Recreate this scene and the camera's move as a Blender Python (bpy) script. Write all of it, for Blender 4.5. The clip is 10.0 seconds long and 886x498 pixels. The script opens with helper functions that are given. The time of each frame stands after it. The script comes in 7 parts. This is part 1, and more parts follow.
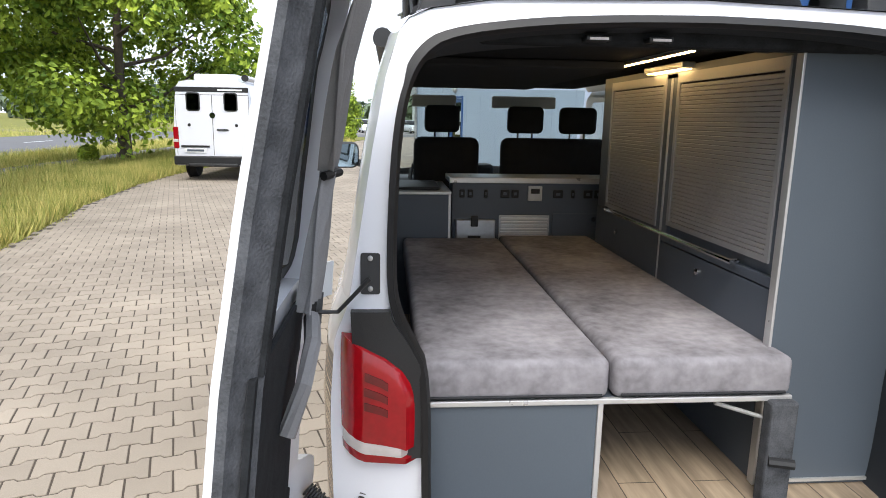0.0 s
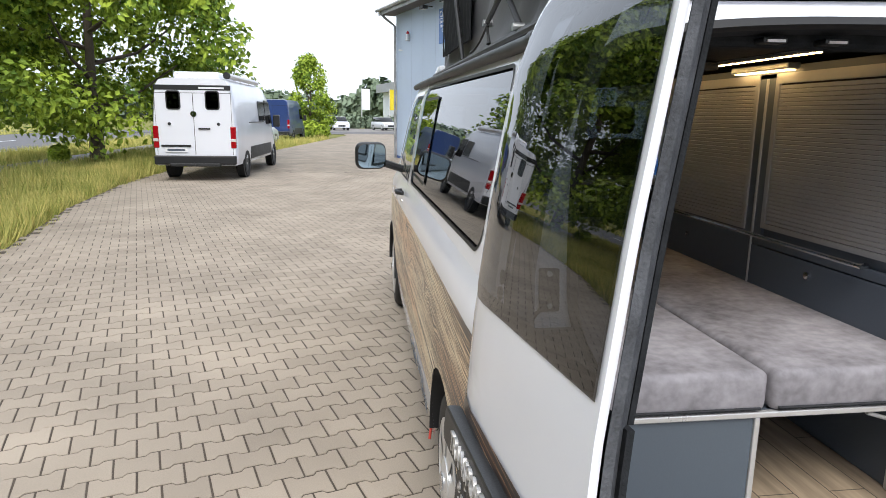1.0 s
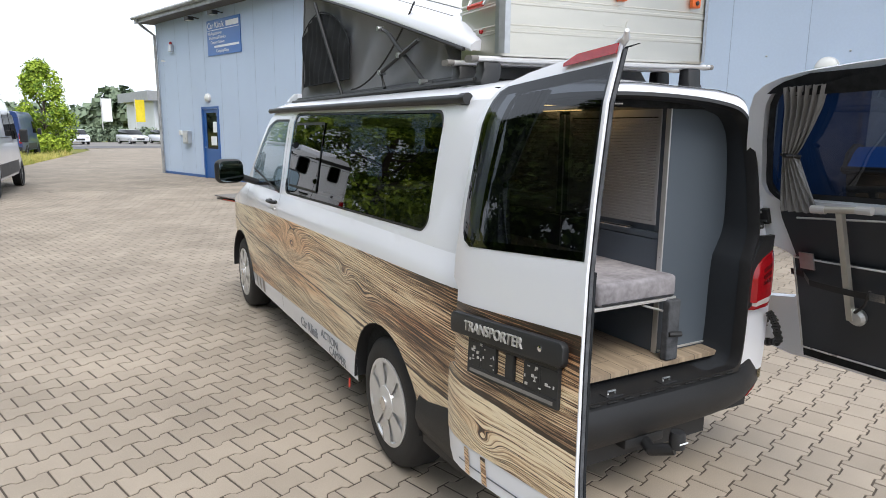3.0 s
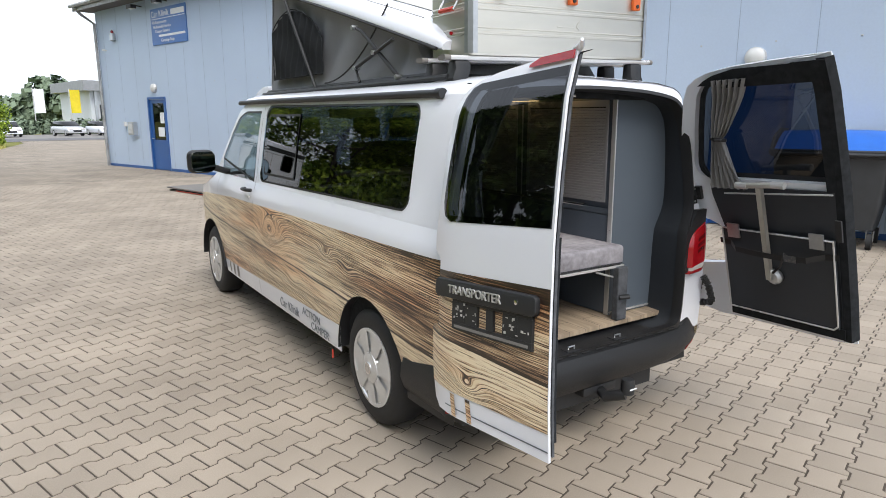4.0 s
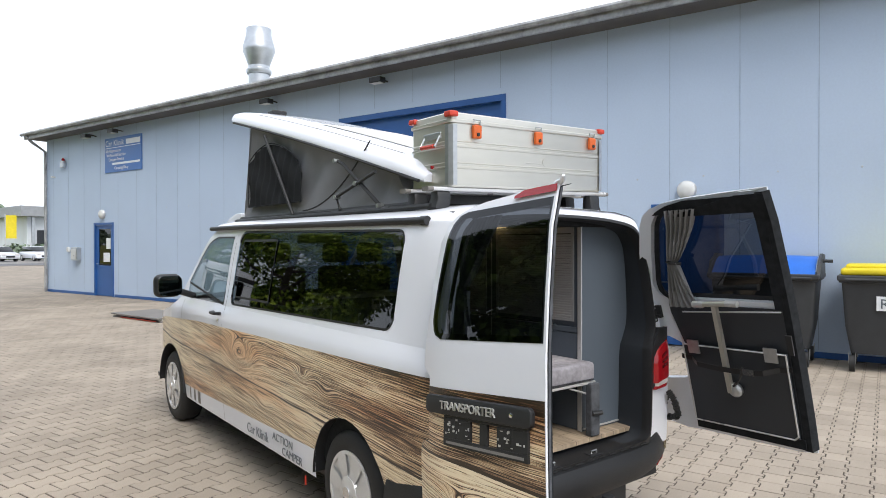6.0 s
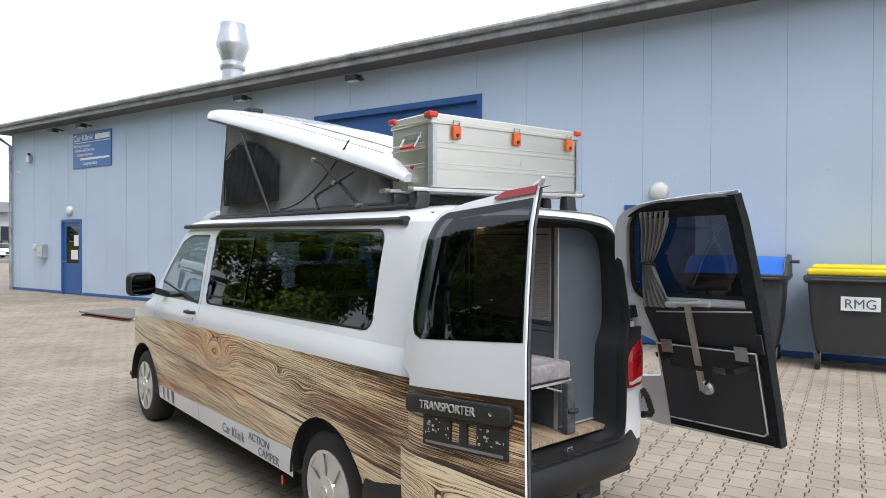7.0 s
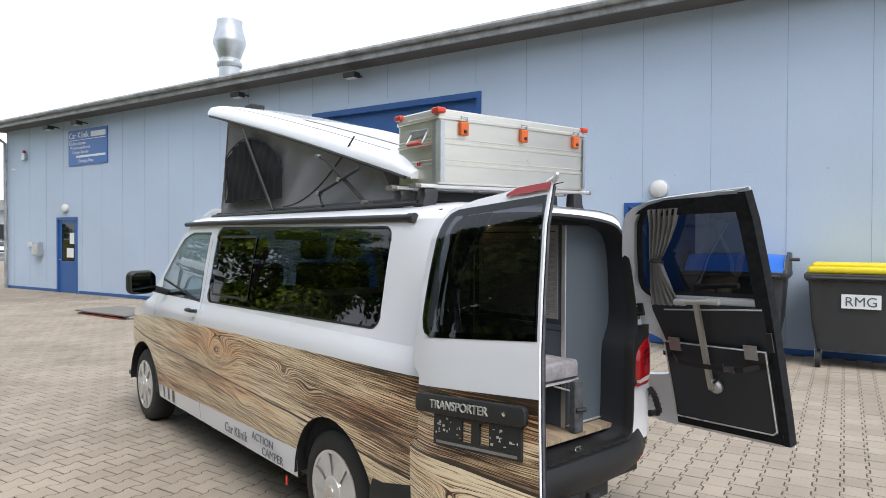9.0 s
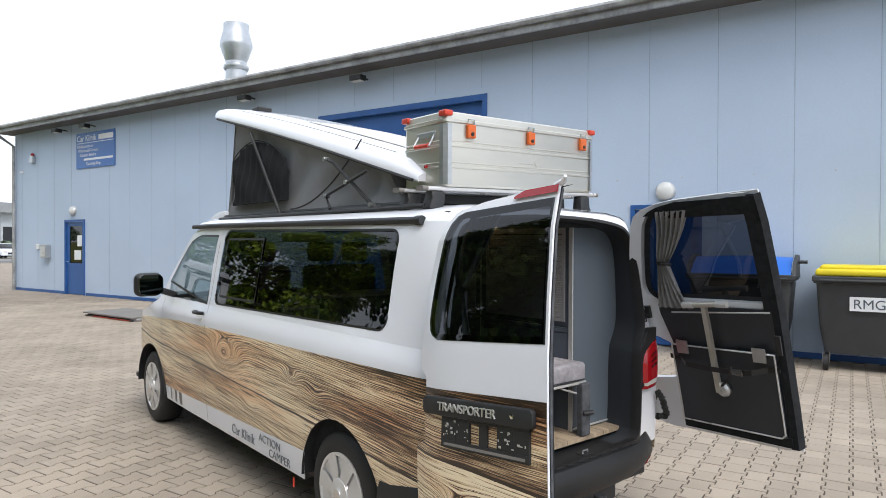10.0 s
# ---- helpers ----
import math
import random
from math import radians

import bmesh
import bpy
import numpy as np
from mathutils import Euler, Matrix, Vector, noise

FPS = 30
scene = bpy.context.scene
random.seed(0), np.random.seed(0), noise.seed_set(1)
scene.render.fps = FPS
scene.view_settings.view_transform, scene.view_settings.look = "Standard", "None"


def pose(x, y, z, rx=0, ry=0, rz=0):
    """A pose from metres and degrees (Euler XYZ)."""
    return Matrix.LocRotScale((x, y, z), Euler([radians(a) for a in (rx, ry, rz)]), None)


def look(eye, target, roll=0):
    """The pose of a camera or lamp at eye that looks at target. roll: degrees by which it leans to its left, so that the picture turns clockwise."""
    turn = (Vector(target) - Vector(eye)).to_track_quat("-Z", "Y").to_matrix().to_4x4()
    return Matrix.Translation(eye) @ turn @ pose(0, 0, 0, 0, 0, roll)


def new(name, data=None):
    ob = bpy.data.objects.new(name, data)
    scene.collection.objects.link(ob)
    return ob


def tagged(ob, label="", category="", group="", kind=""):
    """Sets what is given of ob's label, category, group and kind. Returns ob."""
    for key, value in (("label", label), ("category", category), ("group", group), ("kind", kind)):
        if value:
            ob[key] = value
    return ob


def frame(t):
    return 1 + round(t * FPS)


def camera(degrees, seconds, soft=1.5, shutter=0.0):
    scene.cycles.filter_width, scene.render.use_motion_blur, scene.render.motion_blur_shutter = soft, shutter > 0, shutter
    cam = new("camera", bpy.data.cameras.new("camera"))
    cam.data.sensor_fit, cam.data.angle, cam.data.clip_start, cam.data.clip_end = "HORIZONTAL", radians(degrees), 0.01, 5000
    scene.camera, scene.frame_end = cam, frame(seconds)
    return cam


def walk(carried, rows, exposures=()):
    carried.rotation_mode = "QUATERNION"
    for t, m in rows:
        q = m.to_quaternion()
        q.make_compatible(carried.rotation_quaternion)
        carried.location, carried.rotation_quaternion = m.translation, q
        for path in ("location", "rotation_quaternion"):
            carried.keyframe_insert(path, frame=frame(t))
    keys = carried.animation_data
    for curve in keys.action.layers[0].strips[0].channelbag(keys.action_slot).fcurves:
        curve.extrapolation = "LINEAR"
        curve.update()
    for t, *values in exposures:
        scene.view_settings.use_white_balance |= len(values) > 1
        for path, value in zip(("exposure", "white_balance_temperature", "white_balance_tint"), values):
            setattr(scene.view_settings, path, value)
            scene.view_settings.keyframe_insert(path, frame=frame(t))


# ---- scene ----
cam = camera(69.0, 10.0, soft=0.9)
PATH = [
    (0, (-0.764, -2.23, 1.61), (-0.596, -0.276, 1.217), 1.0),
    (0.5, (-1.001, -2.134, 1.599), (-0.811, -0.185, 1.192), 0.8),
    (1, (-1.206, -2.096, 1.626), (-0.946, -0.154, 1.224), 0.7),
    (1.5, (-1.5, -2.237, 1.654), (-1.001, -0.34, 1.264), 0.9),
    (2, (-1.712, -2.428, 1.647), (-0.987, -0.603, 1.269), 0.3),
    (2.5, (-1.911, -2.632, 1.669), (-1.067, -0.856, 1.298), 0.4),
    (4, (-2.409, -3.066, 1.699), (-1.343, -1.422, 1.3), -0.2),
    (4.5, (-2.478, -3.116, 1.713), (-1.432, -1.511, 1.137), 0.1),
    (5, (-2.594, -3.085, 1.701), (-1.473, -1.487, 1.264), 0.2),
    (5.5, (-2.656, -3.087, 1.69), (-1.467, -1.481, 1.62), 0.3),
    (5.7, (-2.65, -3.089, 1.691), (-1.445, -1.492, 1.667), 0.0),
    (7, (-2.685, -3.088, 1.7), (-1.395, -1.56, 1.68), 0.2),
    (7.5, (-2.693, -3.047, 1.698), (-1.395, -1.525, 1.674), 0.2),
    (8, (-2.705, -3.03, 1.694), (-1.414, -1.502, 1.672), 0.2),
    (8.5, (-2.715, -3.02, 1.695), (-1.422, -1.494, 1.672), 0.3),
    (9, (-2.707, -3.02, 1.697), (-1.407, -1.5, 1.671), 0.2),
    (9.5, (-2.714, -3.019, 1.7), (-1.416, -1.497, 1.685), 0.3),
    (10, (-2.715, -3.016, 1.698), (-1.428, -1.485, 1.679), 0.2),
]
walk(cam, [(t, look(eye, target, roll)) for t, eye, target, roll in PATH], exposures=[(0.0, 1.0), (1.0, 0.76), (2.5, 0.72), (5.0, 0.73), (7.0, 0.68), (10.0, 0.68)])

# ---- light ----
SUN_EL, SUN_AZ = 54.0, 192.0
world = bpy.data.worlds.new("sky")
scene.world = world
world.use_nodes = True
wn, wl = world.node_tree.nodes, world.node_tree.links
wn.clear()
sky = wn.new("ShaderNodeTexSky")
sky.sky_type, sky.sun_disc = "NISHITA", False
sky.sun_elevation, sky.sun_rotation = radians(SUN_EL), radians(SUN_AZ)
sky.air_density, sky.dust_density, sky.ozone_density = 1.0, 6.0, 1.0
haze = wn.new("ShaderNodeMix")
haze.data_type = "RGBA"
haze.inputs[0].default_value = 0.8
haze.inputs[7].default_value = (8.6, 9.35, 10.6, 1)
wbg, wout = wn.new("ShaderNodeBackground"), wn.new("ShaderNodeOutputWorld")
wbg.inputs[1].default_value = 0.105
wl.new(sky.outputs[0], haze.inputs[6])
wl.new(haze.outputs[2], wbg.inputs[0])
wl.new(wbg.outputs[0], wout.inputs[0])
sun = new("sun", bpy.data.lights.new("sun", "SUN"))
scene.view_settings.exposure = 0.80
sun.data.energy, sun.data.angle, sun.data.color = 1.5, radians(34), (1.0, 0.96, 0.90)
sun_from = Vector((math.sin(radians(SUN_AZ)) * math.cos(radians(SUN_EL)), math.cos(radians(SUN_AZ)) * math.cos(radians(SUN_EL)), math.sin(radians(SUN_EL))))
sun.matrix_world = look(sun_from * 60, (0, 0, 0))


# ---- materials ----
def mat(name, color, rough=0.5, metal=0.0, vary=0.12, scale=6.0, fine=60.0, bump=0.0, dark=None, coat=0.0, rough_vary=0.08, spec=0.5, stretch=(1, 1, 1), random_tone=0.0):
    """A surface with broad stains and fine grain, in metres of object space."""
    m = bpy.data.materials.new(name)
    m.use_nodes = True
    n, l = m.node_tree.nodes, m.node_tree.links
    b = n["Principled BSDF"]
    co, mp = n.new("ShaderNodeTexCoord"), n.new("ShaderNodeMapping")
    mp.inputs["Scale"].default_value = stretch
    l.new(co.outputs["Object"], mp.inputs[0])
    big, small = n.new("ShaderNodeTexNoise"), n.new("ShaderNodeTexNoise")
    for t, s, d in ((big, scale, 4), (small, fine, 3)):
        t.inputs["Scale"].default_value, t.inputs["Detail"].default_value = s, d
        l.new(mp.outputs[0], t.inputs[0])
    add = n.new("ShaderNodeMath")
    add.operation = "MULTIPLY_ADD"
    l.new(small.outputs[0], add.inputs[0])
    add.inputs[1].default_value = 0.5
    l.new(big.outputs[0], add.inputs[2])
    tone = add.outputs[0]
    if random_tone:
        info = n.new("ShaderNodeObjectInfo")
        isl = n.new("ShaderNodeNewGeometry")
        s1 = n.new("ShaderNodeMath")
        s1.operation = "ADD"
        l.new(info.outputs["Random"], s1.inputs[0])
        l.new(isl.outputs["Random Per Island"], s1.inputs[1])
        fr = n.new("ShaderNodeMath")
        fr.operation = "FRACT"
        l.new(s1.outputs[0], fr.inputs[0])
        s2 = n.new("ShaderNodeMath")
        s2.operation = "MULTIPLY_ADD"
        l.new(fr.outputs[0], s2.inputs[0])
        s2.inputs[1].default_value = random_tone
        l.new(tone, s2.inputs[2])
        s3 = n.new("ShaderNodeMath")
        s3.operation = "SUBTRACT"
        l.new(s2.outputs[0], s3.inputs[0])
        s3.inputs[1].default_value = random_tone / 2
        tone = s3.outputs[0]
    ramp = n.new("ShaderNodeMapRange")
    ramp.inputs["From Min"].default_value, ramp.inputs["From Max"].default_value = 0.45, 1.05
    l.new(tone, ramp.inputs["Value"])
    mix = n.new("ShaderNodeMix")
    mix.data_type = "RGBA"
    c = Vector(color)
    lo = Vector(dark) if dark else c * (1 - vary)
    hi = c * (1 + vary)
    mix.inputs[6].default_value = (*lo, 1)
    mix.inputs[7].default_value = (*[min(v, 0.95) for v in hi], 1)
    l.new(ramp.outputs[0], mix.inputs[0])
    l.new(mix.outputs[2], b.inputs["Base Color"])
    rr = n.new("ShaderNodeMapRange")
    rr.inputs["To Min"].default_value, rr.inputs["To Max"].default_value = max(0.0, rough - rough_vary), min(1.0, rough + rough_vary)
    l.new(big.outputs[0], rr.inputs["Value"])
    l.new(rr.outputs[0], b.inputs["Roughness"])
    b.inputs["Metallic"].default_value = metal
    b.inputs["Coat Weight"].default_value = coat
    b.inputs["Coat Roughness"].default_value = 0.04
    b.inputs["Specular IOR Level"].default_value = spec
    if bump:
        bp = n.new("ShaderNodeBump")
        bp.inputs["Strength"].default_value, bp.inputs["Distance"].default_value = 0.6, bump
        l.new(small.outputs[0], bp.inputs["Height"])
        l.new(bp.outputs[0], b.inputs["Normal"])
    return m


def glass(name, tint, strength=1.0):
    """Clear or tinted pane: light passes through the tint, gloss rises towards grazing angles."""
    m = bpy.data.materials.new(name)
    m.use_nodes = True
    n, l = m.node_tree.nodes, m.node_tree.links
    n.clear()
    out, mx, tr, gl, lw = (n.new("ShaderNode" + k) for k in ("OutputMaterial", "MixShader", "BsdfTransparent", "BsdfGlossy", "LayerWeight"))
    lw.inputs[0].default_value = 0.5
    pw, ma = n.new("ShaderNodeMath"), n.new("ShaderNodeMath")
    pw.operation, ma.operation = "POWER", "MULTIPLY_ADD"
    pw.inputs[1].default_value = 4.0
    ma.inputs[1].default_value, ma.inputs[2].default_value = 0.9, 0.055
    l.new(lw.outputs["Facing"], pw.inputs[0])
    l.new(pw.outputs[0], ma.inputs[0])
    tr.inputs[0].default_value = (*tint, 1)
    gl.inputs[0].default_value = (strength, strength, strength, 1)
    gl.inputs["Roughness"].default_value = 0.015
    l.new(ma.outputs[0], mx.inputs[0])
    l.new(tr.outputs[0], mx.inputs[1])
    l.new(gl.outputs[0], mx.inputs[2])
    l.new(mx.outputs[0], out.inputs[0])
    return m


def glow(name, color, strength):
    m = bpy.data.materials.new(name)
    m.use_nodes = True
    b = m.node_tree.nodes["Principled BSDF"]
    b.inputs["Emission Color"].default_value, b.inputs["Emission Strength"].default_value = (*color, 1), strength
    b.inputs["Base Color"].default_value = (*color, 1)
    return m


WHITE = mat("white_car_paint", (0.78, 0.805, 0.87), 0.22, vary=0.02, scale=1.2, fine=500, coat=0.6, rough_vary=0.05)
WHITE_INNER = mat("white_door_paint", (0.76, 0.77, 0.78), 0.35, vary=0.03, scale=4, coat=0.3)
TINT = glass("tinted_glass", (0.075, 0.085, 0.098), 0.75)
CLEAR = glass("window_glass", (0.62, 0.68, 0.66), 0.9)
BLACK = mat("black_plastic", (0.017, 0.018, 0.020), 0.5, vary=0.25, scale=9, fine=300, bump=0.0006)
BUMPER = mat("grained_bumper_plastic", (0.011, 0.012, 0.014), 0.5, vary=0.2, scale=5, fine=420, bump=0.0008)
RUBBER = mat("tyre_rubber", (0.016, 0.016, 0.017), 0.7, vary=0.3, scale=14, fine=160, bump=0.001)
JAMB = mat("anthracite_jamb_lining", (0.028, 0.032, 0.038), 0.7, vary=0.2, scale=6, fine=280, bump=0.0008, spec=0.3)
SEAL = mat("rubber_seal", (0.012, 0.012, 0.013), 0.55, vary=0.25, scale=20)
SILVER = mat("silver_paint", (0.62, 0.63, 0.64), 0.30, metal=0.45, vary=0.06, scale=7, coat=0.3)
MIRROR = mat("mirror_glass", (0.33, 0.42, 0.47), 0.03, metal=1.0, vary=0.02, scale=3, rough_vary=0.01)
CHROME = mat("chrome", (0.75, 0.76, 0.78), 0.12, metal=1.0, vary=0.05, scale=9)
STEEL = mat("galvanised_steel", (0.50, 0.52, 0.54), 0.38, metal=0.9, vary=0.15, scale=5, fine=40)
ALU = mat("brushed_aluminium", (0.62, 0.605, 0.55), 0.38, metal=0.8, vary=0.07, scale=2.5, fine=120, stretch=(1, 1, 6), rough_vary=0.1)
RED = mat("red_lamp_plastic", (0.32, 0.005, 0.010), 0.12, vary=0.15, scale=30, coat=0.2)
DARKRED = mat("dark_red_lamp_bar", (0.13, 0.004, 0.006), 0.15, vary=0.2, scale=30, coat=0.5)
LAMPCLEAR = mat("clear_lamp_plastic", (0.62, 0.58, 0.57), 0.1, vary=0.1, scale=40, coat=0.6)
ORANGE = mat("orange_latch_plastic", (0.62, 0.12, 0.02), 0.4, vary=0.1, scale=30)
REDPLASTIC = mat("red_plastic", (0.55, 0.045, 0.02), 0.4, vary=0.1, scale=30)
ANTHRACITE = mat("anthracite_laminate", (0.092, 0.112, 0.142), 0.42, vary=0.08, scale=3, fine=200, bump=0.0003)
SLATE = mat("slate_grey_laminate", (0.088, 0.109, 0.134), 0.5, vary=0.06, scale=2.5, fine=220, bump=0.0003)
BLACKBOARD = mat("black_lining_board", (0.028, 0.032, 0.039), 0.5, vary=0.12, scale=4, fine=220, bump=0.0003)
EDGING = mat("aluminium_edging", (0.62, 0.62, 0.62), 0.3, metal=0.5, vary=0.05, scale=8)
FELT = mat("grey_felt_lining", (0.085, 0.090, 0.100), 0.95, vary=0.45, scale=25, fine=260, bump=0.003, spec=0.1)
DARKFELT = mat("black_felt_lining", (0.022, 0.024, 0.027), 0.95, vary=0.4, scale=25, fine=260, bump=0.002, spec=0.1)
VELVET = mat("grey_velour", (0.31, 0.30, 0.325), 0.8, dark=(0.115, 0.108, 0.118), vary=0.3, scale=5.0, fine=34, bump=0.002, spec=0.3)
SEATCLOTH = mat("black_seat_cloth", (0.034, 0.036, 0.040), 0.9, vary=0.25, scale=12, fine=300, bump=0.0015, spec=0.2)
CANVAS = mat("grey_tent_canvas", (0.245, 0.250, 0.264), 0.9, vary=0.16, scale=3, fine=300, bump=0.001, spec=0.15)
MESHNET = mat("dark_fly_net", (0.028, 0.030, 0.033), 0.9, vary=0.3, scale=6, fine=500, spec=0.1)
CURTAIN = mat("grey_curtain_cloth", (0.235, 0.235, 0.245), 0.9, vary=0.12, scale=9, fine=300, bump=0.0008, spec=0.1)
WALLBLUE = mat("pale_blue_wall_sheet", (0.45, 0.545, 0.685), 0.55, vary=0.06, scale=0.5, fine=30, rough_vary=0.06)
JOINT = mat("panel_joint", (0.31, 0.38, 0.49), 0.7, vary=0.2, scale=4)
BLUE = mat("blue_door_paint", (0.022, 0.095, 0.30), 0.42, vary=0.1, scale=2, fine=80)
SIGNBLUE = mat("blue_sign", (0.03, 0.13, 0.40), 0.35, vary=0.06, scale=2)
SIGNWHITE = mat("white_lettering", (0.78, 0.80, 0.82), 0.5, vary=0.04, scale=9)
EAVE = mat("eave_metal", (0.33, 0.335, 0.34), 0.5, metal=0.3, vary=0.45, scale=3, fine=18)
SOFFIT = mat("brown_soffit", (0.12, 0.115, 0.11), 0.8, vary=0.2, scale=2)
ROOFMETAL = mat("grey_roof_sheet", (0.30, 0.31, 0.32), 0.5, metal=0.4, vary=0.15, scale=2)
BINGREY = mat("dark_bin_plastic", (0.035, 0.038, 0.042), 0.5, vary=0.2, scale=5, fine=120, bump=0.0008)
LIDBLUE = mat("blue_bin_lid", (0.025, 0.14, 0.55), 0.4, vary=0.1, scale=5)
LIDYELLOW = mat("yellow_bin_lid", (0.72, 0.58, 0.02), 0.4, vary=0.1, scale=5)
SAND = mat("joint_sand", (0.072, 0.057, 0.044), 0.95, vary=0.3, scale=3, fine=140, bump=0.002)
STONE = mat("concrete_paver", (0.318, 0.272, 0.220), 0.85, vary=0.26, scale=0.9, fine=170, bump=0.0016, random_tone=0.20, spec=0.3)
ASPHALT = mat("asphalt", (0.105, 0.105, 0.11), 0.9, vary=0.2, scale=0.8, fine=90, bump=0.002)
PATH_GREY = mat("grey_footpath", (0.19, 0.18, 0.17), 0.9, vary=0.15, scale=1.5, fine=60)
DRYGRASS = mat("dry_grass_ground", (0.20, 0.185, 0.06), 0.95, dark=(0.10, 0.12, 0.025), vary=0.25, scale=0.7, fine=22, bump=0.01, spec=0.1)
BLADE = mat("grass_blade", (0.56, 0.48, 0.17), 0.8, dark=(0.19, 0.25, 0.045), vary=0.2, scale=0.5, fine=4, spec=0.2, random_tone=0.5)
BARK = mat("tree_bark", (0.10, 0.082, 0.062), 0.95, vary=0.4, scale=4, fine=30, bump=0.012, stretch=(1, 1, 0.3))
LEAF = mat("tree_leaf", (0.34, 0.43, 0.050), 0.6, dark=(0.10, 0.185, 0.020), vary=0.25, scale=0.6, fine=3, spec=0.25, random_tone=0.55)
# Shaded copy of the tree leaf: the darkness is painted into its colour.
SHADELEAF = mat("shaded_tree_leaf", (0.13, 0.19, 0.035), 0.6, dark=(0.035, 0.075, 0.012), vary=0.25, scale=0.6, fine=3, spec=0.25, random_tone=0.55)
# Leaf green paled towards grey: distance haze is painted into the colour.
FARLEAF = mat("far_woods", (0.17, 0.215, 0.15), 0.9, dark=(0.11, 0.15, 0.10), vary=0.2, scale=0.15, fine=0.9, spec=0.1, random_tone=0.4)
VANBLUE = mat("dark_blue_paint", (0.02, 0.045, 0.16), 0.3, vary=0.05, scale=1, coat=0.4)
CREAM = mat("cream_sunshade", (0.52, 0.52, 0.49), 0.6, vary=0.05, scale=3)
LEDWARM = glow("warm_led", (1.0, 0.64, 0.24), 9.0)
TUBEWARM = glow("warm_tube", (1.0, 0.62, 0.24), 6.0)
LAMPWHITE = mat("opal_lamp", (0.66, 0.67, 0.66), 0.35, vary=0.04, scale=8)


# ---- shapes ----
def part(name, bm, material, parent=None, label="", smooth=False):
    me = bpy.data.meshes.new(name)
    bm.to_mesh(me)
    bm.free()
    me.materials.append(material)
    if smooth:
        me.shade_smooth()
        me.set_sharp_from_angle(angle=radians(38))
    ob = new(name, me)
    ob.parent = parent
    if label:
        ob["label"] = label
    return ob


def thing(name, label, category, m=None, group="", kind=""):
    e = new(name)
    e.empty_display_size = 0.2
    if m is not None:
        e.matrix_world = m
    return tagged(e, label, category, group, kind)


def rbox(x0, y0, z0, x1, y1, z1, b=0.0, seg=2, bm=None):
    """A box from corner to corner with rounded edges."""
    t = bmesh.new()
    bmesh.ops.create_cube(t, size=1, matrix=Matrix.Translation(((x0 + x1) / 2, (y0 + y1) / 2, (z0 + z1) / 2)) @ Matrix.Diagonal((abs(x1 - x0), abs(y1 - y0), abs(z1 - z0), 1)))
    if b:
        bmesh.ops.bevel(t, geom=t.edges[:], offset=b, segments=seg, profile=0.5, affect="EDGES")
    return join(bm, t)


def join(bm, t, m=None):
    if m is not None:
        bmesh.ops.transform(t, matrix=m, verts=t.verts)
    if bm is None:
        return t
    me = bpy.data.meshes.new("tmp")
    t.to_mesh(me)
    t.free()
    bm.from_mesh(me)
    bpy.data.meshes.remove(me)
    return bm


def rod(points, r, seg=10, bm=None, r1=None):
    """A round bar along points, its ends closed."""
    t = bmesh.new()
    pts = [Vector(p) for p in points]
    rings = []
    for i, p in enumerate(pts):
        d = (pts[min(i + 1, len(pts) - 1)] - pts[max(i - 1, 0)]).normalized()
        a = d.orthogonal().normalized() if abs(d.z) > 0.9 else d.cross(Vector((0, 0, 1))).normalized()
        b = d.cross(a)
        rad = r if r1 is None else r + (r1 - r) * i / (len(pts) - 1)
        rings.append([t.verts.new(p + rad * (math.cos(k * math.tau / seg) * a + math.sin(k * math.tau / seg) * b)) for k in range(seg)])
    for u, v in zip(rings, rings[1:]):
        for k in range(seg):
            t.faces.new((u[k], u[(k + 1) % seg], v[(k + 1) % seg], v[k]))
    t.faces.new(rings[0][::-1])
    t.faces.new(rings[-1])
    bmesh.ops.recalc_face_normals(t, faces=t.faces)
    return join(bm, t)


def lathe(profile, seg=32, bm=None, m=None):
    """A turned body round z from (radius, height) pairs."""
    t = bmesh.new()
    rings = [[t.verts.new((r * math.cos(k * math.tau / seg), r * math.sin(k * math.tau / seg), z)) for k in range(seg)] for r, z in profile]
    for u, v in zip(rings, rings[1:]):
        for k in range(seg):
            t.faces.new((u[k], u[(k + 1) % seg], v[(k + 1) % seg], v[k]))
    t.faces.new(rings[0][::-1])
    t.faces.new(rings[-1])
    bmesh.ops.recalc_face_normals(t, faces=t.faces)
    return join(bm, t, m)


def sheet(us, vs, f, bm=None, thick=None):
    """A grid over us and vs laid through f(u, v); thick gives it a second skin moved by that vector or function."""
    t = bmesh.new()
    g = [[t.verts.new(f(u, v)) for v in vs] for u in us]
    for i in range(len(us) - 1):
        for j in range(len(vs) - 1):
            t.faces.new((g[i][j], g[i + 1][j], g[i + 1][j + 1], g[i][j + 1]))
    if thick is not None:
        ret = bmesh.ops.solidify(t, geom=t.faces[:], thickness=thick)
    return join(bm, t)


def bands(us, lo, hi, f, rows=6, bm=None, thick=None):
    """A sheet over us between the curves lo(u) and hi(u)."""
    t = bmesh.new()
    g = [[t.verts.new(f(u, lo(u) + (hi(u) - lo(u)) * j / rows)) for j in range(rows + 1)] for u in us]
    for i in range(len(us) - 1):
        for j in range(rows):
            t.faces.new((g[i][j], g[i + 1][j], g[i + 1][j + 1], g[i][j + 1]))
    if thick is not None:
        bmesh.ops.solidify(t, geom=t.faces[:], thickness=thick)
    return join(bm, t)


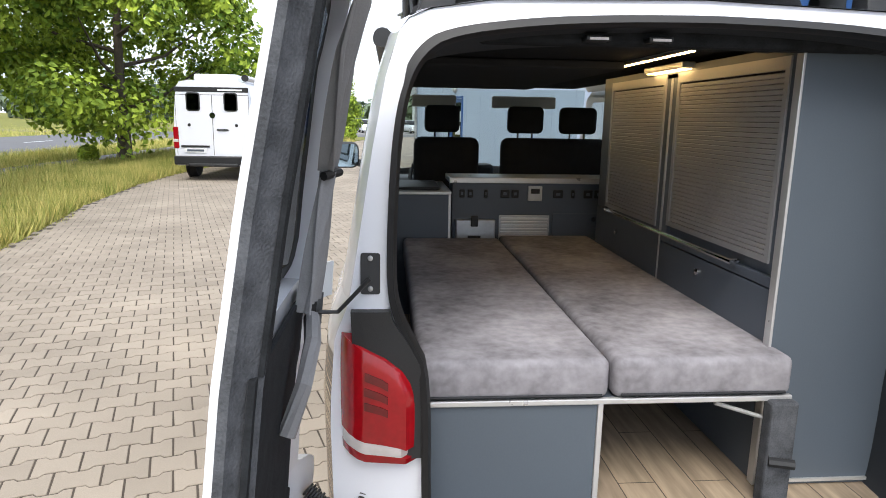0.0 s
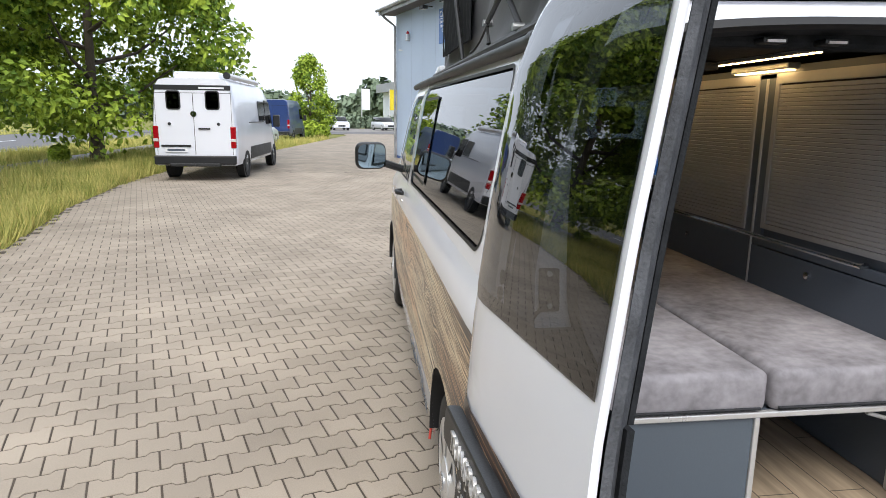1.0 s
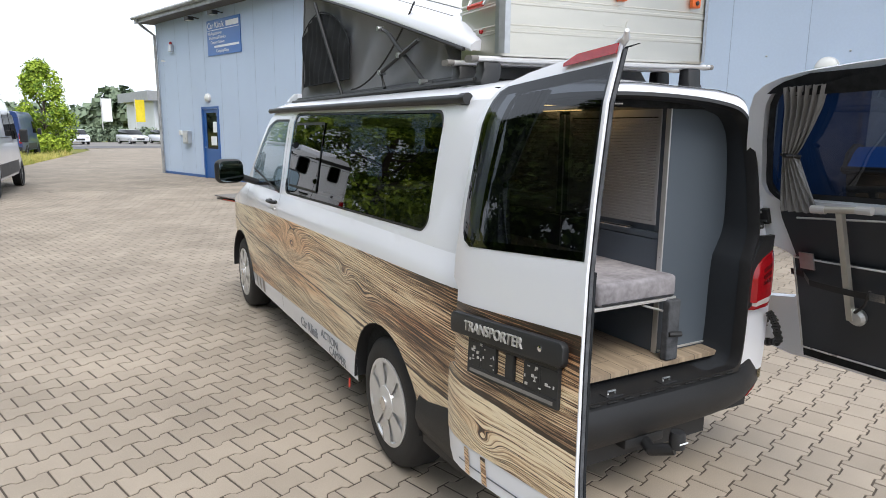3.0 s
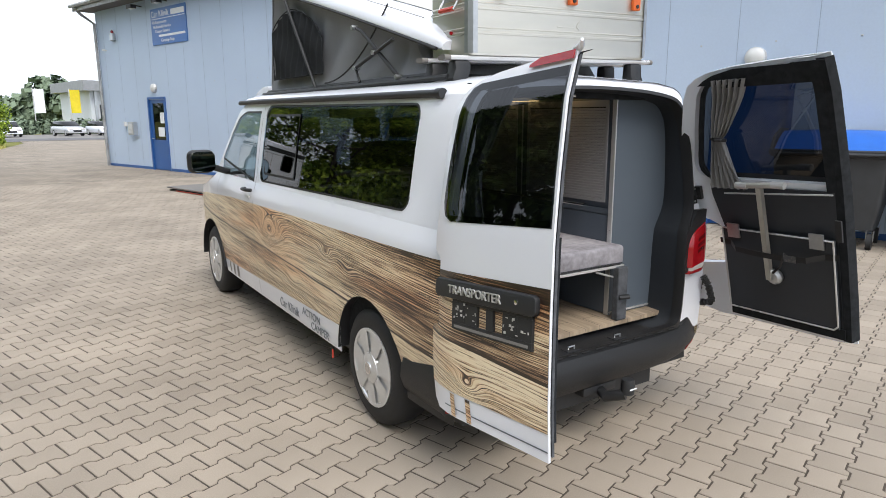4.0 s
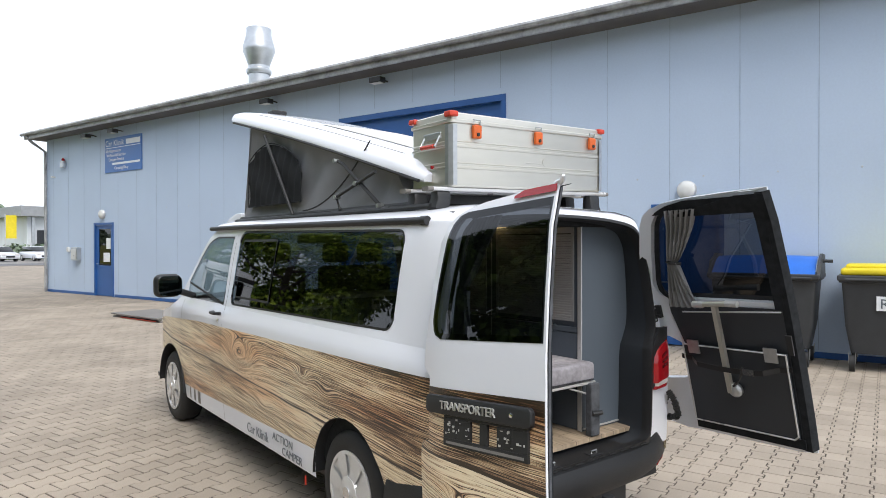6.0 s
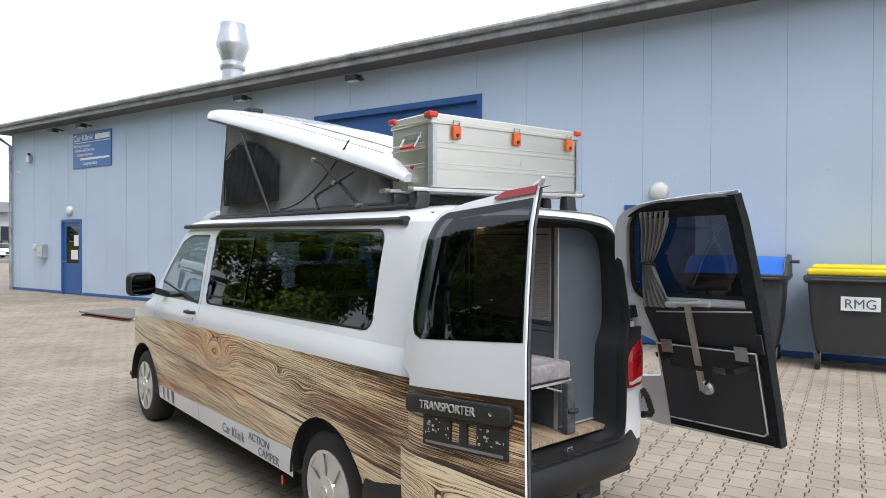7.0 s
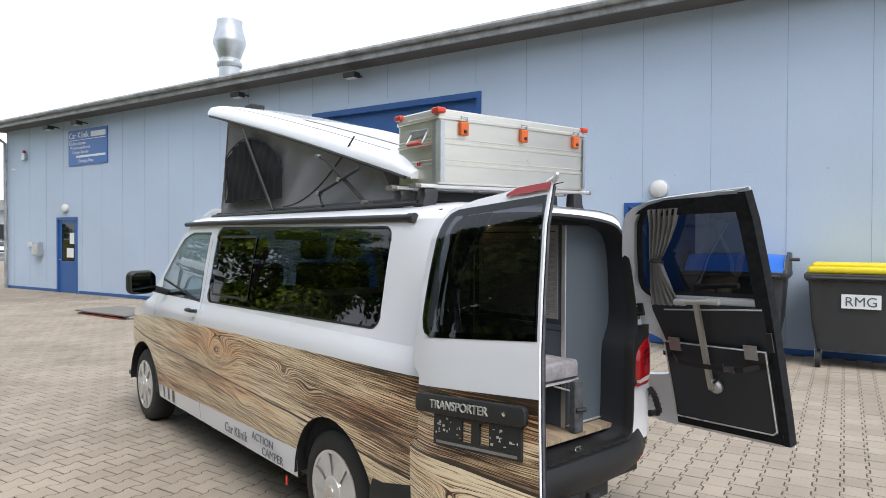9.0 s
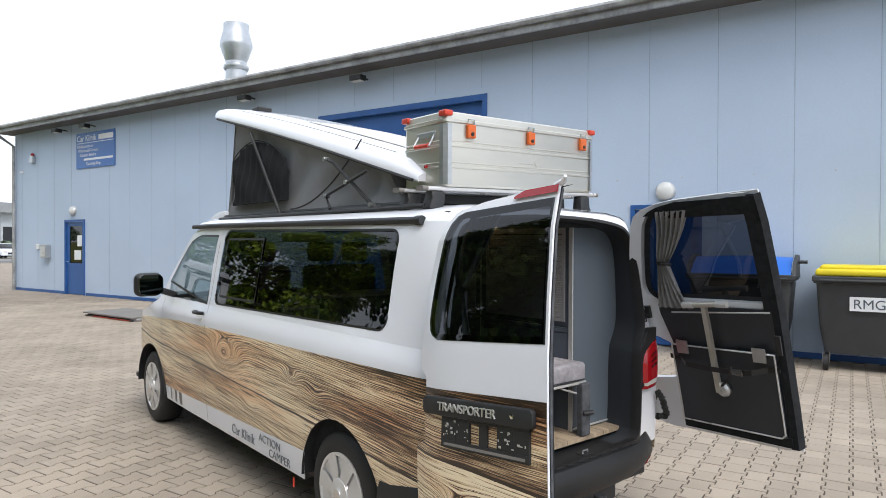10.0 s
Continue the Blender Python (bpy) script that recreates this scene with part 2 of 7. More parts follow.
def slab(outline, depth, f=None, bm=None, bevel=0.0):
    """A plate with a flat outline of (a, b) pairs, depth thick; f lays (a, b, c) into space."""
    t = bmesh.new()
    f = f or (lambda a, b, c: (a, b, c))
    lo = [t.verts.new((a, b, 0)) for a, b in outline]
    face = t.faces.new(lo)
    ext = bmesh.ops.extrude_face_region(t, geom=[face])
    bmesh.ops.translate(t, vec=(0, 0, depth), verts=[v for v in ext["geom"] if isinstance(v, bmesh.types.BMVert)])
    bmesh.ops.recalc_face_normals(t, faces=t.faces)
    if bevel:
        bmesh.ops.bevel(t, geom=t.edges[:], offset=bevel, segments=2, profile=0.5, affect="EDGES")
    for v in t.verts:
        v.co = Vector(f(*v.co))
    bmesh.ops.recalc_face_normals(t, faces=t.faces)
    return join(bm, t)


def rounded(x0, y0, x1, y1, r, n=5):
    """The outline of a rounded rectangle."""
    pts = []
    for cx, cy, a in ((x1 - r, y1 - r, 0), (x0 + r, y1 - r, 90), (x0 + r, y0 + r, 180), (x1 - r, y0 + r, 270)):
        for k in range(n + 1):
            w = radians(a + 90 * k / n)
            pts.append((cx + r * math.cos(w), cy + r * math.sin(w)))
    return pts


def thicken(t, move):
    """Gives a sheet a second skin at move(co), and closes its rim."""
    rim = [e for e in t.edges if len(e.link_faces) == 1]
    faces = t.faces[:]
    twin = {v: t.verts.new(move(v.co)) for v in t.verts[:]}
    for f in faces:
        t.faces.new([twin[v] for v in reversed(f.verts)])
    for e in rim:
        a, b = e.verts
        t.faces.new((a, b, twin[b], twin[a]))
    bmesh.ops.recalc_face_normals(t, faces=t.faces)
    return t


def span(a, b, n):
    return [a + (b - a) * k / n for k in range(n + 1)]


def curve_at(x, table):
    """Piecewise-linear value at x of a short table of (x, value) pairs."""
    for (x0, v0), (x1, v1) in zip(table, table[1:]):
        if x <= x1:
            k = max(0.0, (x - x0) / (x1 - x0))
            return v0 + (v1 - v0) * k
    return table[-1][1]


def lettering(name, text, size, material, parent, m, depth=0.003, label="", squeeze=1.0):
    """Raised letters in the built-in font, turned into a mesh part."""
    cu = bpy.data.curves.new(name, "FONT")
    cu.body, cu.size, cu.extrude, cu.align_x = text, size, depth, "LEFT"
    tmp = bpy.data.objects.new("tmp", cu)
    scene.collection.objects.link(tmp)
    dg = bpy.context.evaluated_depsgraph_get()
    me = bpy.data.meshes.new_from_object(tmp.evaluated_get(dg))
    bpy.data.objects.remove(tmp)
    me.transform(m @ Matrix.Diagonal((squeeze, 1, 1, 1)))
    me.materials.clear()
    me.materials.append(material)
    ob = new(name, me)
    ob.parent = parent
    if label:
        ob["label"] = label
    return ob


# ---- setting: ground, road, verge ----
def flat(name, x0, y0, x1, y1, z, material, label, category):
    bm = bmesh.new()
    bm.faces.new([bm.verts.new(p) for p in ((x0, y0, z), (x1, y0, z), (x1, y1, z), (x0, y1, z))])
    return tagged(part(name, bm, material), label, category, kind="structure")


flat("ground", -1500, -1500, 1500, 1500, -0.06, DRYGRASS, "dry summer meadow reaching to the horizon", "ground")
YARD = [(-4.9, -30), (-5.15, 3.0), (-5.45, 6.2), (-6.2, 9.8), (-6.65, 13.8), (-6.65, 17.2), (-6.2, 22), (-4.7, 31.5), (-3.4, 42), (-2.1, 53), (-2.4, 57.5)]


def yard_edge(y):
    return curve_at(y, [(b, a) for a, b in YARD])


bm = bmesh.new()
bm.faces.new([bm.verts.new((x, y, -0.0036)) for x, y in YARD + [(40, 57.5), (40, -30)]])
bmesh.ops.recalc_face_normals(bm, faces=bm.faces)
tagged(part("yard", bm, SAND), "sand-filled joints of the paved yard", "paving", kind="structure")

# ---- the workshop building ----
B = pose(7.62, 0.80, 0, 0, 0, 17.3)          # y runs along its wall, x into it
EAVE_Z, END = 5.32, 24.35
hall = thing("workshop_hall", "pale blue sheet-metal workshop hall with dark eaves", "building", B, kind="structure")
GATE = (5.47, 9.9, 4.58)
for y0, y1, z0 in ((-14, 1.52, 0), (1.52, 2.67, 2.27), (2.67, GATE[0], 0), (GATE[0], GATE[1], GATE[2]), (GATE[1], 19.85, 0), (19.85, 21.05, 2.32), (21.05, END, 0)):
    part("wall", rbox(0, y0, z0, 0.2, y1, EAVE_Z + 0.25), WALLBLUE, hall)
part("wall", rbox(0.2, END - 0.2, 0, 16, END, EAVE_Z + 0.3), WALLBLUE, hall)
part("wall", rbox(15.8, -14, 0, 16, END - 0.2, EAVE_Z + 0.3), WALLBLUE, hall)
part("wall", rbox(0.2, -14, 0, 15.8, -13.8, EAVE_Z + 0.3), WALLBLUE, hall)
for k in range(-13, 23):
    jy = 0.22 + 1.075 * k
    z0 = GATE[2] + 0.14 if GATE[0] - 0.1 < jy < GATE[1] + 0.1 else (2.42 if 1.45 < jy < 2.75 or 19.8 < jy < 21.1 else 0.12)
    if jy < END - 0.3:
        part("panel_joint", rbox(-0.003, jy - 0.005, z0, 0.01, jy + 0.005, EAVE_Z + 0.2), JOINT, hall)
for y0, y1 in ((2.72, GATE[0] - 0.05), (-14, 1.47), (GATE[1] + 0.05, 19.8), (21.1, END)):
    part("plinth", rbox(-0.012, y0, 0, 0.02, y1, 0.09), BLUE, hall, "blue base flashing")
part("soffit", rbox(-0.55, -14.2, EAVE_Z + 0.12, 0.25, END + 0.35, EAVE_Z + 0.16), SOFFIT, hall)
part("fascia", rbox(-0.60, -14.2, EAVE_Z + 0.10, -0.55, END + 0.4, EAVE_Z + 0.30), EAVE, hall)
gut = None
for k in range(0, 39):
    rod([(-0.66, -14.2 + k, EAVE_Z + 0.27), (-0.66, -13.2 + k, EAVE_Z + 0.27)], 0.06 + 0.002 * (k % 2), 8, bm=gut) if gut else None
    gut = gut or rod([(-0.66, -14.2, EAVE_Z + 0.27), (-0.66, -13.2, EAVE_Z + 0.27)], 0.06, 8)
part("gutter", gut, EAVE, hall)
part("downpipe", rod([(-0.66, END + 0.1, EAVE_Z + 0.2), (-0.45, END + 0.1, EAVE_Z), (-0.09, END - 0.05, EAVE_Z - 0.3), (-0.09, END - 0.05, 0)], 0.05, 10), EAVE, hall, "grey downpipe at the corner")
part("corner_trim", rbox(-0.006, END - 0.06, 0.1, 0.02, END + 0.012, EAVE_Z + 0.1), JOINT, hall)
part("roof", slab([(-0.58, EAVE_Z + 0.31), (8, EAVE_Z + 1.25), (16.4, EAVE_Z + 0.31), (16.4, EAVE_Z + 0.17), (0.2, EAVE_Z + 0.17)], END + 14.5, lambda a, b, c: (a, c - 14.2, b)), ROOFMETAL, hall)
bolts = None
for k in range(28):
    y = -12.14 + 1.075 * k
    if not 4.4 < y < 11:
        bolts = lathe([(0.016, 0), (0.016, 0.006), (0.006, 0.01)], 8, bm=bolts, m=Matrix.Translation((0, y, 2.785)) @ pose(0, 0, 0, 0, -90, 0))
part("screw_row", bolts, STEEL, hall)

# roller gate
gate = thing("roller_gate", "dark blue sectional gate in the workshop wall", "gate", B, kind="structure")
for k in range(8):
    z = 0.02 + k * 0.565
    part("gate_panel", rbox(0.10, GATE[0] + 0.1, z, 0.15, GATE[1] - 0.1, z + 0.555, 0.012), BLUE, gate)
part("gate_frame", rbox(-0.02, GATE[0], GATE[2] - 0.10, 0.1, GATE[1], GATE[2] + 0.02, bm=rbox(-0.02, GATE[0], 0, 0.1, GATE[0] + 0.1, GATE[2] - 0.1, bm=rbox(-0.02, GATE[1] - 0.1, 0, 0.1, GATE[1], GATE[2] - 0.1))), BLUE, gate)


def side_door(y0, y1, h, glazed):
    d = thing("side_door", "blue steel side door" + (" with a notice in its glass" if glazed else " behind the open van door"), "door", B @ Matrix.Translation((0, y0, 0)), kind="structure")
    w = y1 - y0
    part("door_frame", rbox(-0.03, 0, 0, 0.12, 0.07, h, bm=rbox(-0.03, w - 0.07, 0, 0.12, w, h, bm=rbox(-0.03, 0.07, h - 0.07, 0.12, w - 0.07, h))), BLUE, d)
    if glazed:
        leaf = rbox(0.02, 0.07, 0.01, 0.07, w - 0.07, 1.0, 0.006, bm=rbox(0.02, 0.07, 1.0, 0.07, 0.22, h - 0.07, 0.006, bm=rbox(0.02, w - 0.22, 1.0, 0.07, w - 0.07, h - 0.07, 0.006, bm=rbox(0.02, 0.22, h - 0.2, 0.07, w - 0.22, h - 0.07, 0.006))))
        part("door_leaf", leaf, BLUE, d)
        part("pane", rbox(0.04, 0.22, 1.0, 0.05, w - 0.22, h - 0.2), TINT, d)
        part("notice", rbox(0.032, 0.26, 1.55, 0.036, 0.52, 1.9), SIGNWHITE, d, "white paper notice")
        part("notice", rbox(0.032, 0.30, 1.12, 0.036, 0.70, 1.42), SIGNWHITE, d)
    else:
        part("door_leaf", rbox(0.02, 0.07, 0.01, 0.07, w - 0.07, h - 0.07, 0.006), BLUE, d)
    part("handle", rod([(-0.03, w - 0.15, 1.05), (-0.03, w - 0.27, 1.05)], 0.011, 8, bm=rod([(0.03, w - 0.15, 1.05), (-0.03, w - 0.15, 1.05)], 0.012, 8)), STEEL, d)
    return d


side_door(19.85, 21.05, 2.40, True)
side_door(1.52, 2.67, 2.35, False)


def bulkhead_lamp(y, z, r):
    d = thing("wall_lamp", "round white bulkhead lamp on the blue wall", "lamp", B @ pose(0, y, z, 0, -90, 0), "lamps over the doors")
    part("lamp_base", lathe([(r, 0), (r, 0.05), (r * 0.93, 0.065)], 28), EDGING, d, smooth=True)
    part("lamp_glass", lathe([(r * 0.92, 0.055), (r * 0.9, 0.085), (r * 0.6, 0.12), (r * 0.2, 0.13)], 28), LAMPWHITE, d, smooth=True)


bulkhead_lamp(2.09, 2.565, 0.155)
bulkhead_lamp(20.5, 2.68, 0.15)


def floodlight(y, z):
    d = thing("floodlight", "small dark floodlight under the eaves", "lamp", B @ Matrix.Translation((-0.04, y, z)), "floodlights along the eaves")
    part("arm", rod([(0.04, 0, 0), (-0.22, 0, 0.02)], 0.02, 8), BLACK, d)
    part("head", rbox(-0.40, -0.16, -0.10, -0.2, 0.16, 0.02, 0.02), BLACK, d)
    part("glass", rbox(-0.38, -0.13, -0.108, -0.23, 0.13, -0.1, 0.002), LAMPWHITE, d)


for fy in (8.45, 12.05, 19.25, 20.9):
    floodlight(fy, 5.26)
SIGN_W, SIGN_H = 2.15, 1.10
sign = thing("company_sign", "blue company sign with white lettering on the wall", "sign", B @ pose(-0.03, 20.31, 4.0, 0, 0, 0))
part("sign_board", rbox(0, -SIGN_W, 0, 0.03, 0, SIGN_H, 0.004), SIGNBLUE, sign)
to_wall = Matrix(((0, 0, -1, -0.004), (-1, 0, 0, 0), (0, 1, 0, 0), (0, 0, 0, 1)))
lettering("sign_text", "Car Klinik", 0.27, SIGNWHITE, sign, to_wall @ Matrix.Translation((0.05, 0.84, 0)), 0.002)
part("sign_bar", rbox(-0.005, -2.07, 0.84, 0.0, -1.28, 1.00), SIGNWHITE, sign)
part("sign_rule", rbox(-0.005, -2.08, 0.775, 0.0, -0.05, 0.792), SIGNWHITE, sign)
for k, (dx, text) in enumerate(((0.06, "Kfz-Reparaturen"), (0.12, "Wohnmobil-Service"), (0.24, "Camper-Service"))):
    lettering("sign_text", text, 0.14, SIGNWHITE, sign, to_wall @ Matrix.Translation((dx, 0.64 - 0.138 * k, 0)), 0.002)
part("sign_bar", rbox(-0.005, -2.06, 0.235, 0.0, -0.45, 0.30), SIGNWHITE, sign)
lettering("sign_text", "Camping-Shop", 0.14, SIGNWHITE, sign, to_wall @ Matrix.Translation((0.58, 0.085, 0)), 0.002)
meter = thing("meter_box", "grey meter box on the blue wall", "box", B @ Matrix.Translation((-0.16, 22.13, 1.15)))
part("body", rbox(0, -0.2, 0, 0.16, 0.2, 0.45, 0.015), STEEL, meter)
part("cover", rbox(-0.02, -0.16, 0.05, 0, 0.16, 0.38, 0.008), EDGING, meter)
sock = thing("socket_box", "small white socket box on the wall", "box", B @ Matrix.Translation((-0.08, 22.74, 1.44)))
part("body", rbox(0, -0.07, 0, 0.08, 0.07, 0.16, 0.015), LAMPWHITE, sock)
alarm = thing("alarm_siren", "grey alarm siren with a red cap on the wall", "alarm", B @ Matrix.Translation((-0.12, 23.04, 4.36)))
part("body", rbox(0, -0.11, 0, 0.12, 0.11, 0.24, 0.02), STEEL, alarm)
part("lamp", lathe([(0.05, 0), (0.05, 0.07), (0.02, 0.1)], 14, m=Matrix.Translation((0.06, 0, 0.24))), RED, alarm)
cam_box = thing("wall_camera", "small white surveillance camera on the wall", "camera", B @ Matrix.Translation((-0.16, 23.71, 4.05)))
part("body", rbox(0, -0.03, 0, 0.12, 0.03, 0.06, 0.012), LAMPWHITE, cam_box)
part("arm", rod([(0.1, 0, 0.03), (0.16, 0, 0.03)], 0.015, 8), LAMPWHITE, cam_box)
chim = thing("exhaust_stack", "galvanised exhaust stack with a conical cowl on the roof", "chimney", B @ pose(1.9, 15.05, 5.56) @ Matrix.Diagonal((1.03, 1.03, 1, 1)))
part("pipe", lathe([(0.30, 0), (0.30, 1.55)], 24), STEEL, chim, smooth=True)
part("collar", lathe([(0.33, 1.25), (0.36, 1.3), (0.36, 1.38), (0.31, 1.42)], 24), STEEL, chim, smooth=True)
part("cowl", lathe([(0.30, 1.5), (0.46, 1.95), (0.46, 2.05), (0.36, 2.45), (0.36, 2.62), (0.30, 2.62)], 24), STEEL, chim, smooth=True)

# ---- the camper van: body ----
XC = -0.035
RIGHT_K = 1.0
WIDTH = [(0.24, 0.855), (0.40, 0.872), (0.62, 0.890), (0.95, 0.897), (1.12, 0.885), (1.2, 0.852), (1.30, 0.835), (1.55, 0.795), (1.72, 0.762), (1.80, 0.735)]
PLAN = [(-0.90, 0.930), (-0.82, 0.972), (-0.70, 0.992), (-0.5, 1.0), (2.6, 1.0), (3.4, 0.985), (3.9, 0.93), (4.15, 0.83), (4.3, 0.66)]


def half(y, z):
    return curve_at(z, WIDTH) * curve_at(y, PLAN)


def rake(y, z):
    """How far the tail leans forward at height z, fading out along the side."""
    return 0.11 * max(0.0, (z - 1.0) / 0.8) * max(0.0, min(1.0, (-0.45 - y) / 0.39))


def left(y, z, out=0.0):
    return (XC - half(y, z) - out, y + rake(y, z), z)


def right(y, z, out=0.0):
    return (XC + half(y, z) * RIGHT_K + out, y + rake(y, z), z)


ARCH_R, AXLE_Z = 0.405, 0.335
REAR = -0.84


def arch(y, base):
    for c in (0.0, 3.4):
        if abs(y - c) < ARCH_R:
            return max(base, AXLE_Z + math.sqrt(ARCH_R ** 2 - (y - c) ** 2))
    return base


def ys_with_arches(a, b, step=0.07):
    ys = set(span(a, b, int((b - a) / step)))
    for c in (0.0, 3.4):
        for k in range(17):
            y = c - ARCH_R * math.cos(math.pi * k / 16)
            if a < y < b:
                ys.add(y)
        for y in (c - ARCH_R - 0.002, c + ARCH_R + 0.002):
            if a < y < b:
                ys.add(y)
    return sorted(ys)


def screen_line(y):
    """Height of the body's upper edge: gutter, then the windscreen pillar, then the bonnet."""
    return curve_at(y, [(-1, 1.80), (2.45, 1.825), (2.62, 1.765), (3.27, 1.16), (3.45, 1.10), (4.15, 0.96), (4.3, 0.86)])


WIN = (-0.39, 1.89, 1.258, 1.764, 0.07)       # long side window
FWIN = (2.03, 2.99, 1.215, 1.775)           # front door window


def win_low(y):
    a, b, z0, z1, r = WIN
    d = max(0.0, a + r - y, y - b + r)
    return z0 - 0.013 * (y - a) + r - math.sqrt(max(0.0, r * r - d * d))


def win_high(y):
    a, b, z0, z1, r = WIN
    d = max(0.0, a + r - y, y - b + r)
    return z1 + 0.011 * (y - a) - r + math.sqrt(max(0.0, r * r - d * d))


def win_ys(a, b, r, n=40):
    ys = [a + r - r * math.cos(math.pi / 2 * k / 5) for k in range(6)] + span(a + r, b - r, n)[1:-1] + [b - r + r * math.sin(math.pi / 2 * k / 5) for k in range(6)]
    return sorted(set(ys))


def fwin_high(y):
    return max(FWIN[2] + 0.004, min(FWIN[3], screen_line(y) - 0.075))


van = thing("camper_van", "white panel van camper with weathered wood wrap and open tail doors", "camper van")
WRAP_LOW = lambda y: curve_at(y, [(-0.9, 0.50), (0.4, 0.475), (2.9, 0.42), (4.3, 0.42)])
WRAP_TOP = lambda y: curve_at(y, [(-0.9, 1.085), (1.0, 1.06), (2.6, 1.035), (3.6, 0.985), (4.3, 0.90)])
SILL = lambda y: 0.30


def body_side(f, name, wrapped):
    sill = bands(ys_with_arches(0.0, 3.4), lambda y: max(SILL(y), arch(y, 0)), lambda y: max(WRAP_LOW(y), arch(y, 0)), f, 2)
    part("sill_panel", sill, WHITE, van, smooth=True)
    ys = ys_with_arches(REAR, 4.3)
    mid = bands(ys, lambda y: max(WRAP_LOW(y) if y > 0 else 0.45, arch(y, 0)), lambda y: max(WRAP_TOP(y), 0.0), f, 10)
    part("wood_wrap" if wrapped else "side_panel", mid, WOODWRAP if wrapped else WHITE, van, "weathered brown plank print" if wrapped else "", smooth=True)
    low = bands(span(REAR, 4.3, 70), WRAP_TOP, lambda y: min(1.205, screen_line(y)), f, 4)
    bands(span(REAR, WIN[0], 6), lambda y: 1.205, screen_line, f, 12, bm=low)
    ws = win_ys(WIN[0], WIN[1], WIN[4])
    bands(ws, lambda y: 1.205, win_low, f, 2, bm=low)
    bands(ws, win_high, screen_line, f, 2, bm=low)
    bands(span(WIN[1], FWIN[0], 3), lambda y: 1.205, screen_line, f, 12, bm=low)
    fs = span(FWIN[0], FWIN[1], 16)
    bands(fs, fwin_high, screen_line, f, 3, bm=low)
    bands(span(FWIN[0], FWIN[1], 16), lambda y: 1.205, lambda y: FWIN[2], f, 1, bm=low)
    bands(span(FWIN[1], 3.22, 5), lambda y: 1.205, lambda y: max(1.206, screen_line(y)), f, 3, bm=low)
    bmesh.ops.remove_doubles(low, verts=low.verts, dist=0.0008)
    part(name, low, WHITE, van, smooth=True)
    w = bands(ws, win_low, win_high, lambda y, z: f(y, z, -0.006), 8)
    part("side_window", w, TINT, van, "dark tinted side window", smooth=True)
    w = bands(fs, lambda y: FWIN[2], fwin_high, lambda y, z: f(y, z, -0.006), 8)
    part("door_window", w, CLEAR, van, "front door window", smooth=True)


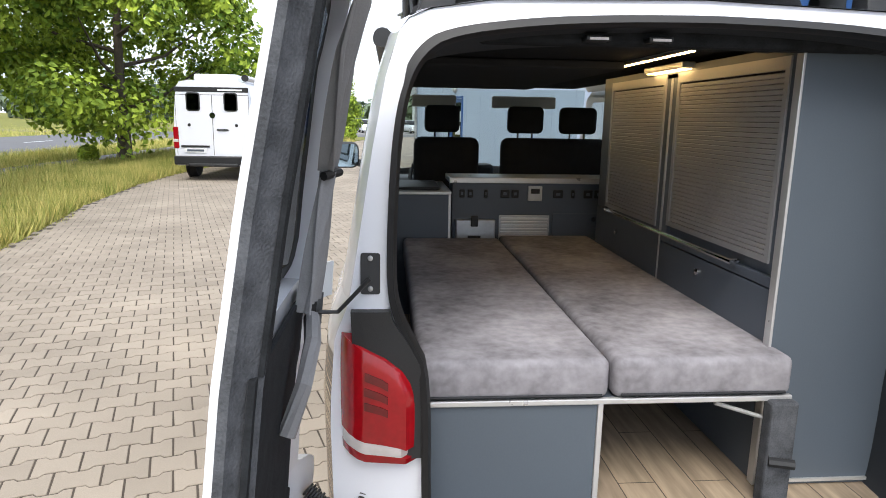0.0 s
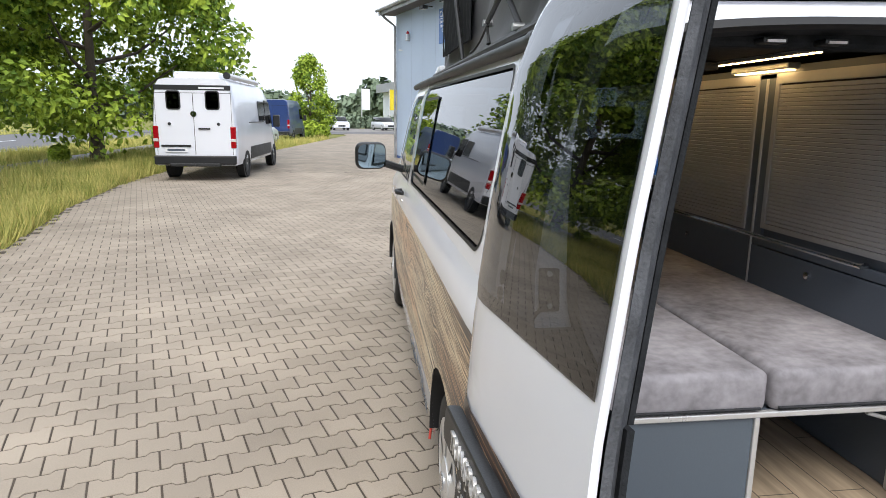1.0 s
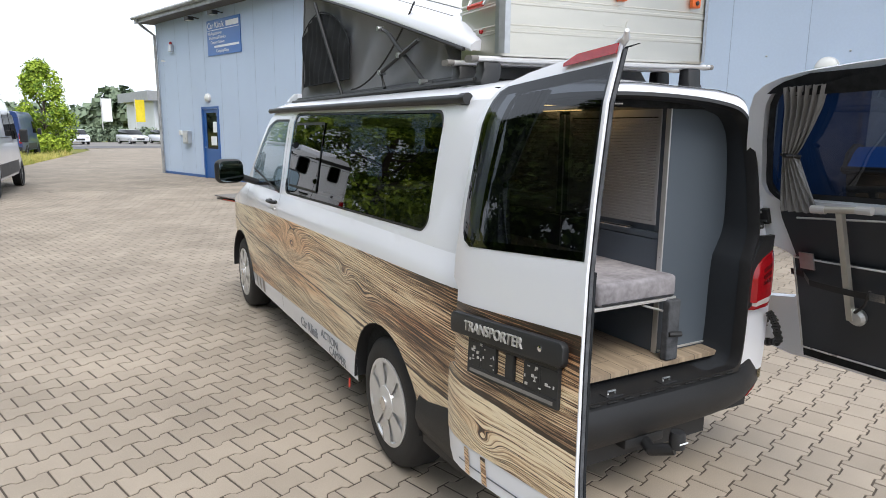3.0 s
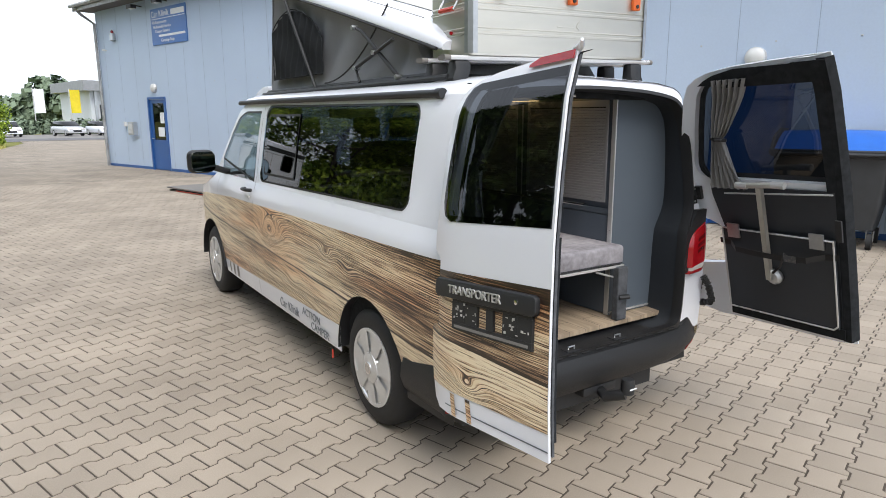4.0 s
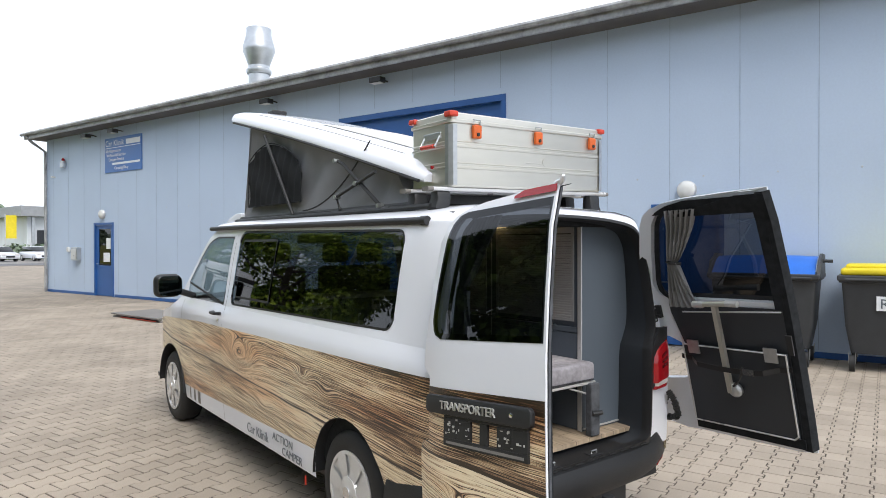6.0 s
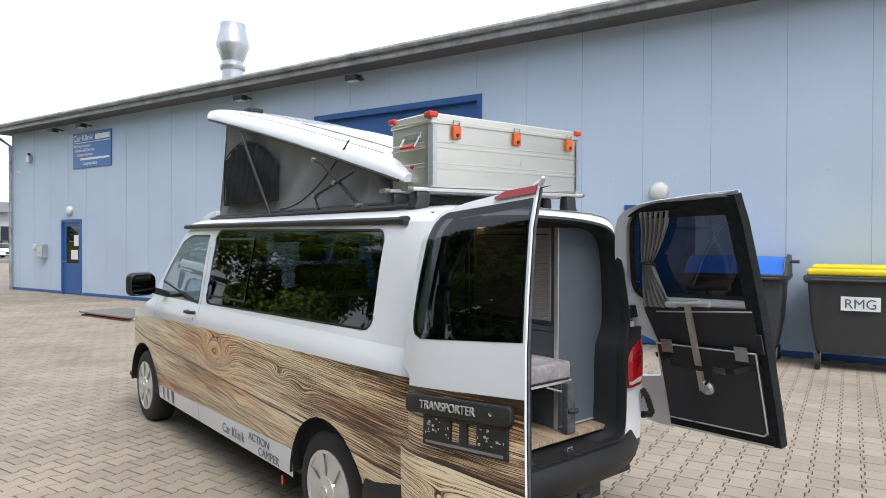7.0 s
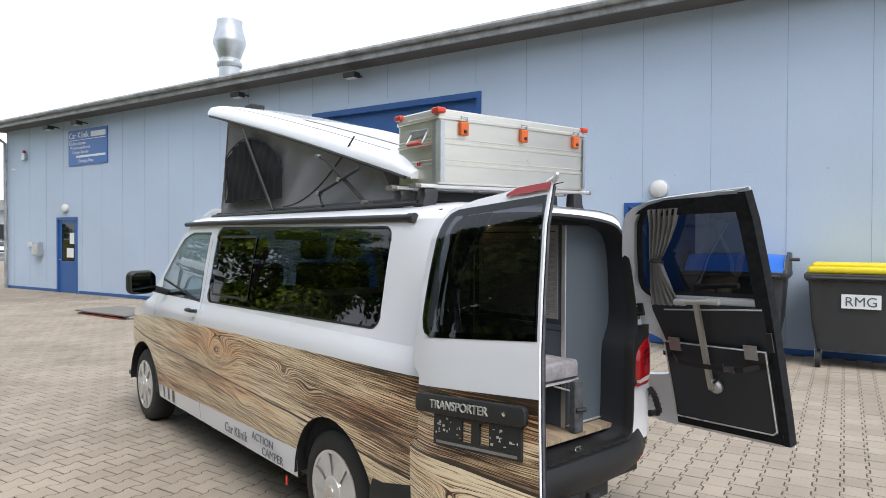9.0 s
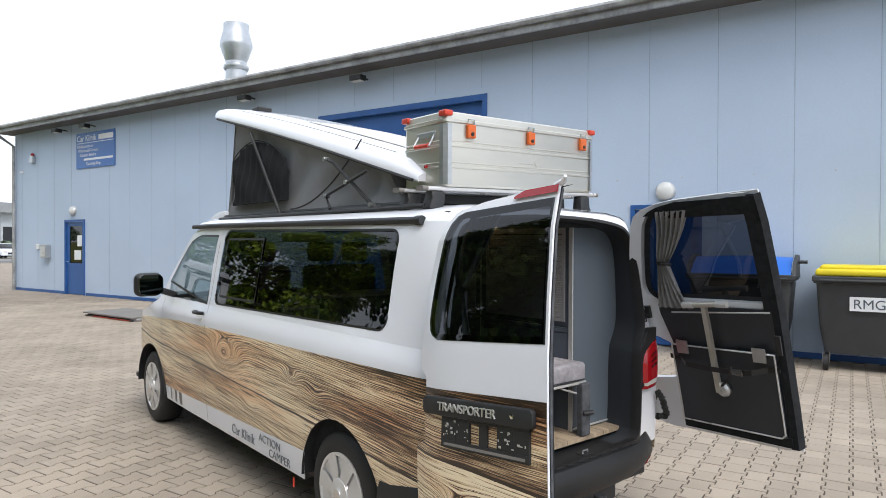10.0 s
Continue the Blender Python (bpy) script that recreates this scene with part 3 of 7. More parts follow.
def wood_wrap(name, slope, seam_z):
    """Weathered planks: wavy plank gaps, long grain that bends round knots, bleached and brown patches."""
    m = bpy.data.materials.new(name)
    m.use_nodes = True
    n, l = m.node_tree.nodes, m.node_tree.links
    b = n["Principled BSDF"]

    def math_node(op, a, c=None, d=None):
        k = n.new("ShaderNodeMath")
        k.operation = op
        for i, v in enumerate((a, c, d)):
            if v is None:
                continue
            if isinstance(v, (int, float)):
                k.inputs[i].default_value = v
            else:
                l.new(v, k.inputs[i])
        return k.outputs[0]

    def noise_node(vec, scale, detail=3.0, rough=0.55):
        k = n.new("ShaderNodeTexNoise")
        k.inputs["Scale"].default_value, k.inputs["Detail"].default_value, k.inputs["Roughness"].default_value = scale, detail, rough
        l.new(vec, k.inputs[0])
        return k.outputs[0]

    co, sep = n.new("ShaderNodeTexCoord"), n.new("ShaderNodeSeparateXYZ")
    l.new(co.outputs["Object"], sep.inputs[0])
    x, y, z = sep.outputs
    along = math_node("SUBTRACT", y, x)
    cmb = n.new("ShaderNodeCombineXYZ")
    l.new(math_node("MULTIPLY", along, 0.16), cmb.inputs[0])
    l.new(z, cmb.inputs[1])
    warp = noise_node(cmb.outputs[0], 2.6, 3)
    zz = math_node("ADD", math_node("MULTIPLY_ADD", math_node("SUBTRACT", warp, 0.5), 0.12, z), math_node("MULTIPLY", along, -slope))
    plank = math_node("DIVIDE", math_node("SUBTRACT", zz, seam_z - 0.5), 0.5)
    idx, frac = math_node("FLOOR", plank), math_node("FRACT", plank)
    # knots push the grain aside
    field = zz
    for ky, kz, size, push in ((1.60, 0.88, 0.10, 0.21), (0.55, 0.90, 0.04, 0.06), (0.25, 0.84, 0.05, 0.03), (1.15, 0.60, 0.05, 0.03), (2.9, 0.62, 0.05, 0.03), (-0.98, 0.66, 0.045, 0.06)):
        dy = math_node("MULTIPLY", math_node("SUBTRACT", along, ky + 0.9), 0.18 if size > 0.1 else 0.45)
        dz = math_node("SUBTRACT", z, kz)
        d2 = math_node("ADD", math_node("MULTIPLY", dy, dy), math_node("MULTIPLY", dz, dz))
        field = math_node("MULTIPLY_ADD", math_node("POWER", 2.718, math_node("MULTIPLY", d2, -1.0 / (size * size))), push, field)
    cmb2 = n.new("ShaderNodeCombineXYZ")
    l.new(math_node("MULTIPLY", along, 0.5), cmb2.inputs[0])
    l.new(math_node("MULTIPLY", field, 9.0), cmb2.inputs[1])
    l.new(math_node("MULTIPLY", idx, 7.3), cmb2.inputs[2])
    ring_warp = noise_node(cmb2.outputs[0], 1.6, 7, 0.68)
    rings = math_node("SINE", math_node("MULTIPLY", math_node("MULTIPLY_ADD", ring_warp, 0.030, field), 470.0))
    cmb3 = n.new("ShaderNodeCombineXYZ")
    l.new(math_node("MULTIPLY", along, 2.0), cmb3.inputs[0])
    l.new(math_node("MULTIPLY", field, 150.0), cmb3.inputs[1])
    fibre = noise_node(cmb3.outputs[0], 1.5, 5, 0.7)
    cmb4 = n.new("ShaderNodeCombineXYZ")
    l.new(math_node("MULTIPLY", along, 2.2), cmb4.inputs[0])
    l.new(math_node("MULTIPLY", field, 210.0), cmb4.inputs[1])
    l.new(math_node("MULTIPLY", idx, 3.1), cmb4.inputs[2])
    crack = noise_node(cmb4.outputs[0], 1.0, 3, 0.6)
    thin = math_node("MULTIPLY", math_node("MINIMUM", math_node("SUBTRACT", crack, 0.47), 0.0), 7.0)
    patch = noise_node(cmb2.outputs[0], 0.55, 3)
    broad = noise_node(cmb.outputs[0], 5.0, 2)
    grain = math_node("ADD", thin, math_node("MULTIPLY_ADD", rings, 0.14, math_node("MULTIPLY_ADD", math_node("SUBTRACT", fibre, 0.5), 2.6, 0.84)))
    grain = math_node("ADD", grain, math_node("MULTIPLY", math_node("SUBTRACT", patch, 0.5), 1.5))
    grain = math_node("ADD", grain, math_node("MULTIPLY", math_node("SUBTRACT", broad, 0.5), 0.6))
    grain = math_node("MULTIPLY_ADD", math_node("SUBTRACT", grain, 0.5), 1.5, 0.385)
    dim = n.new("ShaderNodeMapRange")
    dim.inputs["From Min"].default_value, dim.inputs["From Max"].default_value = 2.0, 0.5
    dim.inputs["To Min"].default_value, dim.inputs["To Max"].default_value = 0.02, -0.46
    l.new(along, dim.inputs["Value"])
    grain = math_node("MULTIPLY_ADD", math_node("GREATER_THAN", zz, seam_z), dim.outputs[0], grain)
    ramp = n.new("ShaderNodeValToRGB")
    el = ramp.color_ramp.elements
    el[0].position, el[0].color = 0.0, (0.022, 0.014, 0.010, 1)
    el[1].position, el[1].color = 1.0, (0.86, 0.74, 0.53, 1)
    for p, c in ((0.22, (0.110, 0.060, 0.036, 1)), (0.48, (0.36, 0.225, 0.130, 1)), (0.74, (0.64, 0.480, 0.290, 1))):
        e = el.new(p)
        e.color = c
    l.new(grain, ramp.inputs[0])
    gap = math_node("LESS_THAN", math_node("ABSOLUTE", math_node("SUBTRACT", frac, 0.5)), math_node("MULTIPLY_ADD", fibre, 0.02, 0.478))
    mix = n.new("ShaderNodeMix")
    mix.data_type = "RGBA"
    mix.inputs[6].default_value = (0.035, 0.022, 0.013, 1)
    rust = n.new("ShaderNodeMix")
    rust.data_type, rust.blend_type = "RGBA", "MULTIPLY"
    rust.inputs[7].default_value = (0.94, 0.71, 0.57, 1)
    redness = n.new("ShaderNodeMapRange")
    redness.inputs["From Min"].default_value, redness.inputs["From Max"].default_value = 0.48, 0.62
    l.new(noise_node(cmb.outputs[0], 3.4, 3), redness.inputs["Value"])
    l.new(redness.outputs[0], rust.inputs[0])
    l.new(ramp.outputs[0], rust.inputs[6])
    l.new(gap, mix.inputs[0])
    l.new(rust.outputs[2], mix.inputs[7])
    l.new(mix.outputs[2], b.inputs["Base Color"])
    b.inputs["Roughness"].default_value = 0.38
    b.inputs["Coat Weight"].default_value = 0.25
    b.inputs["Coat Roughness"].default_value = 0.15
    return m


WOODWRAP = wood_wrap("weathered_plank_print", 0.045, 0.61)
DOORWRAP = wood_wrap("weathered_door_plank_print", -0.02, 0.80)
body_side(left, "upper_side", True)
body_side(right, "upper_side", True)
# roof, bonnet, windscreen
ROOF_X = [(-1.0, 1.80), (-0.97, 1.835), (-0.9, 1.862), (-0.7, 1.888), (0, 1.905), (0.7, 1.888), (0.9, 1.862), (0.97, 1.835), (1.0, 1.80)]


def roof_point(u, y):
    drop = 0.05 * max(0.0, (-0.72 - y) / 0.14) ** 2 + 0.06 * max(0.0, (y - 2.35) / 0.25) ** 2
    return (XC + u * half(y, 1.80), y, 1.80 + 0.0072 * (y + 1) + (curve_at(u, ROOF_X) - 1.80) * (1 - 0.25 * drop / 0.06))


part("roof_skin", sheet([p[0] for p in ROOF_X], span(REAR, 2.55, 24), lambda u, y: (lambda p: (XC + (p[0] - XC) * (RIGHT_K if p[0] > XC else 1), p[1] + rake(p[1], 1.8), p[2]))(roof_point(u, y))), WHITE, van, smooth=True)
part("roof_fairing", slab([(2.24, 1.875), (2.24, 1.955), (2.36, 1.955), (2.50, 1.925), (2.62, 1.875)], 1.26, lambda a, b, c: (XC - 0.63 + c, a, b), bevel=0.012), WHITE, van, "white fairing before the lifting roof", smooth=True)
part("windscreen", sheet(span(-1, 1, 10), span(0, 1, 6), lambda u, v: (XC + u * half(2.55 + 0.72 * v, 1.80 - 0.62 * v) * 0.97, 2.55 + 0.72 * v + 0.14 * (1 - u * u), 1.84 - 0.68 * v)), CLEAR, van, smooth=True)
part("bonnet", sheet(span(-1, 1, 10), span(3.25, 4.3, 8), lambda u, y: (XC + u * half(y, screen_line(y)), y + 0.1 * (1 - u * u), screen_line(y) + 0.05 * (1 - u * u))), WHITE, van, smooth=True)
part("front_panel", sheet(span(-1, 1, 10), span(0.3, 0.85, 5), lambda u, z: (XC + u * half(4.3, z), 4.3 + 0.12 * (1 - u * u), z)), WHITE, van, smooth=True)
part("underbody", rbox(XC - 0.80, -0.80, 0.30, XC + 0.80, 4.2, 0.34, bm=rbox(XC - 0.5, -0.8, 0.22, XC + 0.5, 3.0, 0.30)), BLACK, van)


# ---- wheels ----
def wheel(y, side):
    m = Matrix.Translation((XC + side * 0.775, y, AXLE_Z)) @ pose(0, 0, 0, 0, 90 * side, 0)
    tyre = part("wheel", lathe([(0.22, -0.12), (0.30, -0.115), (0.325, -0.10), (0.335, -0.07), (0.335, 0.0), (0.335, 0.03), (0.325, 0.065), (0.30, 0.085), (0.235, 0.09), (0.215, 0.08), (0.215, 0.0)], 48, m=m), RUBBER, van, "black tyre with a steel rim", smooth=True)
    part("rim", lathe([(0.216, 0.0), (0.216, 0.05), (0.05, 0.03), (0.01, 0.03)], 40, m=m), BLACK, tyre, smooth=True)
    cap = bmesh.new()
    n = 7
    for k in range(n):
        a0, a1 = math.tau * (k + 0.10) / n, math.tau * (k + 0.90) / n
        t = bands(span(0, 1, 6), lambda u: 0.075, lambda u: 0.208, lambda u, r: (r * math.cos(a0 + (a1 - a0) * (u + 0.28 * (r - 0.1) / 0.1 * (0.5 - u))), r * math.sin(a0 + (a1 - a0) * (u + 0.28 * (r - 0.1) / 0.1 * (0.5 - u))), 0.098 - 0.16 * (r - 0.06) ** 1 * 0.2), 4)
        join(cap, t)
    lathe([(0.09, 0.085), (0.085, 0.100), (0.04, 0.108), (0.01, 0.11)], 30, bm=cap)
    t = lathe([(0.222, 0.08), (0.224, 0.092), (0.205, 0.094), (0.200, 0.086)], 48)
    join(cap, t)
    bmesh.ops.transform(cap, matrix=m, verts=cap.verts)
    part("wheel_trim", cap, SILVER, tyre, "silver plastic wheel trim", smooth=True)
    badge = lathe([(0.034, 0.108), (0.034, 0.114), (0.028, 0.115)], 24, m=m)
    part("badge", badge, CHROME, tyre)
    if side < 0:
        liner = sheet(span(0, math.pi, 20), (0.0, 0.32), lambda a, d: (XC + side * (0.885 - d), y + 0.405 * math.cos(a), AXLE_Z + 0.405 * math.sin(a)))
        part("arch_liner", liner, BLACK, van, smooth=True)
        part("arch_back", slab([(0.405 * math.cos(math.pi * k / 20), 0.405 * math.sin(math.pi * k / 20)) for k in range(21)], 0.01, lambda a, b, c: (XC + side * (0.56 + c), y + a, AXLE_Z + b)), BLACK, van)


for wy in (0.0, 3.4):
    wheel(wy, -1)
    wheel(wy, 1)

# ---- the camper van: rear frame, lamps, bumper ----
def opening(n=14):
    """Half outline of the tail opening, from the sill's middle up to the roof's middle: offsets from the centre line and heights."""
    pts = [(0.0, 0.548), (0.56, 0.548), (0.605, 0.565), (0.63, 0.63), (0.632, 1.05), (0.665, 1.11), (0.70, 1.18), (0.712, 1.25), (0.71, 1.40), (0.70, 1.57), (0.68, 1.68), (0.645, 1.745), (0.585, 1.785), (0.40, 1.812), (0.20, 1.824), (0.0, 1.828)]
    for _ in range(2):
        cut = [pts[0]]
        for (a0, z0), (a1, z1) in zip(pts, pts[1:]):
            cut += [(a0 * 0.75 + a1 * 0.25, z0 * 0.75 + z1 * 0.25), (a0 * 0.25 + a1 * 0.75, z0 * 0.25 + z1 * 0.75)]
        pts = cut + [pts[-1]]
    return pts


def outer_frame():
    pts = []
    for a, z in opening():
        if z < 0.6:
            pts.append((min(a * 1.35, 0.86), 0.50))
        elif z < 1.70:
            zz = 0.50 + (z - 0.60) / 1.10 * 1.22
            pts.append((half(REAR, zz), zz))
        else:
            zz = 1.80
            u = min(1.0, a / 0.66)
            pts.append((u * half(REAR, 1.80), 1.80 + (curve_at(u, ROOF_X[4:]) - 1.80) * 0.85))
    return pts


def loop_full(pts, y):
    return [(XC - a, y + rake(REAR, z), z) for a, z in pts] + [(XC + a * RIGHT_K, y + rake(REAR, z), z) for a, z in reversed(pts[1:-1])]


def bridge(loops, bm=None):
    t = bmesh.new()
    rings = [[t.verts.new(p) for p in lp] for lp in loops]
    for u, v in zip(rings, rings[1:]):
        for k in range(len(u)):
            t.faces.new((u[k], u[(k + 1) % len(u)], v[(k + 1) % len(u)], v[k]))
    bmesh.ops.recalc_face_normals(t, faces=t.faces)
    return join(bm, t)


op = opening()
seal_out = [(a + 0.022 * (1 if a > 0 else 0), z + (0.022 if z > 1.7 else (-0.02 if z < 0.6 else 0))) for a, z in op]
part("rear_frame", bridge([loop_full(outer_frame(), REAR), loop_full(seal_out, REAR - 0.012), loop_full(seal_out, REAR + 0.03)]), WHITE, van, "white painted tail frame", smooth=True)
part("door_seal", bridge([loop_full(seal_out, REAR + 0.02), loop_full(seal_out, REAR - 0.035), loop_full([(a + 0.008 * (a > 0), z + 0.006) for a, z in op], REAR - 0.04), loop_full(op, REAR - 0.02), loop_full(op, REAR + 0.02)]), SEAL, van, "black rubber door seal", smooth=True)
part("jamb_lining", bridge([loop_full(op, REAR + 0.0), loop_full([(a * 1.02, z - 0.008 if z > 1.7 else z) for a, z in op], REAR + 0.10), loop_full([(a * 1.06, z - 0.012 if z > 1.7 else z) for a, z in op], REAR + 0.28)]), JAMB, van, "dark grey plastic jamb lining", smooth=True)
for sx in (-1, 1):
    trim = bands(span(0.845, 1.195, 14), lambda z: curve_at(z, [(0.845, 0.652), (1.06, 0.654), (1.12, 0.685), (1.175, 0.722), (1.195, 0.726)]), lambda z: curve_at(z, [(0.845, 0.76), (0.9, 0.80), (1.195, 0.812)]), lambda z, a: (XC + sx * a, REAR - 0.030 + 0.06 * max(0, a - 0.78), z), 4)
    part("lamp_surround", thicken(trim, lambda c: c + Vector((0, 0.025, 0))), BLACK, van)

    def lamp_point(s, v):
        """A lamp that wraps round the corner: s from its inner edge outwards, v from its foot up."""
        a = curve_at(s, [(0, 0.690), (0.6, 0.800), (0.75, 0.826), (0.86, 0.842), (1, 0.862)])
        y = curve_at(s, [(0, REAR - 0.050), (0.6, REAR - 0.048), (0.75, REAR - 0.030), (0.86, REAR + 0.005), (1, REAR + 0.10)])
        foot = curve_at(s, [(0, 0.835), (0.5, 0.842), (0.75, 0.862), (1, 0.88)])
        head = curve_at(s, [(0, 1.03), (0.08, 1.055), (0.3, 1.088), (0.55, 1.112), (0.75, 1.132), (1, 1.14)])
        z = foot + (head - foot) * v
        return (XC + sx * (a - 0.03 * max(0.0, z - 1.0)), y + 0.012 * abs(2 * v - 1) ** 4, z)

    def lamp_piece(s0, s1, v0, v1, out):
        t = sheet(span(s0, s1, 10), span(v0, v1, 6), lamp_point)
        return thicken(t, lambda c: c + Vector((-sx * 0.03, 0.03, 0)) if out == 0 else c + Vector((sx * out * 0.4, -out, 0)))
    lamp = part("tail_lamp", lamp_piece(0.0, 1.0, 0.20, 1.0, 0), RED, van, "red tail lamp", smooth=True)
    part("reversing_lens", lamp_piece(0.06, 0.80, 0.085, 0.198, 0), LAMPCLEAR, lamp, "clear lower lens", smooth=True)
    part("lower_lens", lamp_piece(0.0, 1.0, 0.0, 0.083, 0), RED, lamp, smooth=True)
    for vb in (0.50, 0.63, 0.76):
        part("lamp_bar", lamp_piece(0.22, 0.50, vb, vb + 0.07, 0.003), DARKRED, lamp)
    plate_b = slab(rounded(0.748, 1.222, 0.792, 1.314, 0.006), 0.006, lambda a, b, c: (XC + sx * a, REAR - 0.004 + rake(REAR, b) - 0.006 + c, b))
    cpl = part("check_plate", plate_b, BLACK, van, "black door check plate")
    for bz in (1.235, 1.303):
        part("plate_bolt", lathe([(0.006, 0), (0.006, 0.004), (0.002, 0.005)], 10, m=Matrix.Translation((XC + sx * 0.770, REAR - 0.010 + rake(REAR, bz), bz)) @ pose(0, 0, 0, 90, 0, 0)), STEEL, cpl)

BUMP = [(0.335, -0.02), (0.37, 0.012), (0.43, 0.035), (0.49, 0.03), (0.53, 0.012), (0.542, -0.02), (0.544, -0.07)]


def bumper_point(s, k):
    z, out = BUMP[k]
    a = math.sin(s * math.pi / 2) if abs(s) <= 1 else math.copysign(1, s)
    side = max(0.0, abs(s) - 1)
    y = -0.885 + 0.13 * abs(a) ** 5 + side * 0.62
    x = XC + math.copysign(min(abs(a), 1) * (0.872 + out * 0.9), s)
    horn = 0.075 * max(0.0, min(1.0, (abs(a) - 0.74) / 0.12)) * max(0.0, (z - 0.47) / 0.075) * (1 - min(1.0, side * 2.2))
    return (x, y - out * (1 - min(1, side * 3)), z + horn)


part("bumper", sheet([k / 14 for k in range(-22, 23)], range(len(BUMP)), bumper_point), BUMPER, van, "black grained plastic rear bumper", smooth=True)
part("loading_sill", rbox(XC - 0.66, -0.87, 0.515, XC + 0.66, -0.70, 0.549, 0.010), BUMPER, van, "black plastic loading sill")
for k in range(13):
    part("sill_rib", rbox(XC - 0.60 + 0.094 * k, -0.885, 0.541, XC - 0.545 + 0.094 * k, -0.876, 0.5465, 0.001), BLACK, van)
for lx in (-0.191, 0.143):
    latch = part("door_catch", rbox(lx - 0.045, -0.855, 0.546, lx + 0.045, -0.80, 0.554, 0.003), BLACK, van, "door catch in the loading sill")
    part("catch_loop", rod([(lx - 0.02, -0.83, 0.553), (lx - 0.02, -0.83, 0.568), (lx + 0.02, -0.83, 0.568), (lx + 0.02, -0.83, 0.553)], 0.005, 8), STEEL, latch)
for sx in (-1, 1):
    def reflector_point(q, v):
        lo, hi = Vector(bumper_point(sx * q, 1)), Vector(bumper_point(sx * q, 2))
        return lo.lerp(hi, v) + Vector((sx * 0.003, -0.004, 0))
    part("reflector", thicken(sheet(span(0.62, 1.04 if sx > 0 else 0.92, 8), (0.1, 0.3, 0.55), reflector_point), lambda c: c + Vector((-sx * 0.004, 0.006, 0))), RED, van, "red bumper reflector", smooth=True)
tow = part("tow_bar", rod([(0.05, -0.75, 0.30), (-0.02, -0.92, 0.29), (0.03, -1.0, 0.32)], 0.028, 10, bm=rbox(-0.12, -0.86, 0.28, 0.12, -0.74, 0.33, 0.01)), BLACK, van, "black tow bar under the bumper", smooth=True)
part("ball_cap", lathe([(0.034, 0), (0.036, 0.05), (0.03, 0.075), (0.01, 0.08)], 16, m=Matrix.Translation((0.04, -1.005, 0.325))), BLACK, tow, smooth=True)
part("cap_bar", rbox(0.015, -1.043, 0.355, 0.065, -1.041, 0.362), SIGNWHITE, tow)

# gutter rail, seams, sill stripes, handles, mirrors
part("awning_rail", rod([left(y, 1.80, 0.012)[:2] + (1.808 + 0.0075 * (y + 0.56) - 0.012 * max(0, (y - 1.9)) ** 2,) for y in span(-0.56, 2.62, 20)], 0.019, 10), BLACK, van, "black awning rail along the roof edge", smooth=True)
part("rail_cap", rod([left(-0.60, 1.80, 0.012)[:2] + (1.808,), left(-0.54, 1.80, 0.012)[:2] + (1.808,)], 0.024, 12), BLACK, van, smooth=True)


def seam(points, w=0.005):
    t = bmesh.new()
    for (y, z), (y2, z2) in zip(points, points[1:]):
        n = Vector((y2 - y, z2 - z)).normalized()
        o = Vector((-n.y, n.x)) * w / 2
        q = [t.verts.new(left(yy, zz, 0.0015)) for yy, zz in ((y - o.x, z - o.y), (y2 - o.x, z2 - o.y), (y2 + o.x, z2 + o.y), (y + o.x, z + o.y))]
        t.faces.new(q)
    bmesh.ops.recalc_face_normals(t, faces=t.faces)
    return t


part("door_gap", seam([(1.965, z) for z in span(0.32, 1.79, 14)]), SEAL, van)
part("door_gap", seam([(3.05, z) for z in span(0.74, 1.19, 6)]), SEAL, van)
part("window_rim", seam([(win, win_low(win)) for win in win_ys(*WIN[:2], WIN[4])] , 0.012), SEAL, van)
part("window_rim", seam([(win, win_high(win)) for win in win_ys(*WIN[:2], WIN[4])], 0.012), SEAL, van)
slide = part("sliding_pane", bands(span(1.18, 1.80, 8), lambda y: 1.29, lambda y: 1.72, lambda y, z: left(y, z, 0.001), 4), TINT, van, "sliding pane in the side window")
part("pane_rim", seam([(1.18, 1.29), (1.18, 1.72), (1.80, 1.72), (1.80, 1.29), (1.18, 1.29)], 0.016), SEAL, slide)
fr = [(FWIN[0], FWIN[2])] + [(y, fwin_high(y)) for y in span(FWIN[0], FWIN[1], 10)] + [(FWIN[0], FWIN[2])]
part("window_rim", seam(fr, 0.016), SEAL, van)
hx, hy, hz = left(2.07, 1.145)
h = part("door_handle", rod([(hx - 0.012, 2.0, 1.145), (hx - 0.045, 2.03, 1.147), (hx - 0.045, 2.13, 1.147), (hx - 0.012, 2.16, 1.145)], 0.014, 10), BLACK, van, "black pull handle", smooth=True)
part("keyhole", lathe([(0.013, 0), (0.013, 0.004), (0.004, 0.005)], 14, m=Matrix.Translation(left(2.05, 1.09)) @ pose(0, 0, 0, 0, -90, 0)), CHROME, van)
for k, w in ((0, 0.035), (1, 0.05), (2, 0.07)):
    y = 2.86 - 0.12 * k
    t = bands(span(y - w, y, 2), lambda q: 0.32, lambda q: WRAP_LOW(q) - 0.002, lambda q, z: left(q + (z - 0.37) * -0.1, z, 0.002), 2)
    part("stripe", t, PATH_GREY, van, "grey sill stripe")


def on_left(y, z, turn=0.0):
    """Places lettering flat on the left side; its writing runs towards the rear."""
    p = left(y, z + 0.07, 0.006)
    p = (p[0], p[1], z)
    return Matrix(((0, 0, -1, p[0]), (-1, 0, 0, p[1]), (0, 1, 0, p[2]), (0, 0, 0, 1)))


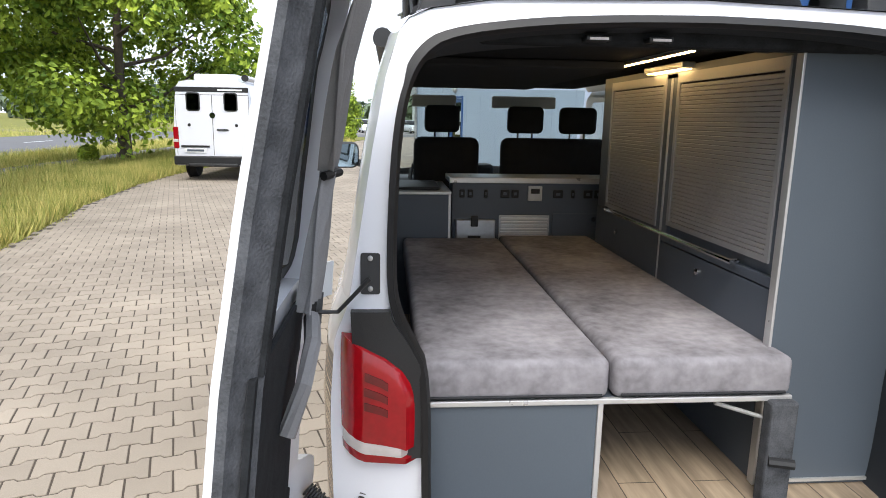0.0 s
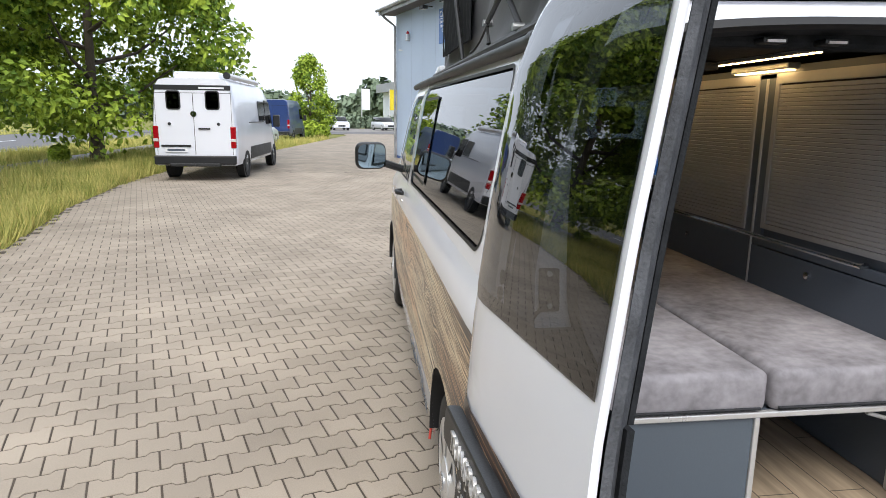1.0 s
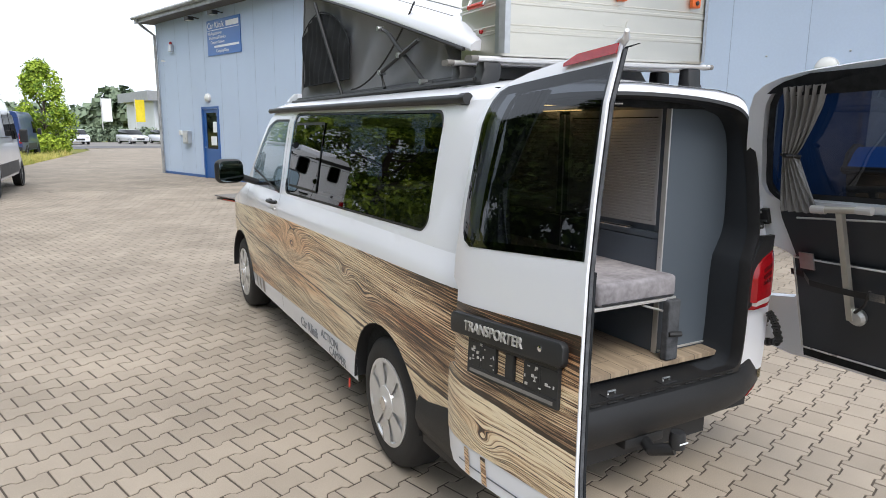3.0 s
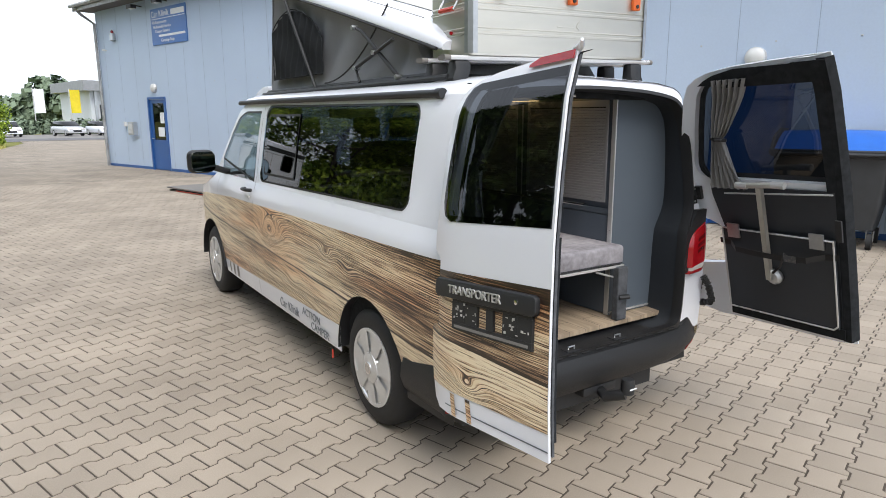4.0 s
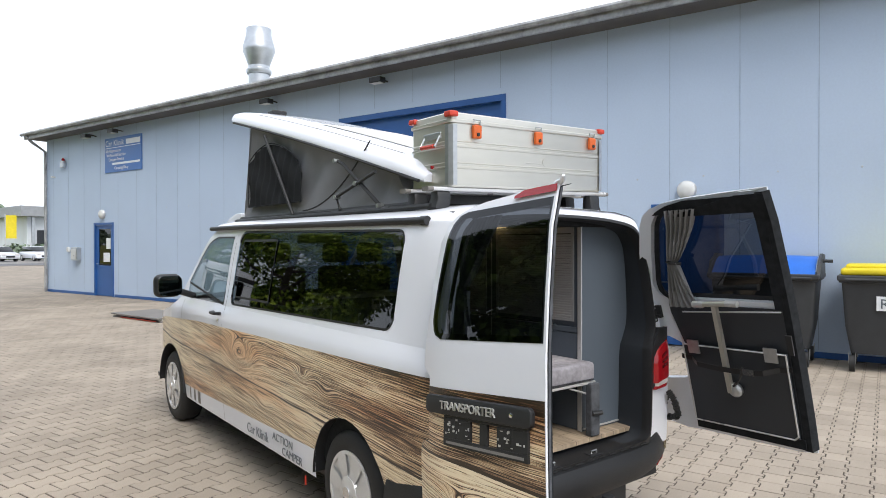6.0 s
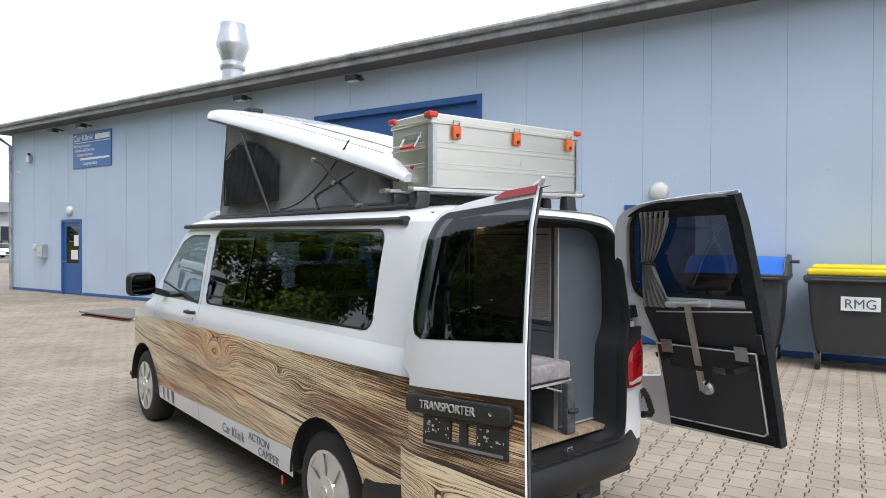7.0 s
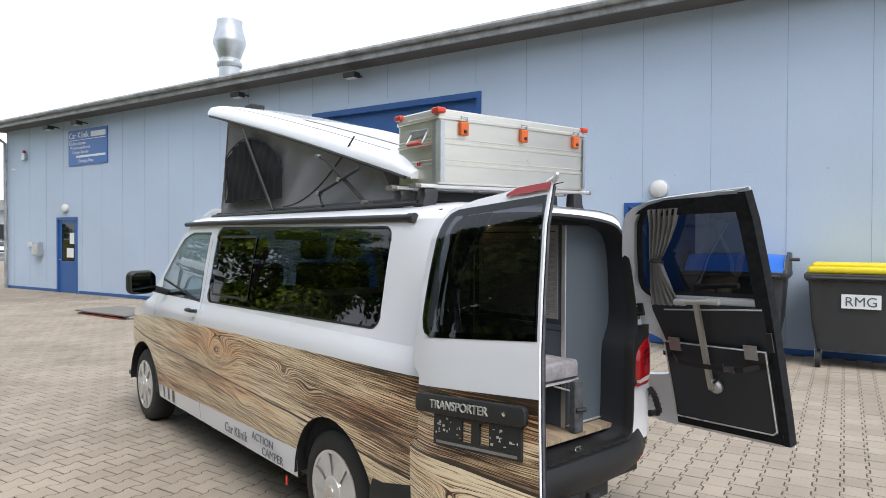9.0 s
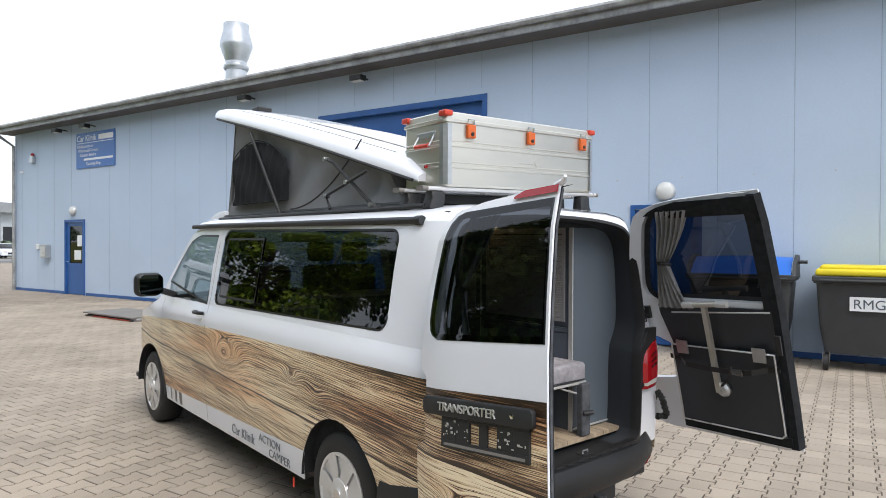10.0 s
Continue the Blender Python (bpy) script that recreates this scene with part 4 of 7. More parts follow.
lettering("sill_text", "Car Klinik", 0.094, ANTHRACITE, van, on_left(1.46, 0.345), 0.001)
lettering("sill_text", "ACTION", 0.072, ANTHRACITE, van, on_left(1.00, 0.395), 0.001, squeeze=1.15)
lettering("sill_text", "CAMPER", 0.072, ANTHRACITE, van, on_left(0.86, 0.325), 0.001, squeeze=1.1)
part("jack_tag", rod([(XC - 0.86, 0.55, 0.27), (XC - 0.87, 0.53, 0.22)], 0.006, 6), REDPLASTIC, van)
mir = part("wing_mirror", rbox(-0.115, -0.045, -0.10, 0.115, 0.075, 0.10, 0.055, 4), BLACK, van, "black wing mirror", smooth=True)
mir.matrix_world = pose(-1.105, 2.78, 1.335, 0, 0, 8)
g = part("mirror_glass", slab(rounded(-0.100, -0.085, 0.100, 0.085, 0.045), 0.006, lambda a, b, c: (a, -0.052 + c, b)), MIRROR, mir, "mirror glass")
part("mirror_arm", rod([(-1.0, 2.79, 1.28), (-0.87, 2.83, 1.235)], 0.028, 8), BLACK, van)
mir2 = part("wing_mirror", rbox(-0.115, -0.045, -0.10, 0.115, 0.06, 0.10, 0.04, 3), BLACK, van, smooth=True)
mir2.matrix_world = pose(XC * 2 + 1.115, 2.86, 1.335, 0, 0, -8)
flap = part("mud_flap", rbox(XC - 0.86, -0.47, 0.30, XC - 0.60, -0.45, 0.55, 0.006), BLACK, van)
part("rear_corner_panel", bands(span(-0.80, -0.41, 8), lambda y: 0.31, lambda y: 0.50, lambda y, z: left(y, z, 0.004), 3), BUMPER, van, smooth=True)

# ---- tail doors, built closed and swung about their leaning hinges ----
DOOR_EDGE = [(0.50, 0.78), (0.53, 0.835), (0.60, 0.865), (0.80, 0.875), (0.83, 0.87), (0.845, 0.845), (0.86, 0.735), (0.90, 0.722), (1.06, 0.722), (1.11, 0.735), (1.14, 0.80), (1.16, 0.845), (1.20, 0.845), (1.30, 0.825), (1.55, 0.775), (1.70, 0.735), (1.765, 0.695), (1.80, 0.64), (1.825, 0.56), (1.842, 0.44), (1.852, 0.25), (1.86, 0.05)]

DOOR_EDGE_CUT = [(0.50, 0.70), (0.53, 0.80), (0.60, 0.83), (0.775, 0.84), (0.795, 0.80), (0.805, 0.66), (0.83, 0.635), (0.98, 0.625), (1.02, 0.65), (1.05, 0.71), (1.07, 0.79), (1.09, 0.83)] + [p for p in DOOR_EDGE if p[0] > 1.18]


def tail_door(side, axis, theta, dz, free, tall):
    xh, yh, al, be = axis
    foot = Vector((XC + side * xh, yh, 1.0))
    swing = Matrix.Translation(foot) @ Matrix.Rotation(side * theta, 4, Vector((-side * math.sin(al), math.sin(be), 1.0)).normalized()) @ Matrix.Translation(-foot)

    def surface(z, a, inner=0.0):
        y = curve_at(z, [(0.5, -0.895), (0.7, -0.902), (1.0, -0.900), (1.24, -0.893), (1.45, -0.875), (1.7, -0.845), (1.86, -0.80)])
        y += 0.05 * max(0.0, (a - 0.58) / 0.28) ** 2
        a = free + a * (0.86 - free) / 0.86
        return swing @ Vector((XC + side * a, y + inner, 0.5 + (z - 0.5) * tall + dz))

    def edge(z):
        if side > 0:
            return curve_at(z, DOOR_EDGE_CUT)
        e = curve_at(z, DOOR_EDGE)
        return max(e, 0.77) if 0.84 < z < 1.15 else e

    def zlist(z0, z1, n):
        return sorted({z0, z1, *(z for z, _ in (DOOR_EDGE if side < 0 else DOOR_EDGE_CUT) if z0 < z < z1), *span(z0, z1, n)})

    W0, W1, WT = 1.282, 1.812 if side < 0 else 1.785, 0.05 if side > 0 else 0.024
    inner_way = (swing.to_3x3() @ Vector((0, 0.034, 0)))

    back = swing.inverted()

    def hem(c):
        """The shell thins to a folded hem at its free edge."""
        return c + inner_way * min(1.0, max(0.3, (side * ((back @ c).x - XC) - free) / 0.07))

    def outer_win(z):
        r = 0.10
        d = max(0.0, W0 + r - z, z - W1 + r)
        return edge(min(z, 1.70)) - 0.068 - 0.25 * max(0, z - 1.70) - (r - math.sqrt(max(0, r * r - d * d)))

    def skin(z0, z1, lo, hi, n=8, cols=9):
        return bands(zlist(z0, z1, n), lo, hi, lambda z, a: surface(z, a), cols)

    up = skin(0.50, W0, lambda z: 0.0, edge, 20)
    join(up, bands(zlist(W0, W1, 14), lambda z: 0.0, lambda z: WT, lambda z, a: surface(z, a), 2))
    join(up, bands(zlist(W0, W1, 14), outer_win, edge, lambda z, a: surface(z, a), 4))
    join(up, skin(W1, 1.86, lambda z: 0.0, edge, 5))
    bmesh.ops.remove_doubles(up, verts=up.verts, dist=0.0005)
    door = part("tail_door", thicken(up, hem), WHITE, van, "open white tail door with a tinted window", smooth=True)
    part("tail_door_wrap", bands(zlist(0.60, 1.085, 12), lambda z: 0.001, lambda z: edge(z) - 0.001, lambda z, a: surface(z, a, -0.0025), 9), DOORWRAP, door, "weathered brown plank print on the tail door", smooth=True)
    part("door_window", bands(zlist(W0, W1, 14), lambda z: WT - 0.012, lambda z: outer_win(z) + 0.012, lambda z, a: surface(z, a, -0.002), 8), TINT, door, "dark tinted tail window", smooth=True)
    frit = bands(zlist(W0, W1, 14), lambda z: outer_win(z) - 0.030, lambda z: outer_win(z) + 0.010, lambda z, a: surface(z, a, 0.0005), 2)
    join(frit, bands(span(W1 - 0.028, W1 + 0.004, 2), lambda z: WT, lambda z: outer_win(min(z, W1)) - 0.030, lambda z, a: surface(z, a, 0.0005), 6))
    join(frit, bands(span(W0 - 0.004, W0 + 0.024, 2), lambda z: WT, lambda z: outer_win(max(z, W0)) - 0.030, lambda z, a: surface(z, a, 0.0005), 6))
    part("window_border", frit, SEAL, door, "black printed glass border", smooth=True)
    # felt edge and inner lining
    lining = bands(zlist(0.56, W0 - 0.03, 14), lambda z: 0.012, lambda z: min(edge(z) - 0.14, 0.655) if side < 0 else curve_at(z, [(0.5, 0.60), (0.8, 0.612), (1.0, 0.612), (1.2, 0.665), (1.3, 0.67)]), lambda z, a: surface(z, a, 0.040), 6)
    part("door_lining", thicken(lining, lambda c: c + inner_way * 0.25), BLACKBOARD if side > 0 else DARKFELT, door, "black lining board")
    felt = bands(zlist(0.52, 1.845, 26), lambda z: -0.006, lambda z: 0.042 if side < 0 else 0.042, lambda z, a: surface(z, a, 0.011 + 0.032 * min(1, max(0, a / 0.042))) if side < 0 else surface(z, a, 0.002 if a < 0 else 0.040), 4)
    part("felt_edge", thicken(felt, lambda c: c + inner_way * 0.35), FELT if side < 0 else DARKFELT, door, "grey felt strip along the door edge", smooth=True)
    ring = bands(zlist(W0 - 0.03, W1 + 0.05, 14), lambda z: 0.03, lambda z: 0.075, lambda z, a: surface(z, a, 0.048), 2)
    join(ring, bands(span(W1 - 0.02, W1 + 0.05, 3), lambda z: 0.075, lambda z: min(outer_win(W1 - 0.09) + 0.02, edge(z) - 0.07), lambda z, a: surface(z, a, 0.048), 6))
    join(ring, bands(zlist(W0 - 0.03, W1, 14), lambda z: outer_win(z) - 0.06, lambda z: outer_win(z) - 0.035, lambda z, a: surface(z, a, 0.048), 1))
    part("window_surround", thicken(ring, lambda c: c + inner_way * 0.2), DARKFELT, door)
    # curtain: two gathered halves with a tie
    for z0, z1, w0, w1, bulge in ((1.50, 1.79, 0.12, 0.20, 1), (1.24, 1.50, 0.20, 0.10, 1)):
        def cloth(z, q):
            k = (z - z0) / (z1 - z0)
            width = (0.06 + 0.12 * k ** 0.7) if z0 > 1.4 else (0.19 - 0.13 * k ** 0.8)
            a = edge(min(z, 1.7)) - (0.15 if side < 0 else 0.185) - q * width - 0.22 * max(0, z - 1.7)
            return surface(z, a, 0.062 + 0.012 * math.sin(q * 34 + 2 * k) + 0.006 * math.sin(q * 71))
        t = sheet(span(z0, z1, 10), span(0, 1, 44), cloth)
        part("curtain", thicken(t, lambda c: c + inner_way * 0.05), CURTAIN, door, "grey gathered curtain", smooth=True)
    a_tie = edge(1.50) - (0.15 if side < 0 else 0.185)
    part("curtain_tie", rod([surface(1.50, a_tie + 0.01, 0.06), surface(1.50, a_tie - 0.03, 0.085), surface(1.49, a_tie - 0.075, 0.06)], 0.009, 8), SEAL, door)
    part("hinge", thicken(bands(span(1.22, 1.30, 2), lambda z: edge(z) - 0.04, lambda z: edge(z) + 0.03, lambda z, a: surface(z, a, 0.04), 2), lambda c: c + inner_way * 0.2), WHITE_INNER, door)
    stay = part("check_arm", rod([surface(1.20, 0.74, 0.05), surface(1.20, 0.76, 0.10), (XC + side * 0.77, REAR - 0.005, 1.265)], 0.005, 8), BLACK, door)
    part("check_box", thicken(bands(span(1.17, 1.24, 2), lambda z: 0.72, lambda z: 0.77, lambda z, a: surface(z, a, 0.042), 1), lambda c: c + inner_way * 0.6), BLACK, stay)
    for zz, aa in ((1.31, 0.765), (1.275, 0.77)):
        part("plug", lathe([(0.015, 0), (0.015, 0.004), (0.005, 0.006)], 14, m=Matrix.Translation(surface(zz, aa, 0.046)) @ swing.to_3x3().to_4x4() @ pose(0, 0, 0, -90, 0, 0)), BLACK, door)
    hose = [surface(0.78, 0.80, 0.05), surface(0.75, 0.79, 0.09), surface(0.68, 0.79, 0.14), surface(0.66, 0.82, 0.20), (XC + side * 0.80, REAR + 0.0, 0.74 + dz), (XC + side * 0.78, REAR + 0.03, 0.80 + dz)]
    if side > 0:
        hose = [surface(0.70, 0.79, 0.045), surface(0.69, 0.775, 0.09), surface(0.62, 0.785, 0.12), surface(0.58, 0.825, 0.13), (XC + 0.86, REAR - 0.075, 0.66), (XC + 0.84, REAR - 0.055, 0.76), (XC + 0.82, REAR - 0.02, 0.82)]
    t = None
    pts = []
    for p, q in zip(hose, hose[1:]):
        pts += [Vector(p).lerp(Vector(q), k / 7) for k in range(7)]
    for k, p in enumerate(pts[:-1]):
        t = rod([p, Vector(p).lerp(Vector(pts[k + 1]), 0.6)], 0.021 if k % 2 else 0.017, 10, bm=t)
    part("cable_hose", t, SEAL, door, "ribbed black cable hose")
    return door, surface, swing, inner_way


ldoor, lsurf, lswing, lin = tail_door(-1, (0.857, -0.775, 0.079, 0.010), 1.5437, -0.032, 0.098, 1.0215)
rdoor, rsurf, rswing, rin = tail_door(1, (0.801, -0.7495, 0.152, -0.126), 1.5568, 0.011, -0.057, 1.077)

# left door: number plate carrier (empty), name strip, wrap stripes, red top lamp
def on_door(surf, z, a, off, swing, side):
    """Frame on a door's outer skin: x along the skin towards its free edge, y up, z outward."""
    o = Vector(surf(z, a, off))
    ex = (Vector(surf(z, a - 0.05, off)) - o).normalized()
    ey = (Vector(surf(z + 0.02, a, off)) - o).normalized()
    ez = ex.cross(ey).normalized()
    return Matrix(((ex.x, ey.x, ez.x, o.x), (ex.y, ey.y, ez.y, o.y), (ex.z, ey.z, ez.z, o.z), (0, 0, 0, 1)))


M = on_door(lsurf, 1.058, 0.392, 0.0, lswing, -1) @ Matrix.Translation((-0.30, 0, -0.004))
strip = part("name_strip", join(None, slab(rounded(0, -0.074, 0.60, 0.0, 0.022), 0.03, bevel=0.006), M), BLACK, ldoor, "black name strip over the plate carrier", smooth=True)
lettering("strip_text", "TRANSPORTER", 0.048, EDGING, strip, M @ Matrix.Translation((0.10, -0.052, 0.032)), 0.004, squeeze=1.0)
part("keyhole", lathe([(0.009, 0.028), (0.009, 0.033), (0.003, 0.034)], 16, m=M @ Matrix.Translation((0.505, -0.034, 0))), CHROME, strip)
P0 = M @ Matrix.Translation((0.108, -0.196, 0.0)) @ Matrix.Diagonal((0.90, 1.05, 1, 1))
carrier = None
for x0, x1, y0, y1 in ((0, 0.52, 0.105, 0.12), (0, 0.52, 0.0, 0.028), (0.0, 0.085, 0.028, 0.105), (0.095, 0.18, 0.028, 0.105), (0.345, 0.425, 0.028, 0.105), (0.435, 0.52, 0.028, 0.105), (0.24, 0.285, 0.028, 0.105), (0.085, 0.095, 0.028, 0.105), (0.425, 0.435, 0.028, 0.105)):
    carrier = rbox(x0, y0, 0.004, x1, y1, 0.018, 0.002, bm=carrier)
plate = part("plate_carrier", join(None, carrier, P0), BLACK, ldoor, "empty black number plate carrier")
part("carrier_bar", join(None, rbox(0.02, 0.008, 0.018, 0.50, 0.018, 0.0195), P0), PATH_GREY, plate)
rnd = random.Random(5)
clips = None
for k in range(34):
    cx = rnd.choice((rnd.uniform(0.01, 0.175), rnd.uniform(0.35, 0.51)))
    cy = rnd.uniform(0.035, 0.10)
    clips = rbox(cx, cy, 0.018, cx + rnd.choice((0.004, 0.012)), cy + rnd.choice((0.003, 0.008)), 0.0205, bm=clips)
tagged(part("carrier_slots", join(None, clips, P0), EDGING, plate), kind="stuff")
for k, a in enumerate((0.645, 0.525)):
    t = bands(span(0.505, 0.595, 2), lambda z: a - 0.035, lambda z: a, lambda z, q: lsurf(z, q + 0.15 * (z - 0.55), -0.003), 1)
    part("stripe", t, WOODWRAP, ldoor)
t = bands(span(0.535, 0.54, 1), lambda z: 0.0, lambda z: 0.70, lambda z, q: lsurf(z, q, -0.003), 6)
part("pin_line", t, ANTHRACITE, ldoor)
t = bands(span(1.83, 1.858, 3), lambda z: 0.0, lambda z: 0.24 - 3.2 * max(0, z - 1.84), lambda z, q: lsurf(z, q, -0.006), 4)
part("brake_lamp", thicken(t, lambda c: c - lin * 0.15), RED, ldoor, "red high brake lamp")
part("flared_tip", rod([lsurf(1.862, 0.03, 0.02), lsurf(1.87, -0.02, 0.0), lsurf(1.878, -0.055, -0.03)], 0.016, 8, r1=0.006), WHITE, ldoor)
part("pull_strap", rod([lsurf(1.22, 0.58, 0.075), lsurf(1.19, 0.50, 0.085), lsurf(1.13, 0.42, 0.08), lsurf(1.05, 0.39, 0.06)], 0.016, 8), CURTAIN, ldoor, "pale webbing loop")
part("lining_slot", thicken(bands(span(0.86, 0.98, 2), lambda z: 0.22, lambda z: 0.232, lambda z, q: lsurf(z, q, 0.062), 1), lambda c: c + lin * 0.05), BLACK, ldoor)

# right door, seen from inside: folding table board, leg, trim rail
tb = thicken(bands(span(0.585, 1.03, 6), lambda z: 0.05, lambda z: 0.61, lambda z, a: rsurf(z, a, 0.062), 4), lambda c: c + rin * 0.4)
board = part("table_board", tb, BLACKBOARD, rdoor, "anthracite folding table strapped to the door")
for pts in ([(0.585, 0.61), (1.03, 0.61)], [(1.03, 0.61), (1.03, 0.05)], [(1.03, 0.05), (0.605, 0.05)], [(0.585, 0.61), (0.585, 0.07)], [(0.605, 0.05), (0.585, 0.07)]):
    part("board_edge", rod([rsurf(z, a, 0.082) for z, a in pts], 0.0045, 6), EDGING, board, "pale board edging")
for a in (0.122, 0.544):
    part("clip", thicken(bands(span(0.985, 1.06, 2), lambda z: a - 0.033, lambda z: a + 0.033, lambda z, q: rsurf(z, q, 0.082), 1), lambda c: c + rin * 0.25), STEEL, board, "clear clip")
leg = part("table_leg", rod([rsurf(1.275, 0.355, 0.115), rsurf(0.80, 0.352, 0.115)], 0.019, 4), ALU, rdoor, "folded aluminium table leg")
part("leg_bar", rod([rsurf(1.28, 0.445, 0.115), rsurf(1.293, 0.258, 0.115)], 0.015, 12), ALU, leg, smooth=True)
for a in (0.445, 0.258):
    part("bar_cap", rod([rsurf(1.311 - 0.07 * a, a - 0.03, 0.115), rsurf(1.311 - 0.07 * a, a + 0.03, 0.115)], 0.018, 12), EDGING, leg)
part("leg_joint", lathe([(0.04, 0), (0.042, 0.02), (0.03, 0.035), (0.01, 0.04)], 16, m=Matrix.Translation(rsurf(0.81, 0.335, 0.085)) @ rswing.to_3x3().to_4x4() @ pose(0, 0, 0, -90, 0, 0)), STEEL, leg)
part("trim_rail", rod([rsurf(1.215, 0.58, 0.07), rsurf(1.247, 0.042, 0.07)], 0.0045, 8), EDGING, rdoor, "bright trim rail")
strapm = part("strap", thicken(sheet(span(0, 1, 10), (0.0, 0.028), lambda s, d: rsurf(0.945 - 0.05 * math.sin(s * 3.0) * 0.5 + d, 0.63 - 0.60 * s, 0.135 if 0.1 < s < 0.9 else 0.08)), lambda c: c + rin * 0.05), SEAL, rdoor, "black webbing strap")
part("buckle", thicken(bands(span(0.925, 0.96, 1), lambda z: 0.19, lambda z: 0.25, lambda z, q: rsurf(z, q, 0.142), 1), lambda c: c + rin * 0.2), CHROME, strapm)
part("strap_tail", rod([rsurf(0.96, 0.25, 0.14), rsurf(0.88, 0.29, 0.12), rsurf(0.84, 0.33, 0.12)], 0.007, 6), SEAL, strapm)
part("door_latch", thicken(bands(span(1.04, 1.14, 2), lambda z: 0.0, lambda z: 0.028, lambda z, q: rsurf(z, q, 0.09), 1), lambda c: c + rin * 0.3), BLACK, rdoor)
part("lower_lining", thicken(bands(span(0.53, 0.583, 2), lambda z: 0.03, lambda z: 0.62, lambda z, a: rsurf(z, a, 0.055), 3), lambda c: c + rin * 0.2), DARKFELT, rdoor)
part("upper_lining", thicken(bands(span(1.75, 1.84, 4), lambda z: 0.0, lambda z: 0.50 - 4.5 * max(0, z - 1.76), lambda z, a: rsurf(z, a, 0.055), 5), lambda c: c + rin * 0.2), DARKFELT, rdoor)

# ---- camper interior ----
def planks():
    m = bpy.data.materials.new("oak_plank_floor")
    m.use_nodes = True
    n, l = m.node_tree.nodes, m.node_tree.links
    b = n["Principled BSDF"]
    co, mp = n.new("ShaderNodeTexCoord"), n.new("ShaderNodeMapping")
    mp.inputs["Rotation"].default_value = (0, 0, radians(90))
    l.new(co.outputs["Object"], mp.inputs[0])
    br = n.new("ShaderNodeTexBrick")
    br.inputs["Scale"].default_value = 1.0
    br.inputs["Brick Width"].default_value, br.inputs["Row Height"].default_value, br.inputs["Mortar Size"].default_value = 0.6, 0.11, 0.002
    br.inputs["Color1"].default_value, br.inputs["Color2"].default_value, br.inputs["Mortar"].default_value = (0.37, 0.29, 0.205, 1), (0.25, 0.195, 0.145, 1), (0.07, 0.055, 0.04, 1)
    l.new(mp.outputs[0], br.inputs[0])
    ns, mp2 = n.new("ShaderNodeTexNoise"), n.new("ShaderNodeMapping")
    mp2.inputs["Scale"].default_value = (14, 1.6, 1)
    ns.inputs["Scale"].default_value, ns.inputs["Detail"].default_value = 3.0, 6
    l.new(co.outputs["Object"], mp2.inputs[0])
    l.new(mp2.outputs[0], ns.inputs[0])
    mx = n.new("ShaderNodeMix")
    mx.data_type, mx.blend_type = "RGBA", "OVERLAY"
    mx.inputs[0].default_value = 0.75
    l.new(br.outputs[0], mx.inputs[6])
    l.new(ns.outputs[0], mx.inputs[7])
    l.new(mx.outputs[2], b.inputs["Base Color"])
    b.inputs["Roughness"].default_value = 0.45
    return m


def shutter_mat():
    return mat("grey_shutter_slats", (0.40, 0.405, 0.42), 0.42, metal=0.3, vary=0.06, scale=4, fine=90)


SHUTTER = shutter_mat()
part("cabin_floor", rbox(XC - 0.78, -0.735, 0.575, XC + 0.68, 1.40, 0.598), planks(), van, "oak plank cabin floor")
part("cab_floor", rbox(XC - 0.78, 1.40, 0.50, XC + 0.78, 3.2, 0.56), BLACK, van)
for f, sx in ((left, 1), (right, -1)):
    t = bands(span(REAR + 0.25, 2.4, 20), lambda y: 0.40, lambda y: 1.205, lambda y, z: Vector(f(y, z)) + Vector((sx * 0.06, 0, 0)), 4)
    bands(span(REAR + 0.25, WIN[0] - 0.02, 3), lambda y: 1.205, lambda y: 1.80, lambda y, z: Vector(f(y, z)) + Vector((sx * 0.05, 0, 0)), 4, bm=t)
    part("side_lining", thicken(t, lambda c: c + Vector((sx * 0.01, 0, 0))), DARKFELT, van)
part("headliner", rbox(XC - 0.68, REAR + 0.16, 1.838, XC + 0.58, 2.35, 1.850, 0.003), DARKFELT, van, "black headliner")
part("roof_bed_frame", rbox(XC - 0.60, 0.2, 1.805, XC + 0.15, 1.9, 1.836, 0.008), SEATCLOTH, van)
part("rear_header", rbox(XC - 0.60, REAR + 0.17, 1.79, XC + 0.50, REAR + 0.23, 1.845, 0.012), DARKFELT, van)
for lx in (-0.28, -0.13):
    ll = part("header_lamp", rbox(lx - 0.03, REAR + 0.13, 1.795, lx + 0.03, REAR + 0.17, 1.808, 0.004), BLACK, van)
    part("lamp_lens", rbox(lx - 0.022, REAR + 0.127, 1.797, lx + 0.022, REAR + 0.132, 1.803), LAMPCLEAR, ll)

bed = thing("bed_frame", "anthracite bed box with aluminium edging in the van", "bed", Matrix.Translation((-0.2, 0.2, 0.598)))
bed_inv = bed.matrix_world.inverted()


def local(bm, inv):
    bmesh.ops.transform(bm, matrix=inv, verts=bm.verts)
    return bm


def bedpart(name, bm, material, label=""):
    return part(name, local(bm, bed_inv), material, bed, label)


